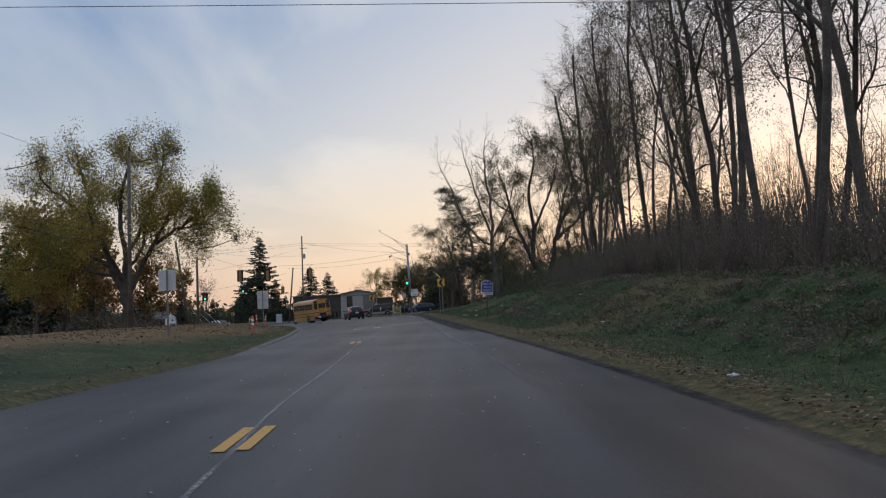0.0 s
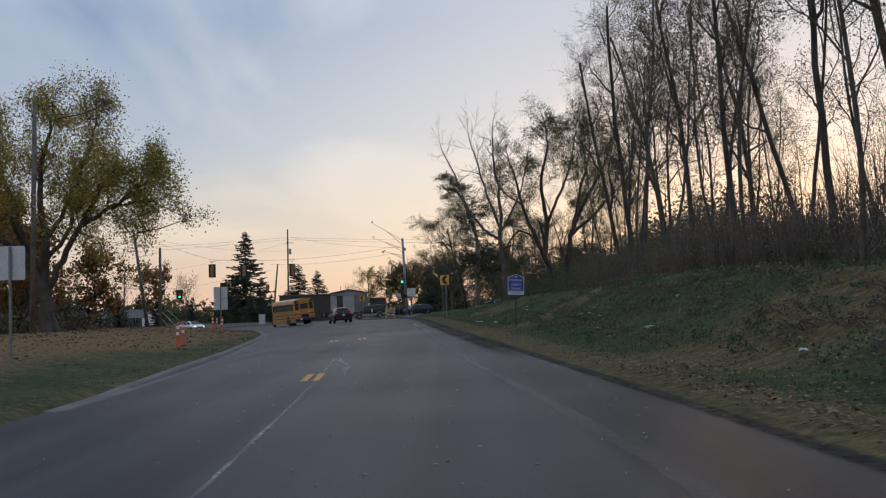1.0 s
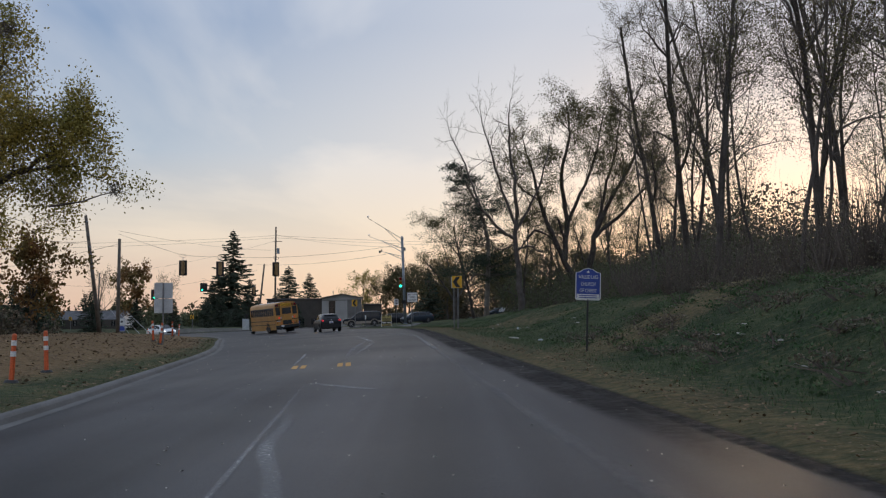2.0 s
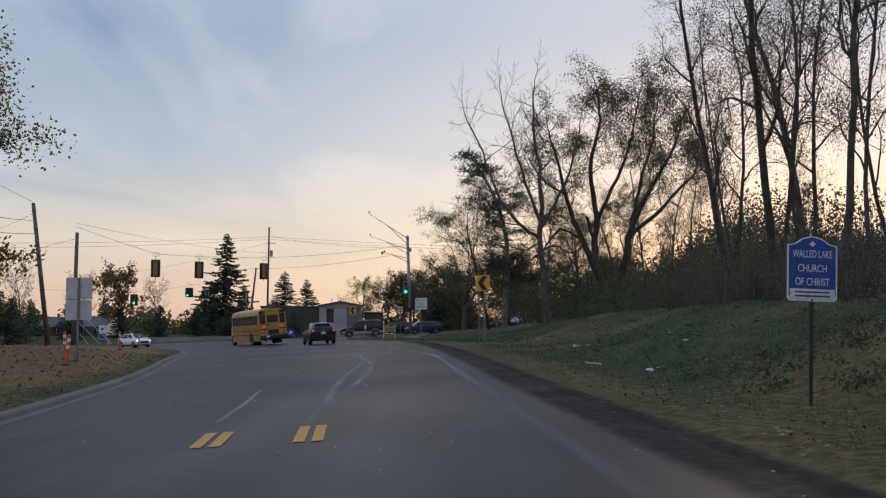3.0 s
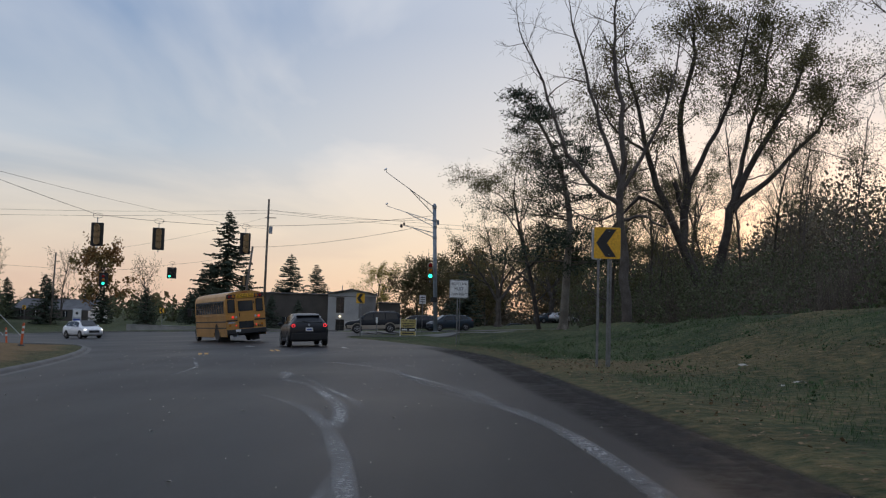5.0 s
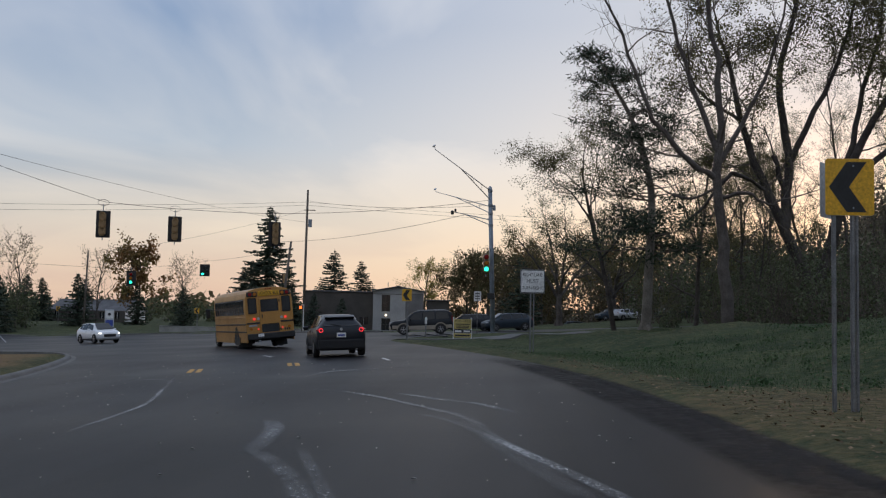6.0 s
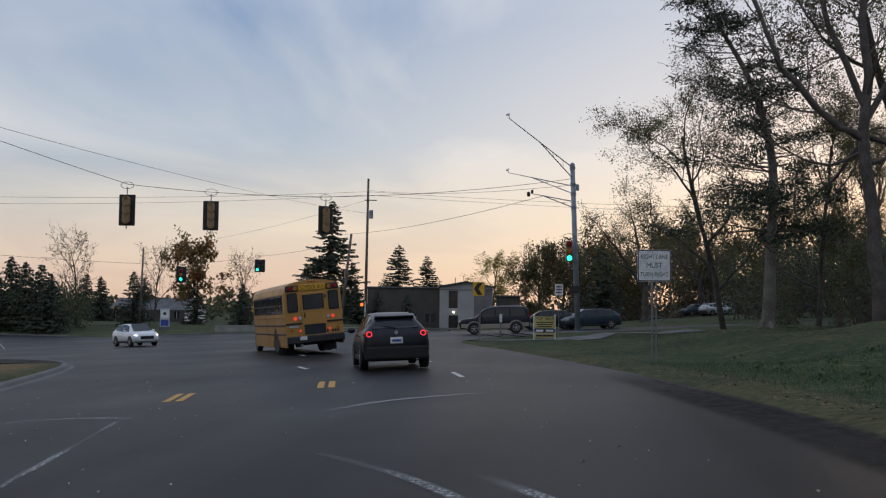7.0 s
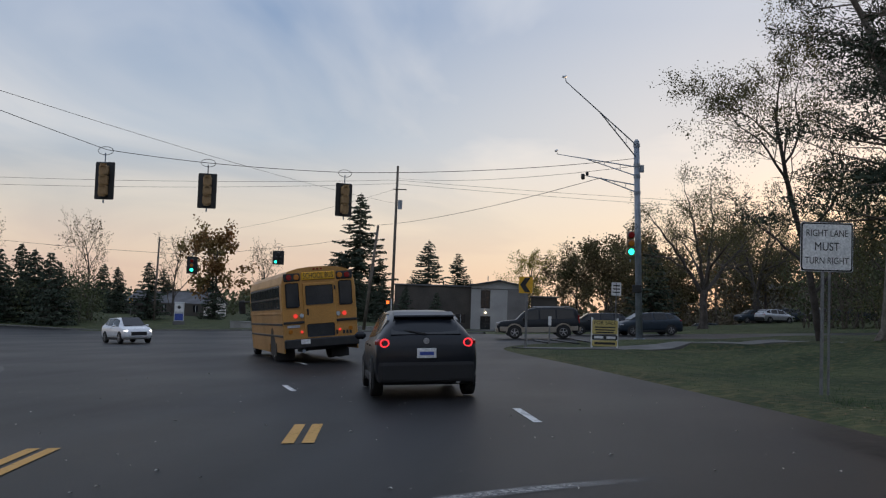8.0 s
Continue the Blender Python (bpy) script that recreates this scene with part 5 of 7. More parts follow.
def church_sign():
    root = new("church_sign")
    z = 2.40 - height_at(3.05, 62.6)
    part("post", rod((0, 0.02, -0.3), (0, 0.02, z - 0.2), 0.028, 0.028, 8), BLACK, root)
    out = [(-0.37, -0.42), (-0.33, -0.46), (0.33, -0.46), (0.37, -0.42), (0.37, 0.33), (0.26, 0.35), (0.14, 0.43), (0.0, 0.46), (-0.14, 0.43), (-0.26, 0.35), (-0.37, 0.33)]
    part("border", plate(out, 0.006, Matrix.Translation((0, 0, z))), WHITE_PAINT, root, "white border")
    part("panel", plate([(x * 0.93, q * 0.94 + 0.01) for x, q in out], 0.004, Matrix.Translation((0, -0.006, z))), BLUE_SHEET, root, "blue reflective panel")
    part("foot_panel", plate(rounded(0.66, 0.14, 0.02), 0.003, Matrix.Translation((0, -0.0105, z - 0.355))), WHITE_PAINT, root, "white lower strip")
    for dz in (-0.33, -0.385):
        part("writing_bar", plate(rounded(0.52, 0.024, 0.01), 0.002, Matrix.Translation((0, -0.0135, z + dz))), BLUE_SHEET, root)
    part("emblem", plate([(-0.05, 0.0), (0, 0.05), (0.05, 0.0), (0, -0.03)], 0.002, Matrix.Translation((0, -0.010, z + 0.34))), WHITE_PAINT, root)
    for tx, dz, w in (("WALLED LAKE", 0.2, 0.58), ("CHURCH", 0.0, 0.42), ("OF CHRIST", -0.19, 0.5)):
        words(tx, 0.15, Matrix.Translation((0, -0.0115, z + dz)), WHITE_PAINT, root, "lettering", w)
    root.matrix_basis = at(3.05, 62.6, 6, 0, (0, 2))
    tagged(root, "blue church direction sign with white lettering on dark post", "sign")


def back_sign(x, y, top, plates, label, turn=0, lean=0):
    """A sign seen from its bare back."""
    root = new("road_sign")
    sign_post(root, top - 0.02, 0.0, r=0.04)
    z = top
    for w, h in plates:
        z -= h / 2
        part("plate", plate(rounded(w, h), 0.006, Matrix.Translation((0, 0.08, z))), SIGN_BACK, root, "bare metal back")
        part("panel", plate(rounded(w - 0.02, h - 0.02), 0.004, Matrix.Translation((0, 0.086, z))), WHITE_PAINT, root)
        part("bolt", rod((0, 0.0, z), (0, 0.076, z), 0.012, 0.012, 6), GALV, root)
        z -= h / 2 + 0.02
    root.matrix_basis = at(x, y, turn, 0, (0, lean))
    tagged(root, label, "traffic sign")


church_sign()
back_sign(-11.9, 44.8, 2.95, ((0.76, 0.92),), "pale metal back of a road sign on a post", 4)
back_sign(-14.9, 84.2, 3.0, ((0.9, 0.78), (0.9, 0.72)), "pale metal backs of two stacked road signs", 8)


def small_sign(x, y, top, w, h, label, turn=0, bars=3):
    root = new("notice_sign")
    sign_post(root, top - 0.02)
    z = top - h / 2
    part("plate", plate(rounded(w, h, 0.03), 0.006, Matrix.Translation((0, 0, z))), WHITE_PAINT, root)
    for k in range(bars):
        part("writing_bar", plate(rounded(w * 0.7, h * 0.09, 0.008), 0.003, Matrix.Translation((0, -0.006, z + h * (0.25 - 0.25 * k)))), BLACK, root)
    root.matrix_basis = at(x, y, turn)
    tagged(root, label, "traffic sign")


small_sign(-6.2, 160.3, 3.3, 0.55, 0.75, "small white notice sign beside the signal pole", 8)
small_sign(-97.0, 256.0, 2.7, 1.0, 1.0, "white regulatory sign by the far road", 20)


PALE_YELLOW = surface("faded_yellow_board", (0.42, 0.33, 0.10), (0.50, 0.40, 0.15), rough=0.6, scale=3, fine=25, bump=0)


def for_sale():
    root = new("sale_sign")
    for x in (-0.58, 0.58):
        part("post", box((x, 0, 0.55), (0.08, 0.08, 1.7), 0.008), WHITE_PAINT, root, "white wooden post")
    part("board", box((0, -0.05, 0.98), (1.16, 0.03, 0.62), 0.006), PALE_YELLOW, root, "yellow board")
    part("board", box((0, -0.05, 0.24), (1.16, 0.03, 0.26), 0.006), PALE_YELLOW, root, "yellow lower board")
    part("board", box((0, -0.05, 0.51), (1.16, 0.03, 0.20), 0.006), BLACK, root, "black middle board")
    words("FOR SALE", 0.22, Matrix.Translation((0, -0.069, 1.17)), BLACK, root, "lettering", 1.0)
    for z, w, m in ((0.97, 0.95, BLACK), (0.85, 0.9, BLACK), (0.74, 0.8, BLACK), (0.24, 0.95, BLACK)):
        part("writing_bar", box((0, -0.068, z), (w, 0.006, 0.055 if z > 0.3 else 0.1)), m, root)
    for x in (-0.28, 0.28):
        part("writing_bar", box((x, -0.068, 0.51), (0.42, 0.006, 0.11)), WHITE_PAINT, root)
    root.matrix_basis = at(-6.9, 149.0, 10)
    tagged(root, "yellow and black sale board between white posts", "sign")


for_sale()


def delineator(x, y, lean, label):
    root = new("delineator_post")
    part("base", rod((0, 0, 0), (0, 0, 0.06), 0.16, 0.12, 12), BLACK, root, "black rubber base")
    part("tube", rod((0, 0, 0.05), (0, 0, 1.0), 0.055, 0.05, 12), ORANGE, root)
    for z in (0.55, 0.78):
        part("band", rod((0, 0, z), (0, 0, z + 0.11), 0.058, 0.057, 12), WHITE_PAINT, root, "white reflective band")
    part("cap", rod((0, 0, 1.0), (0, 0, 1.03), 0.05, 0.03, 12), ORANGE, root)
    root.matrix_basis = at(x, y, 0, 0, lean)
    tagged(root, label, "delineator", "orange delineator posts")


DL = "orange tube delineator with white bands on grass"
for x, y, lean in ((-10.2, 55.3, (0, 3)), (-10.9, 59.0, (0, -2)), (-14.3, 81.5, (0, 6)), (-15.6, 85.0, (0, -3)), (-19.5, 103.5, (3, 0)), (-22.8, 118.0, (0, 4)), (-28.6, 129.5, (0, -5))):
    delineator(x, y, lean, DL)


def wooden_pole(x, y, h, lean, label, r=0.16, extras=()):
    """A utility pole with straps and fittings."""
    root = new("utility_pole")
    part("shaft", rod((0, 0, -0.5), (0, 0, h), r, r * 0.68, 14), POLEWOOD, root, smooth=True)
    part("cap", rod((0, 0, h), (0, 0, h + 0.05), r * 0.7, r * 0.3, 12), POLEWOOD, root)
    for z in extras:
        part("strap", rod((0, 0, h - z), (0, 0, h - z + 0.08), r * 0.86, r * 0.86, 14), GALV, root)
        part("insulator", rod((0, -r, h - z), (0, -r - 0.16, h - z + 0.02), 0.035, 0.05, 8), BLACK, root)
    root.matrix_basis = at(x, y, 0, 0, lean)
    return tagged(root, label, "utility pole")


WP = "weathered wooden utility pole with steel straps"
wooden_pole(-31.5, 124.5, 11.4, (0, -7.5), "leaning weathered wooden utility pole", 0.2, (0.6, 1.9, 2.9, 3.6))
wooden_pole(-32.2, 131.5, 10.2, (0, 0.5), "weathered wooden signal pole on the grass island", 0.2, (1.2, 1.6))
wooden_pole(-21.6, 70.0, 12.2, (0, 1), WP, 0.16, (0.8, 5.0, 5.6))
up = wooden_pole(-29.7, 211.0, 18.3, (0, 0.5), "tall wooden utility pole with a transformer", 0.19, (2.4, 2.7))
part("crossarm", box((0.35, -0.16, 15.7), (1.5, 0.09, 0.11), 0.01), POLEWOOD, up)
part("transformer", rod((0.45, -0.1, 13.5), (0.45, -0.1, 14.5), 0.25, 0.25, 14), GALV, up, "grey transformer can")
wooden_pole(-33.0, 212.0, 11.8, (0, 6), "short leaning wooden utility pole", 0.2, (1.0,))
wooden_pole(-70.5, 239.0, 12.0, (0, 1.5), "wooden utility pole by the far road", 0.18, (1.0, 3.0))
wooden_pole(-84.0, 187.5, 10.5, (0, 0), WP, 0.16, (1.0,))


def arm_pole():
    root = new("signal_pole")
    part("shaft", rod((0, 0, -0.4), (0, 0, 15.2), 0.2, 0.15, 16), GALV, root, smooth=True)
    part("arm", rod((0, 0, 14.2), (8.0, -2.2, 15.4), 0.06, 0.04, 8), GALV, root)
    part("brace", rod((0, 0, 13.2), (4.5, -1.2, 14.9), 0.04, 0.03, 8), GALV, root)
    part("detector", box((8.0, -2.2, 15.75), (0.14, 0.5, 0.45), 0.03), GALV, root)
    root.matrix_basis = at(-72.0, 190.5)
    tagged(root, "grey steel pole with a camera arm", "signal pole")


arm_pole()
wooden_pole(-76.5, 178.0, 9.0, (0, 3), WP, 0.16, (1.0,))


def signal_pole():
    root = new("signal_pole")
    h = 10.8
    part("shaft", rod((0, 0, -0.4), (0, 0, h), 0.19, 0.15, 18), GALV, root, smooth=True)
    part("cap", rod((0, 0, h), (0, 0, h + 0.12), 0.16, 0.06, 14), GALV, root)
    part("base_plate", box((0, 0, 0.04), (0.6, 0.6, 0.07), 0.01), GALV, root)
    for z in (7.9, 8.8, 9.4, 10.5):
        part("clamp", rod((0, 0, z), (0, 0, z + 0.18), 0.185, 0.185, 14), GALV, root)
    part("junction_box", box((0.27, 0, 9.3), (0.22, 0.2, 0.4), 0.02), GALV, root)

    def arm(name, z0, z1, tip, bend):
        # two bars that meet, with ladder rungs between, and the lamp beyond
        (tx, ty, tz) = tip
        mid = (tx * bend, ty * bend, z1 + (tz - z1) * bend)
        bm = rod((0, 0, z1), mid, 0.035, 0.03, 8)
        rod((0, 0, z0), mid, 0.035, 0.03, 8, bm)
        rod(mid, tip, 0.03, 0.022, 8, bm)
        for k in (0.3, 0.6):
            a, b = Vector((0, 0, z1)).lerp(mid, k), Vector((0, 0, z0)).lerp(mid, k)
            rod(a, b, 0.015, 0.015, 6, bm)
        return part(name, bm, GALV, root)

    arm("upper_arm", 9.9, 10.6, (-3.6, -7.2, 12.6), 0.55)
    arm("middle_arm", 8.9, 9.4, (-4.7, 10.6, 11.9), 0.6)
    arm("lower_arm", 8.0, 8.4, (-2.85, 2.2, 9.3), 0.7)
    for tip in ((-3.6, -7.2, 12.6), (-4.7, 10.6, 11.9)):
        m = Matrix.Translation((tip[0] - 0.06, tip[1] - 0.1, tip[2] + 0.22)) @ Matrix.Rotation(radians(35), 4, "Y") @ Matrix.Rotation(radians(20), 4, "X")
        part("detector", box((0, 0, 0), (0.13, 0.5, 0.13), 0.03, None), WHITE_PAINT, root, "pale camera detector housing").matrix_local = m
        part("bracket", rod(tip, (tip[0] - 0.03, tip[1], tip[2] + 0.25), 0.02, 0.02, 6), GALV, root)
    bm = box((-2.95, 2.3, 9.25), (0.22, 0.35, 0.3), 0.05)
    box((-2.7, 2.1, 9.4), (0.16, 0.3, 0.22), 0.04, None, bm)
    part("detector", bm, BLACK, root, "dark detector cluster")
    # the pedestrian box half-way up
    part("control_box", box((-0.1, -0.32, 2.75), (0.5, 0.3, 0.42), 0.03), BLACK, root, "dark pedestrian signal box")
    root.matrix_basis = at(-4.97, 157.7, 0, 0, (0, -2.0))
    tagged(root, "tall grey steel signal pole with camera arms", "signal pole")


signal_pole()


def signal_head(p, label, lamps, turn=0.0, back=False, plate_w=0.62, wide=False, hang=0.35):
    """A three-lamp signal head. It faces -y; back shows its housing's rear."""
    root = new("traffic_signal")
    if not wide:
        if plate_w > 0.5:
            part("backplate", plate(rounded(plate_w, 1.42, 0.05), 0.02), BLACK, root, "black backplate")
        for k, m in enumerate(lamps):
            z = 0.38 - 0.38 * k
            part("housing", box((0, 0.13, z), (0.34, 0.24, 0.365), 0.05, None, None, 2), SIGNAL_BACK, root, "tan housing")
            part("visor", rod((0, -0.01, z), (0, -0.24, z - 0.02), 0.165, 0.15, 16), BLACK, root)
            part("lens", rod((0, -0.235, z - 0.02), (0, -0.262, z - 0.022), 0.148, 0.11, 16), m or (BLACK if back else (RED_LENS, AMBER_LENS, BLACK)[k]), root)
        if back:
            for z in (0.57, 0.19, -0.19, -0.57):
                part("rib", rod((0, 0.22, z - 0.05), (0, 0.22, z + 0.05), 0.11, 0.13, 12), SIGNAL_BACK, root)
    else:
        part("backplate", plate(rounded(1.02, 1.25, 0.05), 0.02), BLACK, root, "black backplate")
        for k, (x, z) in enumerate(((0, 0.36), (-0.2, -0.02), (-0.2, -0.36), (0.2, -0.02), (0.2, -0.36))):
            m = lamps[k]
            part("housing", box((x, 0.13, z), (0.33, 0.24, 0.34), 0.04), SIGNAL_BACK, root)
            part("visor", rod((x, -0.01, z), (x, -0.24, z - 0.02), 0.15, 0.14, 16), BLACK, root)
            part("lens", rod((x, -0.235, z - 0.02), (x, -0.262, z - 0.022), 0.135, 0.1, 16), m or BLACK, root)
    part("hanger", rod((0, 0.05, 0.68), (0, 0.05, 0.7 + hang), 0.025, 0.025, 8), GALV, root)
    part("drop_pipe", rod((0, 0.05, -0.72), (0, 0.05, -0.85), 0.03, 0.03, 8), GALV, root)
    # loop of cable over the span wire
    bm = None
    for k in range(10):
        a, b = radians(36 * k), radians(36 * k + 36)
        bm = rod((0.30 * math.cos(a), 0.05, 0.78 + hang + 0.16 * math.sin(a)), (0.30 * math.cos(b), 0.05, 0.78 + hang + 0.16 * math.sin(b)), 0.012, 0.012, 5, bm)
    part("cable_loop", bm, CABLE, root)
    root.matrix_basis = pose(*p, 0, 0, turn) @ Matrix.Diagonal((1.18, 1.18, 1.18, 1))
    tagged(root, label, "traffic signal", "signal heads over the junction")


BK = "signal head seen from its tan ribbed back"
signal_head((-29.05, 144.0, 6.8), BK, (None,) * 3, 186, True, plate_w=0.74)
signal_head((-25.8, 147.8, 6.85), BK, (None,) * 3, 200, True, plate_w=0.74)
signal_head((-20.0, 151.3, 6.9), BK, (None,) * 3, 215, True, plate_w=0.74)
signal_head((-46.8, 196.0, 4.95), "signal head with a lit green lamp", (None, None, LIT_GREEN), 12, plate_w=0.9)
signal_head((-40.8, 204.5, 6.3), "clustered signal head with a lit green lamp", (None, None, LIT_GREEN, None, None), 10, wide=True)
signal_head((-5.55, 157.2, 5.45), "pole-side signal head with a lit green lamp", (None, None, LIT_GREEN), 6, hang=0.0, plate_w=0.42)
signal_head((-38.5, 239.0, 6.5), "far signal head seen from its tan back", (None,) * 3, 190, True)


def cable(name, a, b, sag, label, r=0.014, n=18):
    r *= 0.75
    a, b = Vector(a), Vector(b)
    pts = [a.lerp(b, k / n) - Vector((0, 0, sag * 4 * (k / n) * (1 - k / n))) for k in range(n + 1)]
    lim = Limbs()
    lim.tube([list(p) for p in pts], [r] * (n + 1), 5)
    ob = mesh_object(name, *lim.done(np.random.default_rng(1)), CABLE)
    tagged(ob, label, "cable", "overhead cables")


CB = "thin dark overhead cable"
T1 = (-4.85 - 0.35, 158.0, 10.2)
for a, b, sag, r in (((-32.2, 131.5, 9.6), (-29.05, 144.05, 8.2), 0.05, 0.02), ((-29.05, 144.05, 8.2), (-25.8, 147.85, 8.2), 0.03, 0.02), ((-25.8, 147.85, 8.2), (-20.0, 151.35, 8.3), 0.05, 0.02),
                     ((-20.0, 151.35, 8.3), T1, 0.25, 0.02), ((-84.0, 188.0, 8.6), (-46.8, 196.0, 6.0), 0.5, 0.02), ((-46.8, 196.0, 6.05), (-40.8, 204.5, 7.4), 0.1, 0.02),
                     ((-40.8, 204.5, 7.4), (-33.0, 212.0, 9.5), 0.2, 0.02), ((-33.0, 212.0, 10.5), (-7.2, 156.6, 8.9), 0.5, 0.022), ((-29.7, 211.0, 15.8), (-5.0, 158.0, 9.8), 0.5, 0.018),
                     ((-29.7, 211.0, 15.6), (60, 230, 15.0), 0.9, 0.022), ((-29.7, 211.0, 15.2), (60, 231, 14.2), 0.9, 0.022), ((-29.7, 211.0, 15.6), (-110, 175, 13.5), 1.4, 0.022),
                     ((-29.7, 211.0, 15.2), (-110, 177, 12.8), 1.5, 0.022), ((-31.5 - 1.4, 124.5, 10.8), (-21.5, 70.0, 11.4), 0.6, 0.016), ((-32.7, 124.5, 9.4), (-21.5, 70.0, 7.3), 0.8, 0.022),
                     ((-32.6, 124.5, 8.4), (-21.5, 70.0, 6.7), 0.9, 0.026), ((-21.5, 70.0, 11.4), (-19.5, -12.0, 11.8), 0.9, 0.014), ((-21.5, 70.0, 7.3), (-19.5, -12.0, 8.4), 1.0, 0.022),
                     ((-21.5, 70.0, 6.7), (-19.5, -12.0, 7.6), 1.1, 0.026), ((-31.5 - 1.3, 124.5, 10.0), (-76.5, 178, 8.5), 0.8, 0.018), ((-32.2, 131.5, 8.6), (-76.5, 178, 7.4), 0.6, 0.018),
                     ((-19.5, 23.0, 9.16), (20.0, 24.5, 8.24), 0.05, 0.012), ((-70.5, 239, 10), (-29.7, 211, 14.6), 0.8, 0.018), ((-32.2, 131.5, 9.9), (-29.7, 211, 13.0), 0.5, 0.016)):
    cable("overhead_cable", a, b, sag, CB, r)


def guard_wires():
    # pale plastic guards on the pole stays
    for a, b in (((-31.5, 133.0, -0.2), (-33.2, 132.4, 2.2)), ((-30.6, 133.4, -0.2), (-32.4, 132.8, 1.8)), ((-29.8, 134.0, -0.2), (-31.9, 133.4, 2.0))):
        ob = part("stay_guard", rod(a, b, 0.022, 0.022, 8), SIGN_BACK)
        tagged(ob, "pale plastic guard on a pole stay wire", "pole stay", "pole stays")


guard_wires()


def ped_signal():
    root = new("pedestrian_signal")
    part("post", rod((0, 0, -0.3), (0, 0, 3.4), 0.06, 0.06, 12), WHITE_PAINT, root)
    part("housing", box((-0.35, 0, 3.0), (0.5, 0.3, 0.5), 0.04), BLACK, root)
    part("lens", box((-0.35, -0.16, 3.0), (0.32, 0.02, 0.34), 0.01), LIT_AMBER, root, "lit orange-red symbol")
    root.matrix_basis = at(-28.6, 205.5, 5)
    tagged(root, "pedestrian signal showing a lit red symbol", "traffic signal")


ped_signal()


# ---- vehicles ----
PAINT_DARK = surface("dark_grey_car_paint", (0.007, 0.009, 0.013), (0.010, 0.012, 0.017), rough=0.32, metal=0.0, scale=1.2, fine=60, bump=0, coat=0.12, spec=0.25)
PAINT_WHITE = surface("white_car_paint", (0.66, 0.67, 0.69), (0.72, 0.73, 0.74), rough=0.3, scale=1.2, fine=60, bump=0, coat=0.5)
PAINT_BLACK = surface("black_car_paint", (0.008, 0.010, 0.013), (0.012, 0.014, 0.018), rough=0.34, metal=0.0, scale=1.2, fine=60, bump=0, coat=0.0, spec=0.2)
PAINT_TAN = surface("tan_car_paint", (0.30, 0.26, 0.21), (0.36, 0.32, 0.27), rough=0.4, metal=0.3, scale=1.2, fine=60, bump=0, coat=0.0, spec=0.2)
PAINT_BLUE = surface("slate_blue_car_paint", (0.024, 0.034, 0.046), (0.030, 0.042, 0.055), rough=0.34, metal=0.0, scale=1.2, fine=60, bump=0, coat=0.0, spec=0.2)
PAINT_SILVER = surface("silver_car_paint", (0.40, 0.41, 0.43), (0.46, 0.47, 0.49), rough=0.32, metal=0.5, scale=1.2, fine=60, bump=0, coat=0.5)
BUS_YELLOW = surface("bus_yellow_paint", (0.47, 0.235, 0.056), (0.39, 0.20, 0.050), rough=0.45, scale=0.7, fine=25, bump=0.02)
CAR_GLASS = surface("tinted_glass", (0.006, 0.007, 0.008), (0.009, 0.010, 0.011), rough=0.16, scale=1, fine=30, bump=0, spec=0.4)
TYRE = surface("tyre_rubber", (0.014, 0.014, 0.014), (0.024, 0.023, 0.022), rough=0.85, scale=6, fine=50, bump=0.2)
ALLOY = surface("alloy_rim", (0.30, 0.30, 0.31), (0.40, 0.40, 0.41), rough=0.4, metal=0.7, scale=6, fine=50, bump=0)
TRIM = surface("black_plastic_trim", (0.008, 0.008, 0.009), (0.013, 0.013, 0.014), rough=0.75, scale=4, fine=50, bump=0.1)
TAIL_LIT = lit("tail_lamp", (1.0, 0.045, 0.06), 1.25)
HEAD_LIT = lit("head_lamp", (1.0, 0.97, 0.92), 2.6)
BUS_LAMP = lit("bus_lamp", (1.0, 0.07, 0.05), 0.75)
BUS_GLASS = surface("bus_window_glass", (0.030, 0.033, 0.037), (0.045, 0.048, 0.052), rough=0.12, scale=1, fine=30, bump=0, spec=0.6)
ROOF_WHITE = surface("white_roof_paint", (0.55, 0.55, 0.54), (0.64, 0.64, 0.62), rough=0.5, scale=1, fine=20, bump=0.03)


def loft(rings, close_ends=True):
    """A mesh through rings of equal point count."""
    bm = bmesh.new()
    rows = [[bm.verts.new(p) for p in ring] for ring in rings]
    n = len(rows[0])
    for a, b in zip(rows, rows[1:]):
        for k in range(n):
            bm.faces.new((a[k], a[(k + 1) % n], b[(k + 1) % n], b[k]))
    if close_ends:
        bm.faces.new(rows[0])
        bm.faces.new(rows[-1][::-1])
    return bm


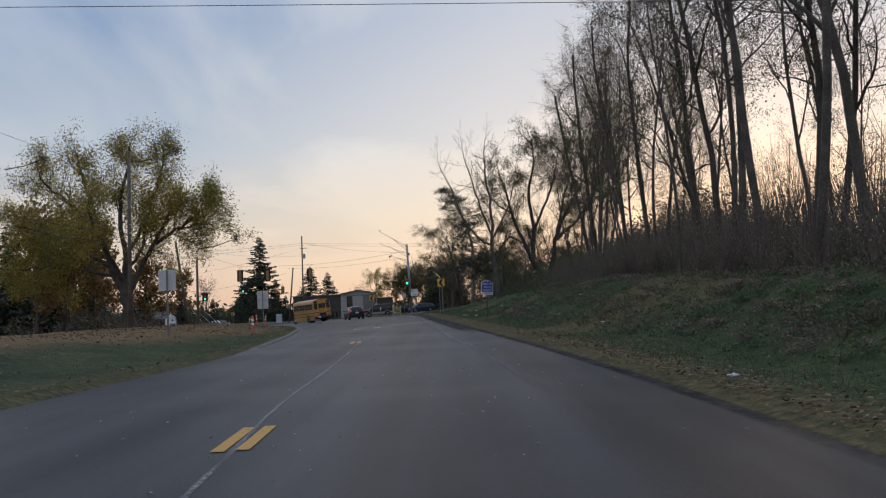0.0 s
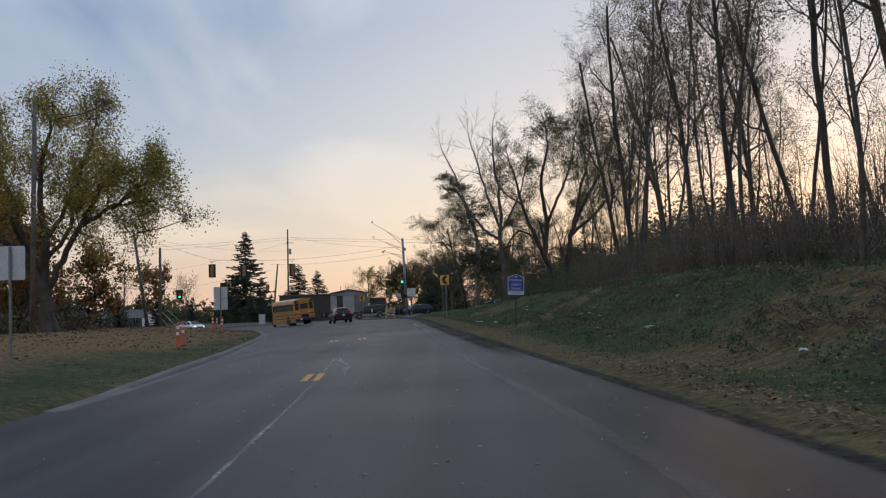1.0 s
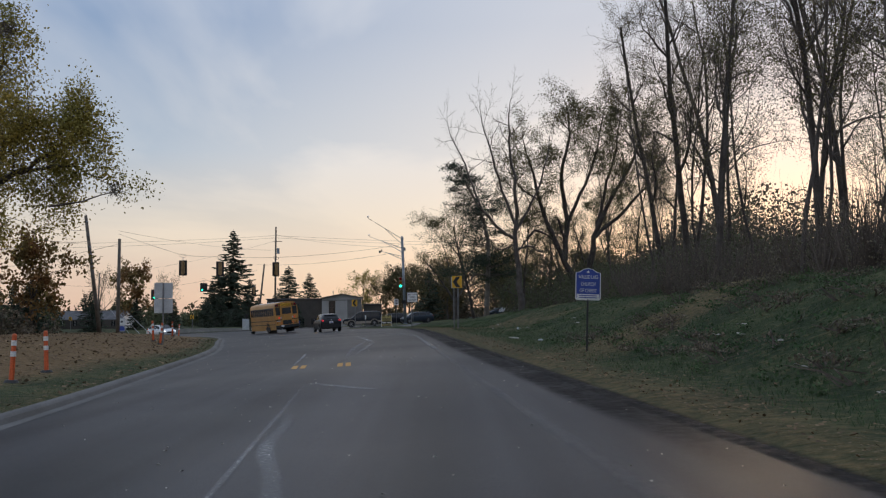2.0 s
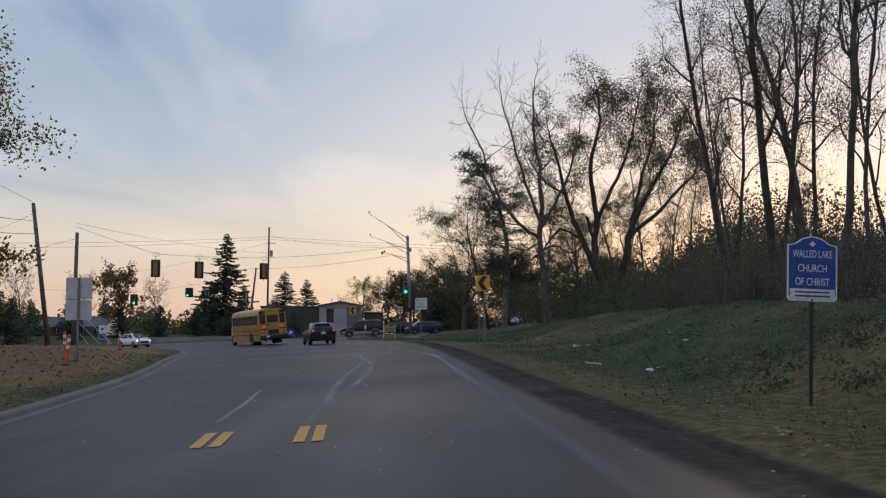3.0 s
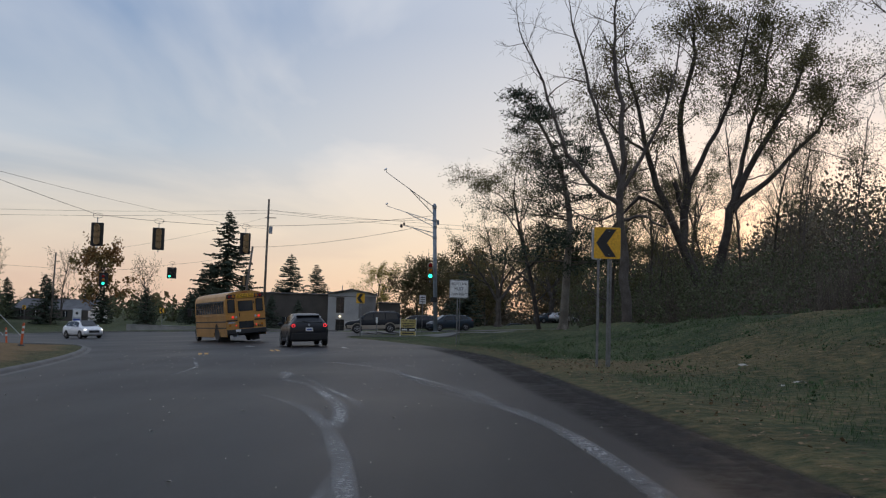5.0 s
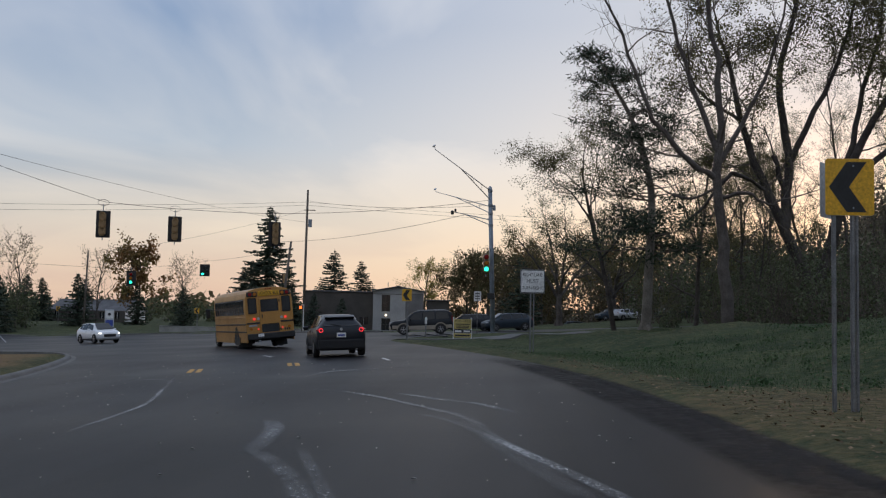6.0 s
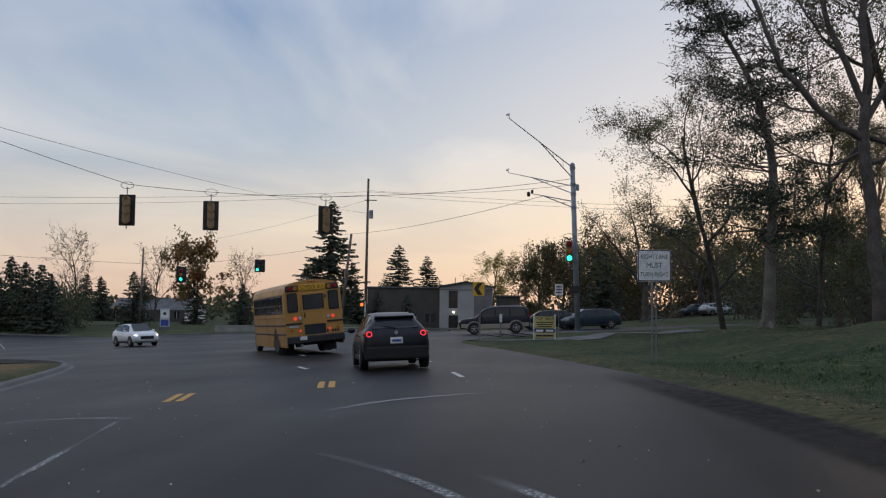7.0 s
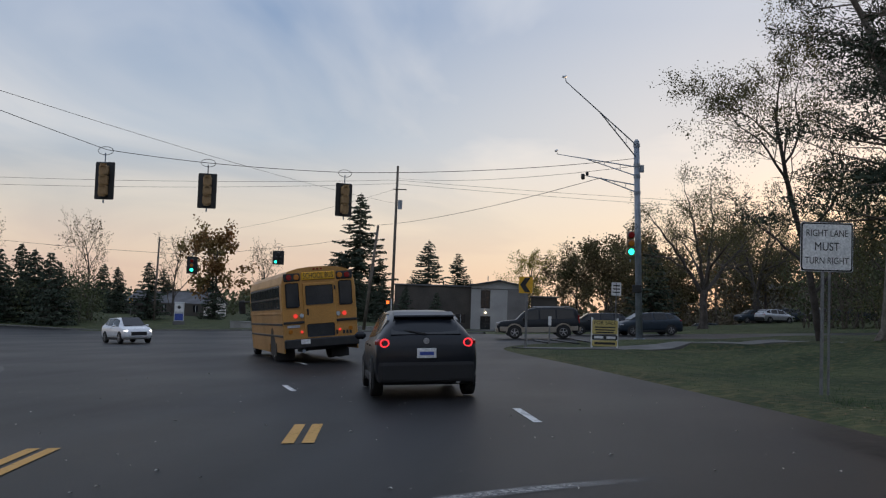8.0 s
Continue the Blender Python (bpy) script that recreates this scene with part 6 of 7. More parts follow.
def wheel(root, s, y, R, w=0.22, spokes=5, side=1):
    """A wheel: a rounded tyre with its rim and spokes as parts of it."""
    prof = [(R * 0.62, w * 0.46), (R * 0.86, w * 0.5), (R * 0.97, w * 0.42), (R, w * 0.2), (R, -w * 0.2), (R * 0.97, -w * 0.42), (R * 0.86, -w * 0.5), (R * 0.62, -w * 0.46)]
    n = 22
    bm = loft([[(s + r * math.cos(6.2832 * k / n), y + o, R + r * math.sin(6.2832 * k / n)) for k in range(n)] for r, o in prof], False)
    ty = part("tyre", bm, TYRE, root, smooth=True)
    yo = y + side * w * 0.40
    bm = rod((s, yo - side * 0.05, R), (s, yo, R), R * 0.63, R * 0.60, 20)
    part("rim", bm, TRIM, ty)
    bm = rod((s, yo, R), (s, yo + side * 0.02, R), R * 0.13, R * 0.11, 12)
    for k in range(spokes):
        a = 6.2832 * k / spokes + 0.3
        m = Matrix.Translation((s, yo + side * 0.005, R)) @ Matrix.Rotation(-a, 4, "Y") @ Matrix.Translation((R * 0.34, 0, 0))
        own = bmesh.new()
        bmesh.ops.create_cube(own, size=1, matrix=m @ Matrix.Diagonal((R * 0.52, 0.02, R * 0.14, 1)))
        join(bm, own)
    n2 = 20
    own = loft([[(s + r * math.cos(6.2832 * k / n2), yo + side * o, R + r * math.sin(6.2832 * k / n2)) for k in range(n2)] for r, o in ((R * 0.64, -0.02), (R * 0.63, 0.012), (R * 0.56, 0.012))], False)
    join(bm, own)
    part("spokes", bm, ALLOY, ty, "bright alloy spokes")


def car(label, paint, stations, windows, wheels, R, extra=None, lower=None, name="car"):
    """A car along +x. stations: (s, z_low, z_belt, z_top, half width, half roof width) from rear to front."""
    root = new(name)

    def ring(s, zl, zb, zt, w, wt):
        half = [(w * 0.80, zl), (w * 0.95, zl + 0.07), (w * 0.995, zl + (zb - zl) * 0.35), (w, zl + (zb - zl) * 0.62), (w * 0.975, zb - 0.03), (w * 0.94, zb),
                (wt + (w * 0.94 - wt) * 0.5, zb + (zt - zb) * 0.5), (wt, zt - 0.06 * min(1, (zt - zb) * 3)), (wt * 0.86, zt - 0.012), (wt * 0.45, zt + 0.004)]
        return [(s, y, z) for y, z in half] + [(s, -y, z) for y, z in half[::-1]]

    fine = []
    st = np.array(stations, float)
    for a, b in zip(st, st[1:]):
        fine.append(a)
        fine.append(a * 0.5 + b * 0.5)
    fine.append(st[-1])
    bm = loft([ring(*q) for q in fine])
    bmesh.ops.bevel(bm, geom=[e for e in bm.edges if len(e.link_faces) == 2 and e.calc_face_angle(0) > 0.9], offset=0.03, segments=2, affect="EDGES")
    body = part("body", bm, paint, root, smooth=True)

    def side(s, z):
        q = [np.interp(s, st[:, 0], st[:, k]) for k in range(6)]
        zb, zt, w, wt = q[2], q[3], q[4] * 0.94, q[5]
        t = (z - zb) / max(zt - zb, 0.05)
        return (w + (wt - w) * t) if t > 0 else q[4]

    for nm, pts in windows:
        for sg in (1, -1):
            own = bmesh.new()
            c = np.mean(pts, 0)
            outer = [own.verts.new((s, sg * (side(s, z) + 0.012), z)) for s, z in pts]
            own.faces.new(outer)
            r = bmesh.ops.extrude_face_region(own, geom=own.faces[:])
            bmesh.ops.translate(own, verts=[v for v in r["geom"] if isinstance(v, bmesh.types.BMVert)], vec=(0, -sg * 0.05, 0))
            part(nm, own, CAR_GLASS, root, "tinted glass")
    for s in wheels:
        for sg in (1, -1):
            y = float(np.interp(s, st[:, 0], st[:, 4]))
            n = 16
            arch = [(R * 1.16 * math.cos(math.pi * k / n), R * 1.16 * math.sin(math.pi * k / n)) for k in range(n + 1)]
            arch = [(R * 1.16, -R * 0.5), *arch, (-R * 1.16, -R * 0.5)]
            part("wheel_arch", plate(arch, 0.03, Matrix.Translation((s, sg * (y - 0.004), R))), TRIM, root, "black wheel arch")
            wheel(root, s, sg * (y - 0.075), R, 0.23, 5, sg)
    return root, side


def glass_quad(root, name, a, b, c, d, material=CAR_GLASS, thick=0.03):
    own = bmesh.new()
    own.faces.new([own.verts.new(p) for p in (a, b, c, d)])
    own.faces.ensure_lookup_table()
    own.normal_update()
    n = own.faces[0].normal.copy()
    r = bmesh.ops.extrude_face_region(own, geom=own.faces[:])
    bmesh.ops.translate(own, verts=[v for v in r["geom"] if isinstance(v, bmesh.types.BMVert)], vec=-n * thick)
    return part(name, own, material, root)


def crossover(name, label, paint, place, tail, head, brake=None, roof=None, bike=False):
    """A compact crossover, its rear at -x."""
    st = [(-2.22, 0.34, 0.86, 0.92, 0.80, 0.66), (-2.17, 0.27, 0.98, 1.06, 0.875, 0.68), (-2.05, 0.24, 1.03, 1.20, 0.91, 0.66), (-1.85, 0.25, 1.05, 1.38, 0.905, 0.60), (-1.5, 0.24, 1.05, 1.50, 0.915, 0.58), (-0.9, 0.24, 1.03, 1.56, 0.92, 0.58),
          (0.0, 0.24, 1.00, 1.57, 0.92, 0.59), (0.55, 0.24, 0.98, 1.53, 0.92, 0.62), (0.95, 0.24, 0.97, 1.34, 0.92, 0.62), (1.35, 0.24, 0.96, 1.06, 0.915, 0.70), (1.85, 0.25, 0.90, 0.98, 0.90, 0.72),
          (2.12, 0.30, 0.78, 0.86, 0.84, 0.66), (2.22, 0.40, 0.66, 0.72, 0.74, 0.58)]
    win = [("side_window", [(-0.15, 1.06), (0.95, 1.03), (0.62, 1.42), (-0.10, 1.53)]), ("side_window", [(-1.15, 1.09), (-0.25, 1.06), (-0.2, 1.53), (-1.05, 1.50)]), ("quarter_window", [(-1.72, 1.16), (-1.25, 1.10), (-1.15, 1.48), (-1.62, 1.38)])]
    root, side = car(label, paint, st, win, (-1.36, 1.34), 0.345, name=name)
    glass_quad(root, "rear_window", (-2.13, 0.62, 1.13), (-2.13, -0.62, 1.13), (-1.70, -0.53, 1.455), (-1.70, 0.53, 1.455))
    glass_quad(root, "windscreen", (1.40, 0.66, 1.11), (0.62, 0.54, 1.575), (0.62, -0.54, 1.575), (1.40, -0.66, 1.11))
    # rear details
    part("spoiler", box((-1.72, 0, 1.475), (0.34, 1.10, 0.045), 0.02, Matrix.Rotation(radians(-12), 4, "Y")), roof or paint, root, "roof spoiler")
    part("rear_bumper", box((-2.12, 0, 0.47), (0.24, 1.72, 0.42), 0.09, None, None, 3), TRIM, root, "black plastic bumper")
    part("skid_plate", box((-2.20, 0, 0.33), (0.08, 0.8, 0.035), 0.012), TRIM, root)
    pl = part("number_plate", box((-2.235, 0, 0.80), (0.02, 0.34, 0.17), 0.006), WHITE_PAINT, root, "white plate with plain bars")
    part("plate_bar", box((-2.248, 0, 0.795), (0.006, 0.25, 0.06)), BLUE_SHEET, pl)
    part("hatch_crease", box((-2.205, 0, 0.90), (0.02, 1.20, 0.02), 0.006), paint, root)
    part("wiper", rod((-2.15, 0.0, 1.14), (-2.05, 0.38, 1.20), 0.012, 0.008, 6), TRIM, root)
    part("badge", rod((-2.19, 0, 1.01), (-2.215, 0, 1.01), 0.055, 0.05, 14), ALLOY, root, "round bright badge")
    for sg in (1, -1):
        part("tail_lamp_housing", box((-2.06, sg * 0.74, 0.98), (0.22, 0.30, 0.15), 0.05, Matrix.Rotation(sg * radians(18), 4, "Z")), RED_LENS, root, "red tail lamp lens")
        n = 14
        tor = loft([[(-2.205 + 0.012 * math.sin(q), sg * 0.735 + (0.072 + 0.014 * math.cos(q)) * math.cos(6.2832 * k / n), 0.98 + (0.068 + 0.014 * math.cos(q)) * math.sin(6.2832 * k / n)) for k in range(n)]
                    for q in (0, 1.571, 3.1416, 4.712, 6.2832)], False)
        part("tail_lamp_ring", tor, tail or RED_LENS, root, "glowing red ring lamp")
        part("mirror", box((0.72, sg * 1.03, 1.07), (0.14, 0.22, 0.15), 0.05), paint, root)
        part("headlamp", box((2.02, sg * 0.66, 0.76), (0.28, 0.36, 0.11), 0.04, Matrix.Rotation(-sg * radians(28), 4, "Z")), head or ALLOY, root)
        part("sill", box((0.0, sg * 0.90, 0.30), (1.9, 0.06, 0.14), 0.02), TRIM, root, "black sill cladding")
        for s in (0.35, -0.6):
            part("door_handle", box((s - 0.3, sg * (0.925), 0.92), (0.18, 0.03, 0.035), 0.01), paint, root)
    part("grille", box((2.20, 0, 0.60), (0.06, 1.0, 0.26), 0.03), TRIM, root)
    part("exhaust", rod((-2.22, -0.55, 0.30), (-2.1, -0.55, 0.30), 0.04, 0.04, 10), ALLOY, root)
    root.matrix_basis = place
    return tagged(root, label, "car")


lead = crossover("crossover_car", "dark grey crossover with lit round tail lamps on asphalt", PAINT_DARK, heading(-10.8, 122.2, 106), TAIL_LIT, None)


def pale_suv():
    root = crossover("suv", "white crossover with lit headlamps facing the junction", PAINT_WHITE, heading(-36.0, 161.0, -45), None, HEAD_LIT)
    for sg in (1, -1):
        part("running_lamp", box((2.13, sg * 0.76, 0.62), (0.06, 0.05, 0.34), 0.015), HEAD_LIT, root, "lit vertical lamp")
    return root


pale_suv()
blue = crossover("crossover_car", "slate blue crossover waiting on the side street", PAINT_BLUE, heading(-3.8, 172.5, 198), None, None)
crossover("crossover_car", "dark car behind the large SUV on the side street", PAINT_BLACK, heading(-7.2, 175.6, 188), None, None)


def large_suv():
    st = [(-2.55, 0.50, 1.05, 1.30, 0.90, 0.72), (-2.48, 0.42, 1.12, 1.72, 0.98, 0.74), (-2.2, 0.38, 1.14, 1.90, 1.0, 0.74), (-1.0, 0.36, 1.14, 1.95, 1.0, 0.74), (0.1, 0.36, 1.13, 1.95, 1.0, 0.74), (0.6, 0.36, 1.12, 1.86, 1.0, 0.73),
          (1.05, 0.36, 1.12, 1.55, 1.0, 0.74), (1.4, 0.36, 1.12, 1.20, 0.99, 0.82), (2.2, 0.38, 1.05, 1.13, 0.98, 0.84), (2.52, 0.45, 0.98, 1.05, 0.93, 0.80), (2.62, 0.50, 0.88, 0.94, 0.88, 0.74)]
    win = [("side_window", [(0.0, 1.2), (1.1, 1.18), (0.62, 1.72), (0.0, 1.82)]), ("side_window", [(-1.05, 1.2), (-0.1, 1.2), (-0.1, 1.82), (-1.05, 1.82)]), ("side_window", [(-2.25, 1.24), (-1.15, 1.2), (-1.15, 1.82), (-2.15, 1.78)])]
    root, side = car("", PAINT_BLACK, st, win, (-1.52, 1.52), 0.40, name="suv")
    glass_quad(root, "windscreen", (1.36, 0.76, 1.2), (0.72, 0.66, 1.82), (0.72, -0.66, 1.82), (1.36, -0.76, 1.2))
    glass_quad(root, "rear_window", (-2.53, 0.7, 1.2), (-2.53, -0.7, 1.2), (-2.44, -0.64, 1.78), (-2.44, 0.64, 1.78))
    part("grille", box((2.62, 0, 0.86), (0.06, 1.2, 0.34), 0.03), ALLOY, root, "chrome grille")
    part("front_bumper", box((2.6, 0, 0.55), (0.16, 1.82, 0.3), 0.05, None, None, 2), PAINT_TAN, root, "tan bumper")
    part("rear_bumper", box((-2.56, 0, 0.58), (0.16, 1.82, 0.28), 0.05, None, None, 2), PAINT_TAN, root, "tan bumper")
    for sg in (1, -1):
        part("lower_cladding", box((0, sg * 0.99, 0.55), (2.2, 0.05, 0.34), 0.02), PAINT_TAN, root, "tan lower body band")
        part("lower_cladding", box((2.2, sg * 0.97, 0.62), (0.5, 0.05, 0.3), 0.02), PAINT_TAN, root)
        part("lower_cladding", box((-2.2, sg * 0.975, 0.62), (0.5, 0.05, 0.3), 0.02), PAINT_TAN, root)
        for s in (1.52, -1.52):
            n = 12
            arc = [(0.56 * math.cos(math.pi * k / n), 0.56 * math.sin(math.pi * k / n)) for k in range(n + 1)] + [(0.47 * math.cos(math.pi * k / n), 0.47 * math.sin(math.pi * k / n)) for k in range(n, -1, -1)]
            part("arch_trim", plate(arc, 0.03, Matrix.Translation((s, sg * 1.006, 0.40))), PAINT_TAN, root, "tan arch trim")
        part("headlamp", box((2.5, sg * 0.72, 0.90), (0.2, 0.36, 0.26), 0.04), ALLOY, root, "clear headlamp")
        part("tail_lamp", box((-2.5, sg * 0.88, 1.2), (0.1, 0.14, 0.5), 0.03), RED_LENS, root, "tall red tail lamp")
        part("mirror", box((0.95, sg * 1.12, 1.22), (0.12, 0.22, 0.22), 0.04), PAINT_BLACK, root)
        part("roof_rail", rod((-2.0, sg * 0.66, 1.99), (0.3, sg * 0.66, 1.99), 0.022, 0.022, 8), ALLOY, root)
    root.matrix_basis = heading(-10.9, 166.3, 187)
    tagged(root, "large black SUV with tan lower body on side street", "car")


large_suv()
PK = "parked car among others in the far lot"
for k, (x, y, a) in enumerate(((11.0, 224, 200), (15.5, 226, 20), (19.5, 227, 200), (24.0, 229, 15), (6.0, 232, 190))):
    c = copy_thing(blue, at(x, y, a, 0.0))
    tagged(c, PK, "car", "parked cars")
for x, y, a in ((13.0, 222, 30), (28.5, 231, 200), (32.0, 232, 20)):
    c = crossover("crossover_car", "silver parked car in the far lot", PAINT_SILVER, at(x, y, a), None, None)
    tagged(c, group="parked cars")
tagged(copy_thing(blue, at(-92, 246, 20)), "dark car parked beside the evergreen hedge", "car")


def school_bus():
    """A conventional yellow bus; its rear is at x = 0 and it points along +x."""
    root = new("school_bus")
    W, H, L = 1.22, 3.12, 8.9

    def section(s, k=1.0):
        pts = [(W * k, 0.62), (W * k, 2.30), (W * k * 0.985, 2.62), (W * k * 0.93, 2.86), (W * k * 0.80, 3.0), (W * k * 0.55, 3.08), (W * k * 0.2, H)]
        return [(s, y, z) for y, z in pts] + [(s, -y, z) for y, z in pts[::-1]]

    part("body", loft([section(0.0, 0.985), section(0.05), section(L * 0.33), section(L * 0.66), section(L - 0.05), section(L, 0.985)]), BUS_YELLOW, root)
    # the white roof lies on the body's arch
    arch = [(1.06, 2.80), (0.985, 2.905), (0.80, 3.012), (0.55, 3.092), (0.2, 3.132)]
    ringr = lambda s: [(s, y, z) for y, z in arch] + [(s, -y, z) for y, z in arch[::-1]] + [(s, -y, z - 0.012) for y, z in arch] + [(s, y, z - 0.012) for y, z in arch[::-1]]
    part("roof", loft([ringr(0.35), ringr(L * 0.5), ringr(L - 0.3)]), ROOF_WHITE, root, "white roof panel")
    hood = [(L - 0.02, 0.98, 0.55, 1.75), (L + 0.5, 0.96, 0.55, 1.62), (L + 1.1, 0.92, 0.55, 1.42), (L + 1.35, 0.85, 0.6, 1.25)]
    part("hood", loft([[(s, w, zl), (s, w, zt - 0.2), (s, w * 0.8, zt), (s, -w * 0.8, zt), (s, -w, zt - 0.2), (s, -w, zl)] for s, w, zl, zt in hood]), BUS_YELLOW, root, "yellow engine hood")
    glass_quad(root, "windscreen", (L + 0.012, 1.05, 1.80), (L + 0.012, 1.0, 2.6), (L + 0.012, -1.0, 2.6), (L + 0.012, -1.05, 1.80))
    part("front_bumper", box((L + 1.42, 0, 0.55), (0.15, 2.0, 0.28), 0.03), BLACK, root)
    part("chassis", box((4.4, 0, 0.52), (8.4, 0.9, 0.22), 0.02), BLACK, root, "dark chassis frame")
    part("axle", rod((2.6, -1.0, 0.5), (2.6, 1.0, 0.5), 0.09, 0.09, 10), BLACK, root)
    for sg in (1, -1):
        # side windows, each with its frame and mid rail
        for k in range(12):
            s = 0.42 + k * 0.685
            fr = part("side_window", box((s + 0.30, sg * 1.205, 2.18), (0.62, 0.05, 0.80), 0.03), BLACK, root, "black framed window")
            part("pane", box((s + 0.30, sg * 1.232, 2.36), (0.52, 0.012, 0.32), 0.004), BUS_GLASS, fr)
            part("pane", box((s + 0.30, sg * 1.230, 1.98), (0.52, 0.012, 0.32), 0.004), BUS_GLASS, fr)
        for z, h in ((1.66, 0.07), (1.30, 0.07), (0.92, 0.07)):
            part("rub_rail", box((L / 2, sg * 1.228, z), (L - 0.1, 0.03, h), 0.008), BLACK if z < 1.6 else BUS_YELLOW, root, "raised black rub rail" if z < 1.6 else "")
        part("skirt", box((1.05, sg * 1.19, 0.50), (2.0, 0.05, 0.26), 0.01), BUS_YELLOW, root)
        part("skirt", box((6.2, sg * 1.19, 0.48), (5.2, 0.05, 0.30), 0.01), BUS_YELLOW, root)
        for s in (2.6,):
            n = 14
            arc = [(0.64 * math.cos(math.pi * k / n), 0.64 * math.sin(math.pi * k / n)) for k in range(n + 1)]
            part("wheel_arch", plate([(0.64, -0.3), *arc, (-0.64, -0.3)], 0.04, Matrix.Translation((s, sg * 1.20, 0.55))), BLACK, root)
        wheel(root, 2.6, sg * 1.09, 0.50, 0.26, 6, sg)
        wheel(root, 2.6, sg * 0.78, 0.50, 0.26, 6, sg)
        wheel(root, L + 0.45, sg * 0.98, 0.50, 0.26, 6, sg)
        part("mirror", box((L + 0.5, sg * 1.5, 2.0), (0.12, 0.26, 0.55), 0.04), BLACK, root, "black side mirror")
        part("mirror_arm", rod((L - 0.05, sg * 1.1, 2.2), (L + 0.5, sg * 1.45, 2.2), 0.025, 0.025, 6), BLACK, root)
        part("mud_flap", box((1.75, sg * 0.93, 0.38), (0.03, 0.62, 0.62), 0.008), BLACK, root, "black rubber mud flap")
        # rear lamps
        part("corner_window", box((-0.012, sg * 0.87, 2.22), (0.04, 0.44, 0.80), 0.04), BUS_GLASS, root, "dark rear corner window")
        part("lamp_panel", box((-0.012, sg * 0.86, 2.80), (0.05, 0.54, 0.26), 0.03), BLACK, root, "black surround of the flashers")
        part("flasher", rod((-0.03, sg * 0.95, 2.80), (-0.06, sg * 0.95, 2.80), 0.095, 0.08, 16), RED_LENS, root, "red flasher")
        part("flasher", rod((-0.03, sg * 0.71, 2.80), (-0.06, sg * 0.71, 2.80), 0.095, 0.08, 16), AMBER_LENS, root, "amber flasher")
        part("brake_lamp", rod((-0.01, sg * 0.80, 1.55), (-0.04, sg * 0.80, 1.55), 0.075, 0.065, 16), BUS_LAMP, root, "lit red brake lamp")
        part("reverse_lamp", rod((-0.01, sg * 0.60, 1.55), (-0.035, sg * 0.60, 1.55), 0.075, 0.065, 16), SIGN_BACK, root, "pale reverse lamp")
        part("small_lamp", rod((-0.01, sg * 0.62, 1.03), (-0.04, sg * 0.62, 1.03), 0.045, 0.04, 14), BUS_LAMP, root, "lit small red lamp")
        part("reflector", rod((-0.01, sg * 0.98, 1.05), (-0.03, sg * 0.98, 1.05), 0.07, 0.065, 14), AMBER_LENS, root, "amber reflector ring")
        part("corner_band", box((-0.012, sg * 0.86, 1.34), (0.05, 0.68, 0.08), 0.01), BLACK, root, "black rub band")
    bar = part("writing_bar", box((-0.02, 0.88, 1.22), (0.012, 0.4, 0.08)), SIGN_BACK, root)
    for y in (-0.75, -0.86, -0.97):
        part("writing_bar", box((-0.02, y, 0.94), (0.012, 0.07, 0.11)), BLACK, root)
    # emergency door
    door = part("emergency_door", box((-0.02, 0, 1.66), (0.05, 1.06, 1.86), 0.02), BUS_YELLOW, root, "yellow rear emergency door")
    part("upper_pane", box((-0.05, 0, 2.20), (0.02, 0.90, 0.62), 0.03), BUS_GLASS, door, "dark glass")
    part("lower_pane", box((-0.05, 0, 1.06), (0.02, 0.90, 0.42), 0.03), BUS_GLASS, door, "dark glass")
    part("handle", box((-0.07, 0.40, 1.66), (0.04, 0.05, 0.2), 0.012), BLACK, door)
    for z in (2.4, 0.95):
        part("hinge", box((-0.05, -0.52, z), (0.03, 0.06, 0.14), 0.008), BLACK, door)
    part("name_board", box((-0.03, 0, 2.82), (0.03, 1.08, 0.25), 0.015), YELLOW_SHEET, root, "yellow board")
    words("SCHOOL BUS", 0.26, Matrix.Translation((-0.05, 0, 2.82)) @ Matrix.Rotation(radians(-90), 4, "Z"), BLACK, root, "lettering", 0.98)
    part("rear_bumper", box((-0.10, 0, 0.66), (0.2, 2.42, 0.30), 0.04, None, None, 2), BLACK, root, "black steel bumper")
    part("exhaust", rod((-0.1, 0.6, 0.42), (0.9, 0.6, 0.42), 0.06, 0.06, 10), GALV, root)
    part("number_plate", box((-0.215, 0.55, 0.72), (0.012, 0.3, 0.15), 0.004), WHITE_PAINT, root, "white plate")
    for y in (-0.12, 0, 0.12):
        part("clearance_lamp", box((-0.0, y, 3.04), (0.06, 0.07, 0.05), 0.015), RED_LENS, root)
    root.matrix_basis = heading(-16.0, 134.2, 116) @ pose(0, 0, 0, -3.5, 0, 0)
    tagged(root, "yellow school bus with lit brake lamps on asphalt", "bus")


school_bus()


# ---- buildings and other far things ----
WALL_PALE = surface("pale_painted_block", (0.30, 0.295, 0.288), (0.38, 0.37, 0.36), rough=0.85, scale=0.4, fine=14, bump=0.2)
WALL_DARK = surface("brown_siding", (0.055, 0.048, 0.042), (0.08, 0.07, 0.06), rough=0.85, scale=0.4, fine=14, bump=0.2)
ROOF = surface("roof_shingle", (0.085, 0.085, 0.09), (0.13, 0.13, 0.135), rough=0.9, scale=0.6, fine=12, bump=0.4)
# greyer wall colour for the half of the hall's front that gets less light
WALL_SHADED = surface("shaded_wall_paint", (0.13, 0.125, 0.12), (0.18, 0.17, 0.165), rough=0.85, scale=0.5, fine=14, bump=0.2)
WARM_LAMP = lit("door_lamp", (1.0, 0.85, 0.6), 4.0)
WINDOW = surface("window_glass", (0.014, 0.016, 0.019), (0.022, 0.024, 0.028), rough=0.1, bump=0, spec=0.6)


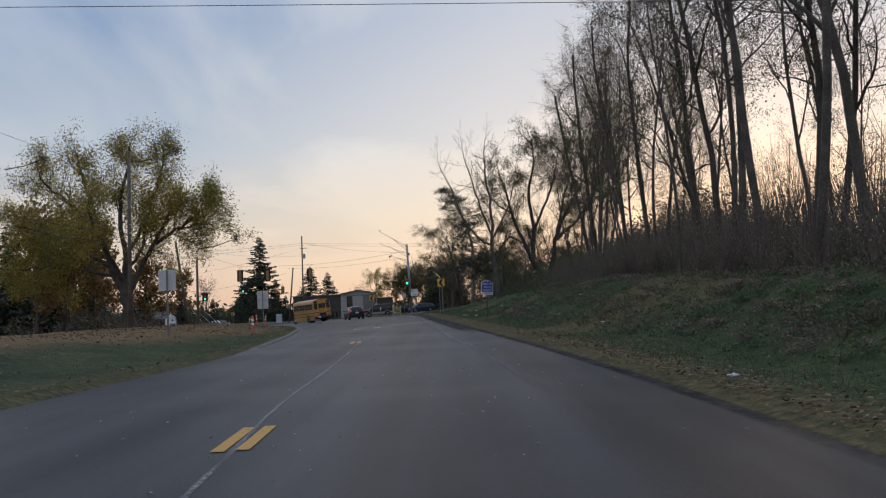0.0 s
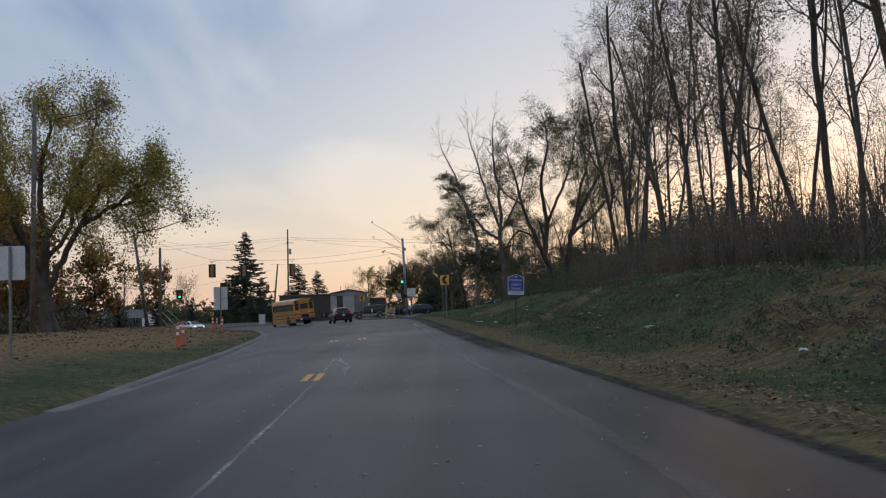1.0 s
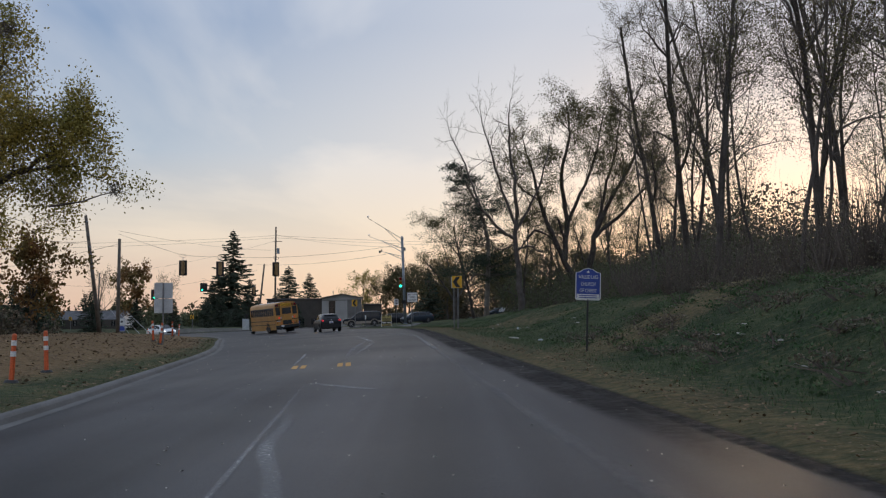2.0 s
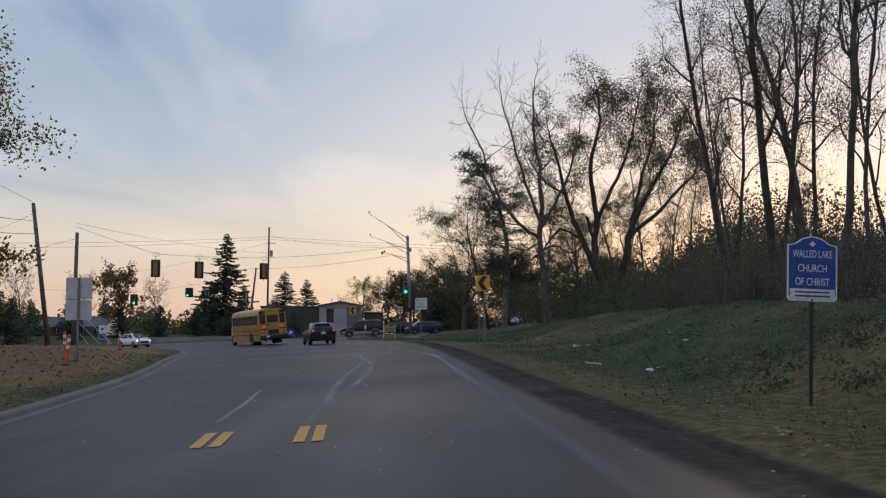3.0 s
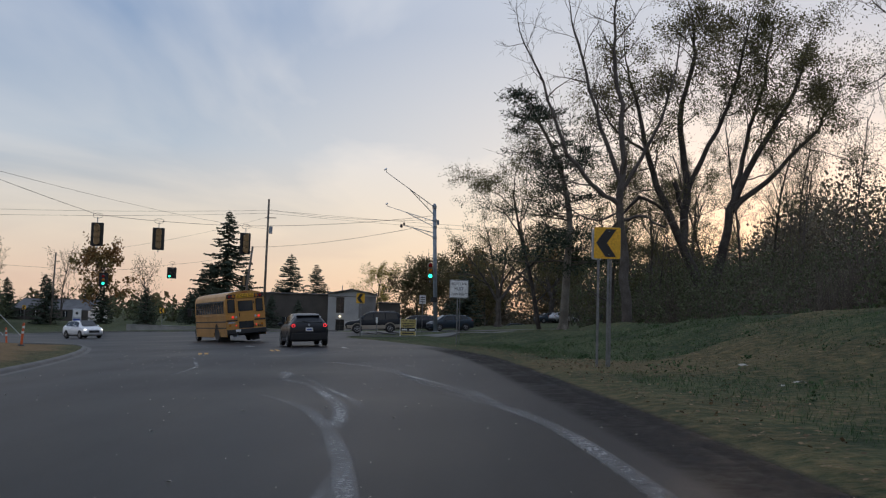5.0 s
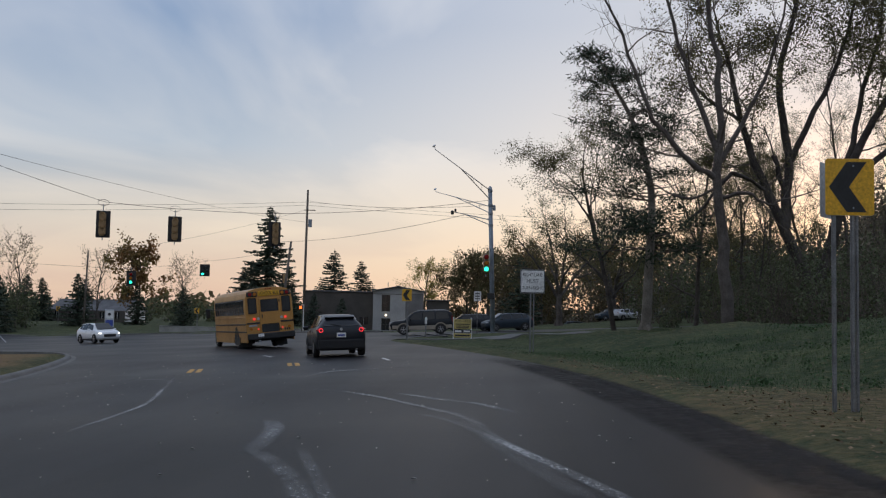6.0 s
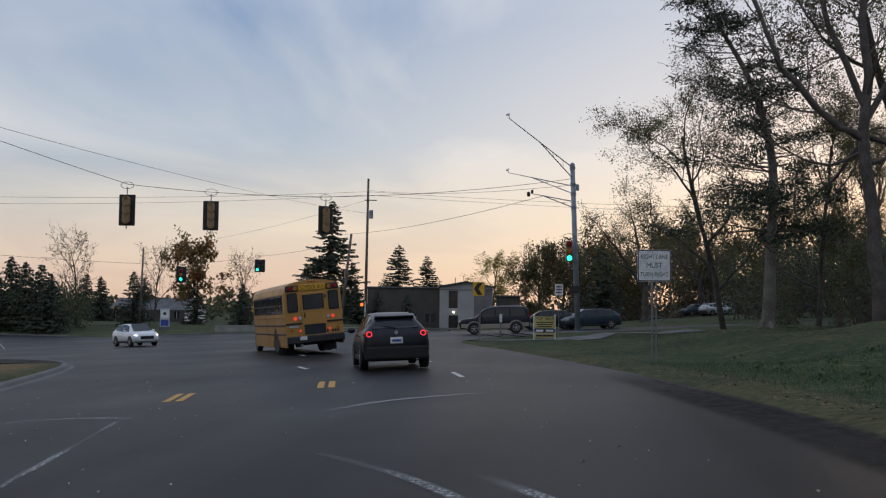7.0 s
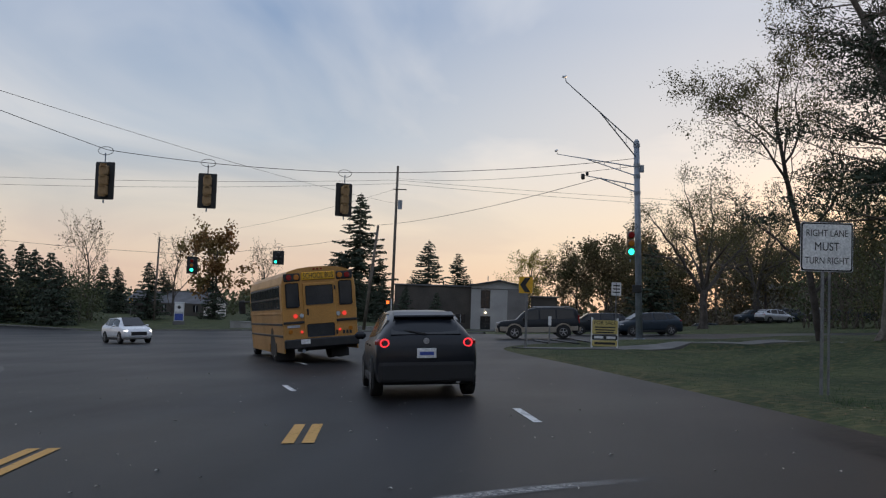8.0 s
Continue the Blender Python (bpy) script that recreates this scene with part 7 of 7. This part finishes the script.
def wall_with_gaps(w, h, gaps, thick, peak=0.0):
    """A wall in the xz plane from x = -w/2 with rectangular openings (x0, x1, z0, z1)."""
    xs = sorted({-w / 2, w / 2, *[g for q in gaps for g in q[:2]]})
    zs = sorted({0.0, h, *[g for q in gaps for g in q[2:]]})
    bm = bmesh.new()
    for a, b in zip(xs, xs[1:]):
        for c, d in zip(zs, zs[1:]):
            if not any(q[0] <= a and b <= q[1] and q[2] <= c and d <= q[3] for q in gaps):
                box(((a + b) / 2, thick / 2, (c + d) / 2), (b - a, thick, d - c), 0, None, bm)
    bmesh.ops.remove_doubles(bm, verts=bm.verts, dist=0.001)
    if peak:
        plate([(-w / 2, h), (w / 2, h), (0, h + peak)], thick, Matrix.Translation((0, thick / 2, 0)), bm)
    return bm


def hall():
    """A pale two-storey hall with a low gable, a tall window over the door, and a darker wing."""
    root = new("hall_building")
    w, h, d = 8.8, 6.9, 16.0
    gaps = [(-2.9, -1.4, 3.4, 6.3), (-2.9, -1.3, 0.0, 2.2)]
    part("front_wall", wall_with_gaps(w, h, gaps, 0.3, 0.8), WALL_PALE, root, "pale painted wall")
    for x in (-w / 2 + 0.15, w / 2 - 0.15):
        part("side_wall", box((x, d / 2 + 0.3, h / 2), (0.3, d, h)), WALL_PALE, root)
    part("back_wall", box((0, d + 0.45, h / 2), (w, 0.3, h)), WALL_PALE, root)
    for sg in (1, -1):
        m = Matrix.Translation((sg * w / 4, d / 2, h + 0.52)) @ Matrix.Rotation(sg * math.atan2(0.8, w / 2), 4, "Y")
        part("roof", box((0, 0, 0), (w / 2 + 0.6, d + 1.2, 0.16), 0.02), ROOF, root, "low grey roof").matrix_local = m
    for x0, x1, z0, z1 in gaps:
        fr = part("window" if z0 else "door", box(((x0 + x1) / 2, 0.2, (z0 + z1) / 2), (x1 - x0 - 0.02, 0.08, z1 - z0 - 0.02)), WINDOW, root)
        for x in (x0 + 0.05, (x0 + x1) / 2, x1 - 0.05):
            part("mullion", box((x, 0.13, (z0 + z1) / 2), (0.08, 0.06, z1 - z0 - 0.03)), BLACK, fr)
        part("rail", box(((x0 + x1) / 2, 0.135, (z0 + z1) / 2), (x1 - x0 - 0.04, 0.05, 0.08)), BLACK, fr)
    # added panel: the weaker light on this half is put into its colour
    part("side_bay", box((2.85, -0.04, 3.3), (3.1, 0.2, 6.6), 0.02), WALL_SHADED, root, "darker brick bay")
    part("door_lamp", box((-2.1, -0.12, 2.75), (0.3, 0.2, 0.2), 0.03), WARM_LAMP, root, "lit lamp over the door")
    part("string_course", box((-0.15, -0.03, 6.45), (w - 0.4, 0.06, 0.10)), WALL_DARK, root)
    part("vent_pipe", rod((-2.0, 4, 7.0), (-2.0, 4, 8.6), 0.07, 0.07, 8), GALV, root)
    part("wing", box((7.0, 6.0, 2.7), (4.0, 11.0, 5.4), 0.02), WALL_DARK, root, "darker wing")
    part("wing_roof", box((7.0, 6.0, 5.5), (4.5, 11.6, 0.2), 0.02), ROOF, root)
    part("long_wing", box((-10.6, 7.2, 3.35), (12.3, 10.5, 6.7), 0.02), WALL_DARK, root, "dark flat-roofed wing")
    part("long_wing_roof", box((-10.6, 7.2, 6.8), (12.8, 11.0, 0.22), 0.03), ROOF, root, "flat roof edge")
    for k in range(4):
        w0 = part("window", box((-15.4 + k * 3.1, 1.93, 1.7), (1.5, 0.1, 1.3), 0.01), WINDOW, root)
        part("window_frame", box((-15.4 + k * 3.1, 1.87, 1.7), (0.06, 0.05, 1.3)), SIGN_BACK, w0)
    root.matrix_basis = at(-22.3, 258.0, 4, -0.2)
    tagged(root, "pale two-storey hall with low gable and dark wing", "building")


hall()


def house(x, y, turn, w, d, h, peak, label, wall=WALL_DARK):
    root = new("house")
    n = max(2, int(w / 3))
    gaps = [(-w / 2 + (k + 0.5) * w / n - 0.5, -w / 2 + (k + 0.5) * w / n + 0.5, 0.9, 2.1) for k in range(n)]
    part("front_wall", wall_with_gaps(w, h, gaps, 0.25), wall, root)
    for q in gaps:
        fr = part("window", box(((q[0] + q[1]) / 2, 0.14, 1.5), (0.98, 0.06, 1.18)), WINDOW, root)
        part("window_frame", box(((q[0] + q[1]) / 2, 0.09, 1.5), (0.06, 0.05, 1.18)), WHITE_PAINT, fr)
    for sg in (1, -1):
        part("side_wall", plate([(-d / 2, 0), (d / 2, 0), (d / 2, h), (0, h + peak), (-d / 2, h)], 0.25, Matrix.Translation((sg * (w / 2 - 0.125), d / 2 + 0.2, 0)) @ Matrix.Rotation(radians(90), 4, "Z")), WHITE_PAINT, root, "white gable")
        m = Matrix.Translation((0, d / 2 + 0.2 + sg * d / 4, h + peak / 2 + 0.05)) @ Matrix.Rotation(-sg * math.atan2(peak, d / 2), 4, "X")
        part("roof", box((0, 0, 0), (w + 0.8, math.hypot(d / 2, peak) + 0.4, 0.14), 0.02), ROOF, root, "dark shingle roof").matrix_local = m
    part("back_wall", box((0, d + 0.2, h / 2), (w, 0.25, h)), wall, root)
    root.matrix_basis = at(x, y, turn, -0.2)
    tagged(root, label, "house")


house(-84.0, 272.0, -8, 16, 8, 2.4, 2.0, "low house with dark shingle roof behind hedges")
house(-104.0, 262.0, 20, 12, 7, 2.2, 1.6, "low house partly hidden by evergreens")
house(26.0, 268.0, 5, 14, 8, 4.5, 2.2, "dim house behind trees past the parked cars", WALL_PALE)
house(-36.0, 345.0, 0, 12, 8, 3.0, 1.8, "pale house behind the spruces", WALL_PALE)


def pylon_sign():
    root = new("pylon_sign")
    part("panel", box((0, 0, 1.7), (1.3, 0.25, 2.6), 0.04), SIGN_BACK, root, "pale blue-grey sign panel")
    part("lower_panel", box((0, -0.14, 1.0), (1.1, 0.03, 0.9), 0.01), BLUE_SHEET, root, "blue lower panel")
    part("upper_panel", box((0, -0.14, 2.25), (1.1, 0.03, 1.1), 0.01), WHITE_PAINT, root, "white upper panel")
    part("emblem", rod((0, -0.155, 2.3), (0, -0.175, 2.3), 0.22, 0.2, 16), BLACK, root)
    part("base", box((0, 0, 0.2), (1.5, 0.5, 0.5), 0.03), CONCRETE, root)
    root.matrix_basis = at(-62.6, 229.7, 15)
    tagged(root, "pale upright sign panel on the far grass", "sign")


def cabinet(x, y, w, h, label, m=SIGN_BACK):
    root = new("utility_cabinet")
    part("pad", box((0, 0, 0.02), (w + 0.3, 0.9, 0.2), 0.02), CONCRETE, root)
    part("body", box((0, 0, h / 2 + 0.1), (w, 0.7, h), 0.03), m, root)
    part("door", box((0, -0.36, h / 2 + 0.1), (w * 0.86, 0.02, h * 0.9), 0.008), m, root)
    part("roof", box((0, 0, h + 0.13), (w + 0.08, 0.8, 0.06), 0.02), m, root)
    root.matrix_basis = at(x, y, 8)
    tagged(root, label, "cabinet")


pylon_sign()
cabinet(-35.5, 214.5, 1.2, 1.9, "grey metal utility cabinet on concrete pad")


def low_wall():
    """A long low block wall with a flat coping."""
    root = new("low_wall")
    a, b = Vector((-50.5, 217.0)), Vector((-27.0, 213.2))
    d, n = (b - a).normalized(), 8
    turn = math.degrees(math.atan2(d.y, d.x))
    z = min(height_at(*a.lerp(b, k / n)) for k in range(n + 1))
    length = (b - a).length
    part("wall", box((0, 0, 0.3), (length, 0.3, 1.0), 0.01), CONCRETE_PALE, root)
    for k in range(n):
        x = -length / 2 + (k + 0.5) * length / n
        part("coping", box((x, 0, 0.84), (length / n - 0.03, 0.4, 0.09), 0.015), CONCRETE_PALE, root)
    c = (a + b) / 2
    root.matrix_basis = pose(c.x, c.y, z, 0, 0, turn)
    tagged(root, "long low pale concrete wall on the far grass", "wall")


def blue_board():
    root = new("notice_board")
    for x in (-0.7, 0.7):
        part("post", box((x, 0.06, 0.7), (0.09, 0.09, 2.2), 0.01), WHITE_PAINT, root, "white post")
    part("board", box((0, 0, 1.25), (1.7, 0.06, 1.2), 0.02), BLUE_SHEET, root, "blue board")
    part("emblem", plate([(-0.35, -0.2), (0.1, -0.3), (0.4, 0.15), (0.0, 0.32), (-0.2, 0.1)], 0.01, Matrix.Translation((0, -0.037, 1.3))), WHITE_PAINT, root, "pale emblem")
    root.matrix_basis = at(-30.1, 240.0, 8)
    tagged(root, "blue notice board with a pale emblem on posts", "sign")


CONCRETE_PALE = surface("pale_concrete", (0.20, 0.197, 0.19), (0.28, 0.275, 0.265), rough=0.85, scale=0.5, fine=25, bump=0.3, depth=0.01)
low_wall()
blue_board()


def roadside_bits():
    # marker post, pushed-up dark boards and the footpath at the corner
    root = new("marker_post")
    part("post", box((0, 0, 0.6), (0.09, 0.05, 1.5), 0.015), POSTMETAL, root)
    part("plate", box((0, -0.04, 1.15), (0.16, 0.012, 0.45), 0.005), WHITE_PAINT, root, "white marker plate")
    root.matrix_basis = at(-9.6, 153.2, 5)
    tagged(root, "small steel marker post with white plate", "marker post")
    for x, y, a, l in ((-8.9, 153.8, 12, 1.6), (-7.7, 154.2, -14, 1.5), (-10.0, 153.6, -5, 0.8)):
        ob = part("dark_board", box((0, 0, 0.10), (l, 0.5, 0.06), 0.01), BLACK)
        ob.matrix_basis = at(x, y, a, 0.02, (3, 6))
        tagged(ob, "dark broken board lying at the corner", "board", "broken boards")
    line = smooth_line([(-10.6, 146.2), (-6, 149.0), (-1, 152.0), (7.5, 155.6)], 1.0)
    zf = lambda x, y: on_grid(np.column_stack([x, y]), "z")[0]
    ob = sweep("footpath", line, [(0.65, -0.1), (0.65, 0.05), (-0.65, 0.05), (-0.65, -0.1)], CONCRETE, None, zf)
    tagged(ob, "narrow pale concrete footpath across the grass", "footpath", kind="structure")
    line = smooth_line([(-24, 238), (-12, 236), (10, 236), (40, 240)], 3.0)
    ob = sweep("car_park", line, [(9, -0.1), (9, 0.07), (-9, 0.07), (-9, -0.1)], SHOULDER, None, zf)
    tagged(ob, "grey asphalt car park before the hall", "car park", kind="structure")


roadside_bits()


# ---- grass, leaves and litter on the ground ----
def scatter(n, rng, where):
    pts = np.array([where(rng) for _ in range(n)])
    z, lit_, d = on_grid(pts, "z", "litter", "d")
    k = d > 0.25
    return pts[k], z[k], lit_[k]


def grass_blades(name, label, seed, n, where, size):
    rng = np.random.default_rng(seed)
    pts, z, lit_ = scatter(n, rng, where)
    keep = rng.uniform(size=len(pts)) > lit_ * 2.0
    pts, z = pts[keep], z[keep]
    k = len(pts)
    a = rng.uniform(0, 6.283, k)
    h = size * rng.uniform(0.5, 1.4, k)
    w = h * 0.04 + 0.004
    lean = rng.normal(size=(k, 2)) * 0.5 * h[:, None]
    dx, dy = np.cos(a) * w, np.sin(a) * w
    v = np.stack([np.column_stack([pts[:, 0] - dx, pts[:, 1] - dy, z - 0.03]), np.column_stack([pts[:, 0] + dx, pts[:, 1] + dy, z - 0.03]),
                  np.column_stack([pts[:, 0] + lean[:, 0], pts[:, 1] + lean[:, 1], z + h])], 1).reshape(-1, 3)
    ob = mesh_object(name, v, np.arange(3 * k).reshape(-1, 3), BLADES)
    tagged(ob, label, "grass", kind="stuff")


def near_right(r):
    y = 5 + 115 * r.uniform() ** 1.2
    return np.interp(y, RIGHT_X[:, 1], RIGHT_X[:, 0]) + 1.2 + 9 * r.uniform() ** 1.1, y


def near_left(r):
    y = r.uniform(12, 100)
    return np.interp(y, [p[1] for p in LEFT[::-1]], [p[0] for p in LEFT[::-1]]) - 0.35 - 12 * r.uniform() ** 1.4, y


def right_late(r):
    return r.uniform(-9, 14), r.uniform(100, 146)


grass_blades("grass", "rough dark green grass on the bank", 71, 90000, near_right, 0.09)
grass_blades("grass", "short dark green grass on the island", 72, 50000, near_left, 0.05)
grass_blades("grass", "short green lawn by the junction", 73, 40000, right_late, 0.05)


def fallen(name, label, seed, n, where, size, lift=0.03, material=LITTER, need=0.0):
    rng = np.random.default_rng(seed)
    pts, z, lit_ = scatter(n, rng, where)
    keep = rng.uniform(size=len(pts)) < np.maximum(lit_, need)
    lim = Limbs()
    for (x, y), g in zip(pts[keep], z[keep]):
        lim.leaf((x, y, g + lift + rng.uniform(0, 0.03)), size * rng.uniform(0.5, 1.5), 0.0, 0.8)
    ob = mesh_object(name, *lim.done(rng), material)
    tagged(ob, label, "fallen leaves", kind="stuff")


def verge_right(r):
    y = r.uniform(6, 118)
    return np.interp(y, RIGHT_X[:, 1], RIGHT_X[:, 0]) + 0.1 + abs(r.normal()) * 1.5, y


fallen("fallen_leaves", "brown fallen leaves along the verge", 81, 34000, verge_right, 0.055)
fallen("fallen_leaves", "brown fallen leaves over the grass island", 82, 16000, near_left, 0.10, need=0.05)
fallen("fallen_leaves", "large dry curled leaves gathered on the verge", 85, 11000, lambda r: (np.interp(y0 := r.uniform(5, 38), RIGHT_X[:, 1], RIGHT_X[:, 0]) + 0.45 + abs(r.normal()) * 1.5, y0), 0.072, 0.03, need=0.12)
fallen("fallen_leaves", "scattered fallen leaves on the bank", 83, 9000, near_right, 0.065, 0.05, need=0.10)


def weeds(seed, n):
    """Clumps of broad weeds on the bank."""
    rng = np.random.default_rng(seed)
    lim = Limbs()
    for _ in range(n):
        x, y = near_right(rng)
        x += 1.2
        g = height_at(x, y)
        h = rng.uniform(0.1, 0.32)
        for _ in range(34):
            a = rng.normal(size=3) * (h * 0.6, h * 0.6, h * 0.35)
            lim.leaf((x + a[0], y + a[1], g + h * 0.4 + a[2]), 0.07 * rng.uniform(0.6, 1.4), 0.2)
    ob = mesh_object("weeds", *lim.done(rng), BLADES)
    tagged(ob, "low weedy clumps on the grassy bank", "weeds", kind="stuff")


weeds(84, 420)


def rubbish():
    for x, y, s, lab in ((5.6, 46.1, 0.45, "torn white plastic bag on the grass"), (5.95, 35.2, 0.3, "crumpled white litter on the grass"), (4.9, 15.8, 0.3, "pale broken branch piece on the verge"), (3.1, 86.5, 0.4, "pale piece of rubbish on the verge"), (2.6, 71.0, 0.35, "flattened cardboard on the grass")):
        rng = np.random.default_rng(int(y))
        bm = bmesh.new()
        bmesh.ops.create_icosphere(bm, subdivisions=2, radius=s * 0.3)
        for v in bm.verts:
            v.co *= rng.uniform(0.55, 1.3)
            v.co.z *= 0.4
        ob = part("litter", bm, SIGN_BACK)
        ob.matrix_basis = at(x, y, rng.uniform(0, 180), 0.08)
        tagged(ob, lab, "litter", "roadside litter")


rubbish()


def bank_scraps():
    """A broken board and small torn scraps that lie on the bank."""
    board = part("broken_board", box((0, 0, 0.06), (0.42, 0.10, 0.045), 0.008), SCRAP)
    board.matrix_basis = at(1.9, 74.6, 12, 0.0, (4, 5))
    tagged(board, "pale broken board lying on the verge", "board", "broken boards")
    rng = np.random.default_rng(33)
    for _ in range(16):
        y = rng.uniform(24, 96)
        x = float(np.interp(y, RIGHT_X[:, 1], RIGHT_X[:, 0])) + rng.uniform(1.8, 6.0)
        bm = bmesh.new()
        bmesh.ops.create_grid(bm, x_segments=3, y_segments=2, size=0.5)
        w, d = rng.uniform(0.12, 0.3), rng.uniform(0.05, 0.13)
        for v in bm.verts:
            v.co = (v.co.x * w + rng.normal() * 0.012, v.co.y * d + rng.normal() * 0.012, 0.03 + rng.uniform(0, 0.05))
        r = bmesh.ops.extrude_face_region(bm, geom=bm.faces[:])
        bmesh.ops.translate(bm, verts=[v for v in r["geom"] if isinstance(v, bmesh.types.BMVert)], vec=(0, 0, 0.006))
        ob = part("scrap", bm, SCRAP)
        ob.matrix_basis = at(x, y, rng.uniform(0, 180), 0.03, (rng.uniform(-12, 12), rng.uniform(-12, 12)))
        tagged(ob, "small pale torn scrap on the grassy bank", "litter", "roadside scraps")


SCRAP = surface("pale_scrap", (0.34, 0.32, 0.28), (0.48, 0.46, 0.42), rough=0.8, scale=6, fine=30, bump=0, obj=0.35)
bank_scraps()


def nests():
    for x, y, z in ((-16.3, 80.7, 7.5), (-20.2, 77.8, 14.4), (-31.5, 80.0, 14.6)):
        rng = np.random.default_rng(int(z * 10))
        lim = Limbs()
        for _ in range(160):
            a = rng.normal(size=3) * 0.16
            b = a + rng.normal(size=3) * 0.14
            lim.tube([a, (a + b) / 2, b], [0.012, 0.01, 0.006], 3)
        lim.tube([(0.0, 0.0, -0.1), (-0.6, 0.1, -0.2), (-1.6, 0.3, -0.5), (-3.2, 0.5, -0.7)], [0.02, 0.03, 0.04, 0.05], 4)
        ob = mesh_object("bird_nest", *lim.done(rng), TWIG)
        ob.location = (x, y, z)
        tagged(ob, "dark ball of twigs high in the maple", "nest", "nests in the maple")


nests()
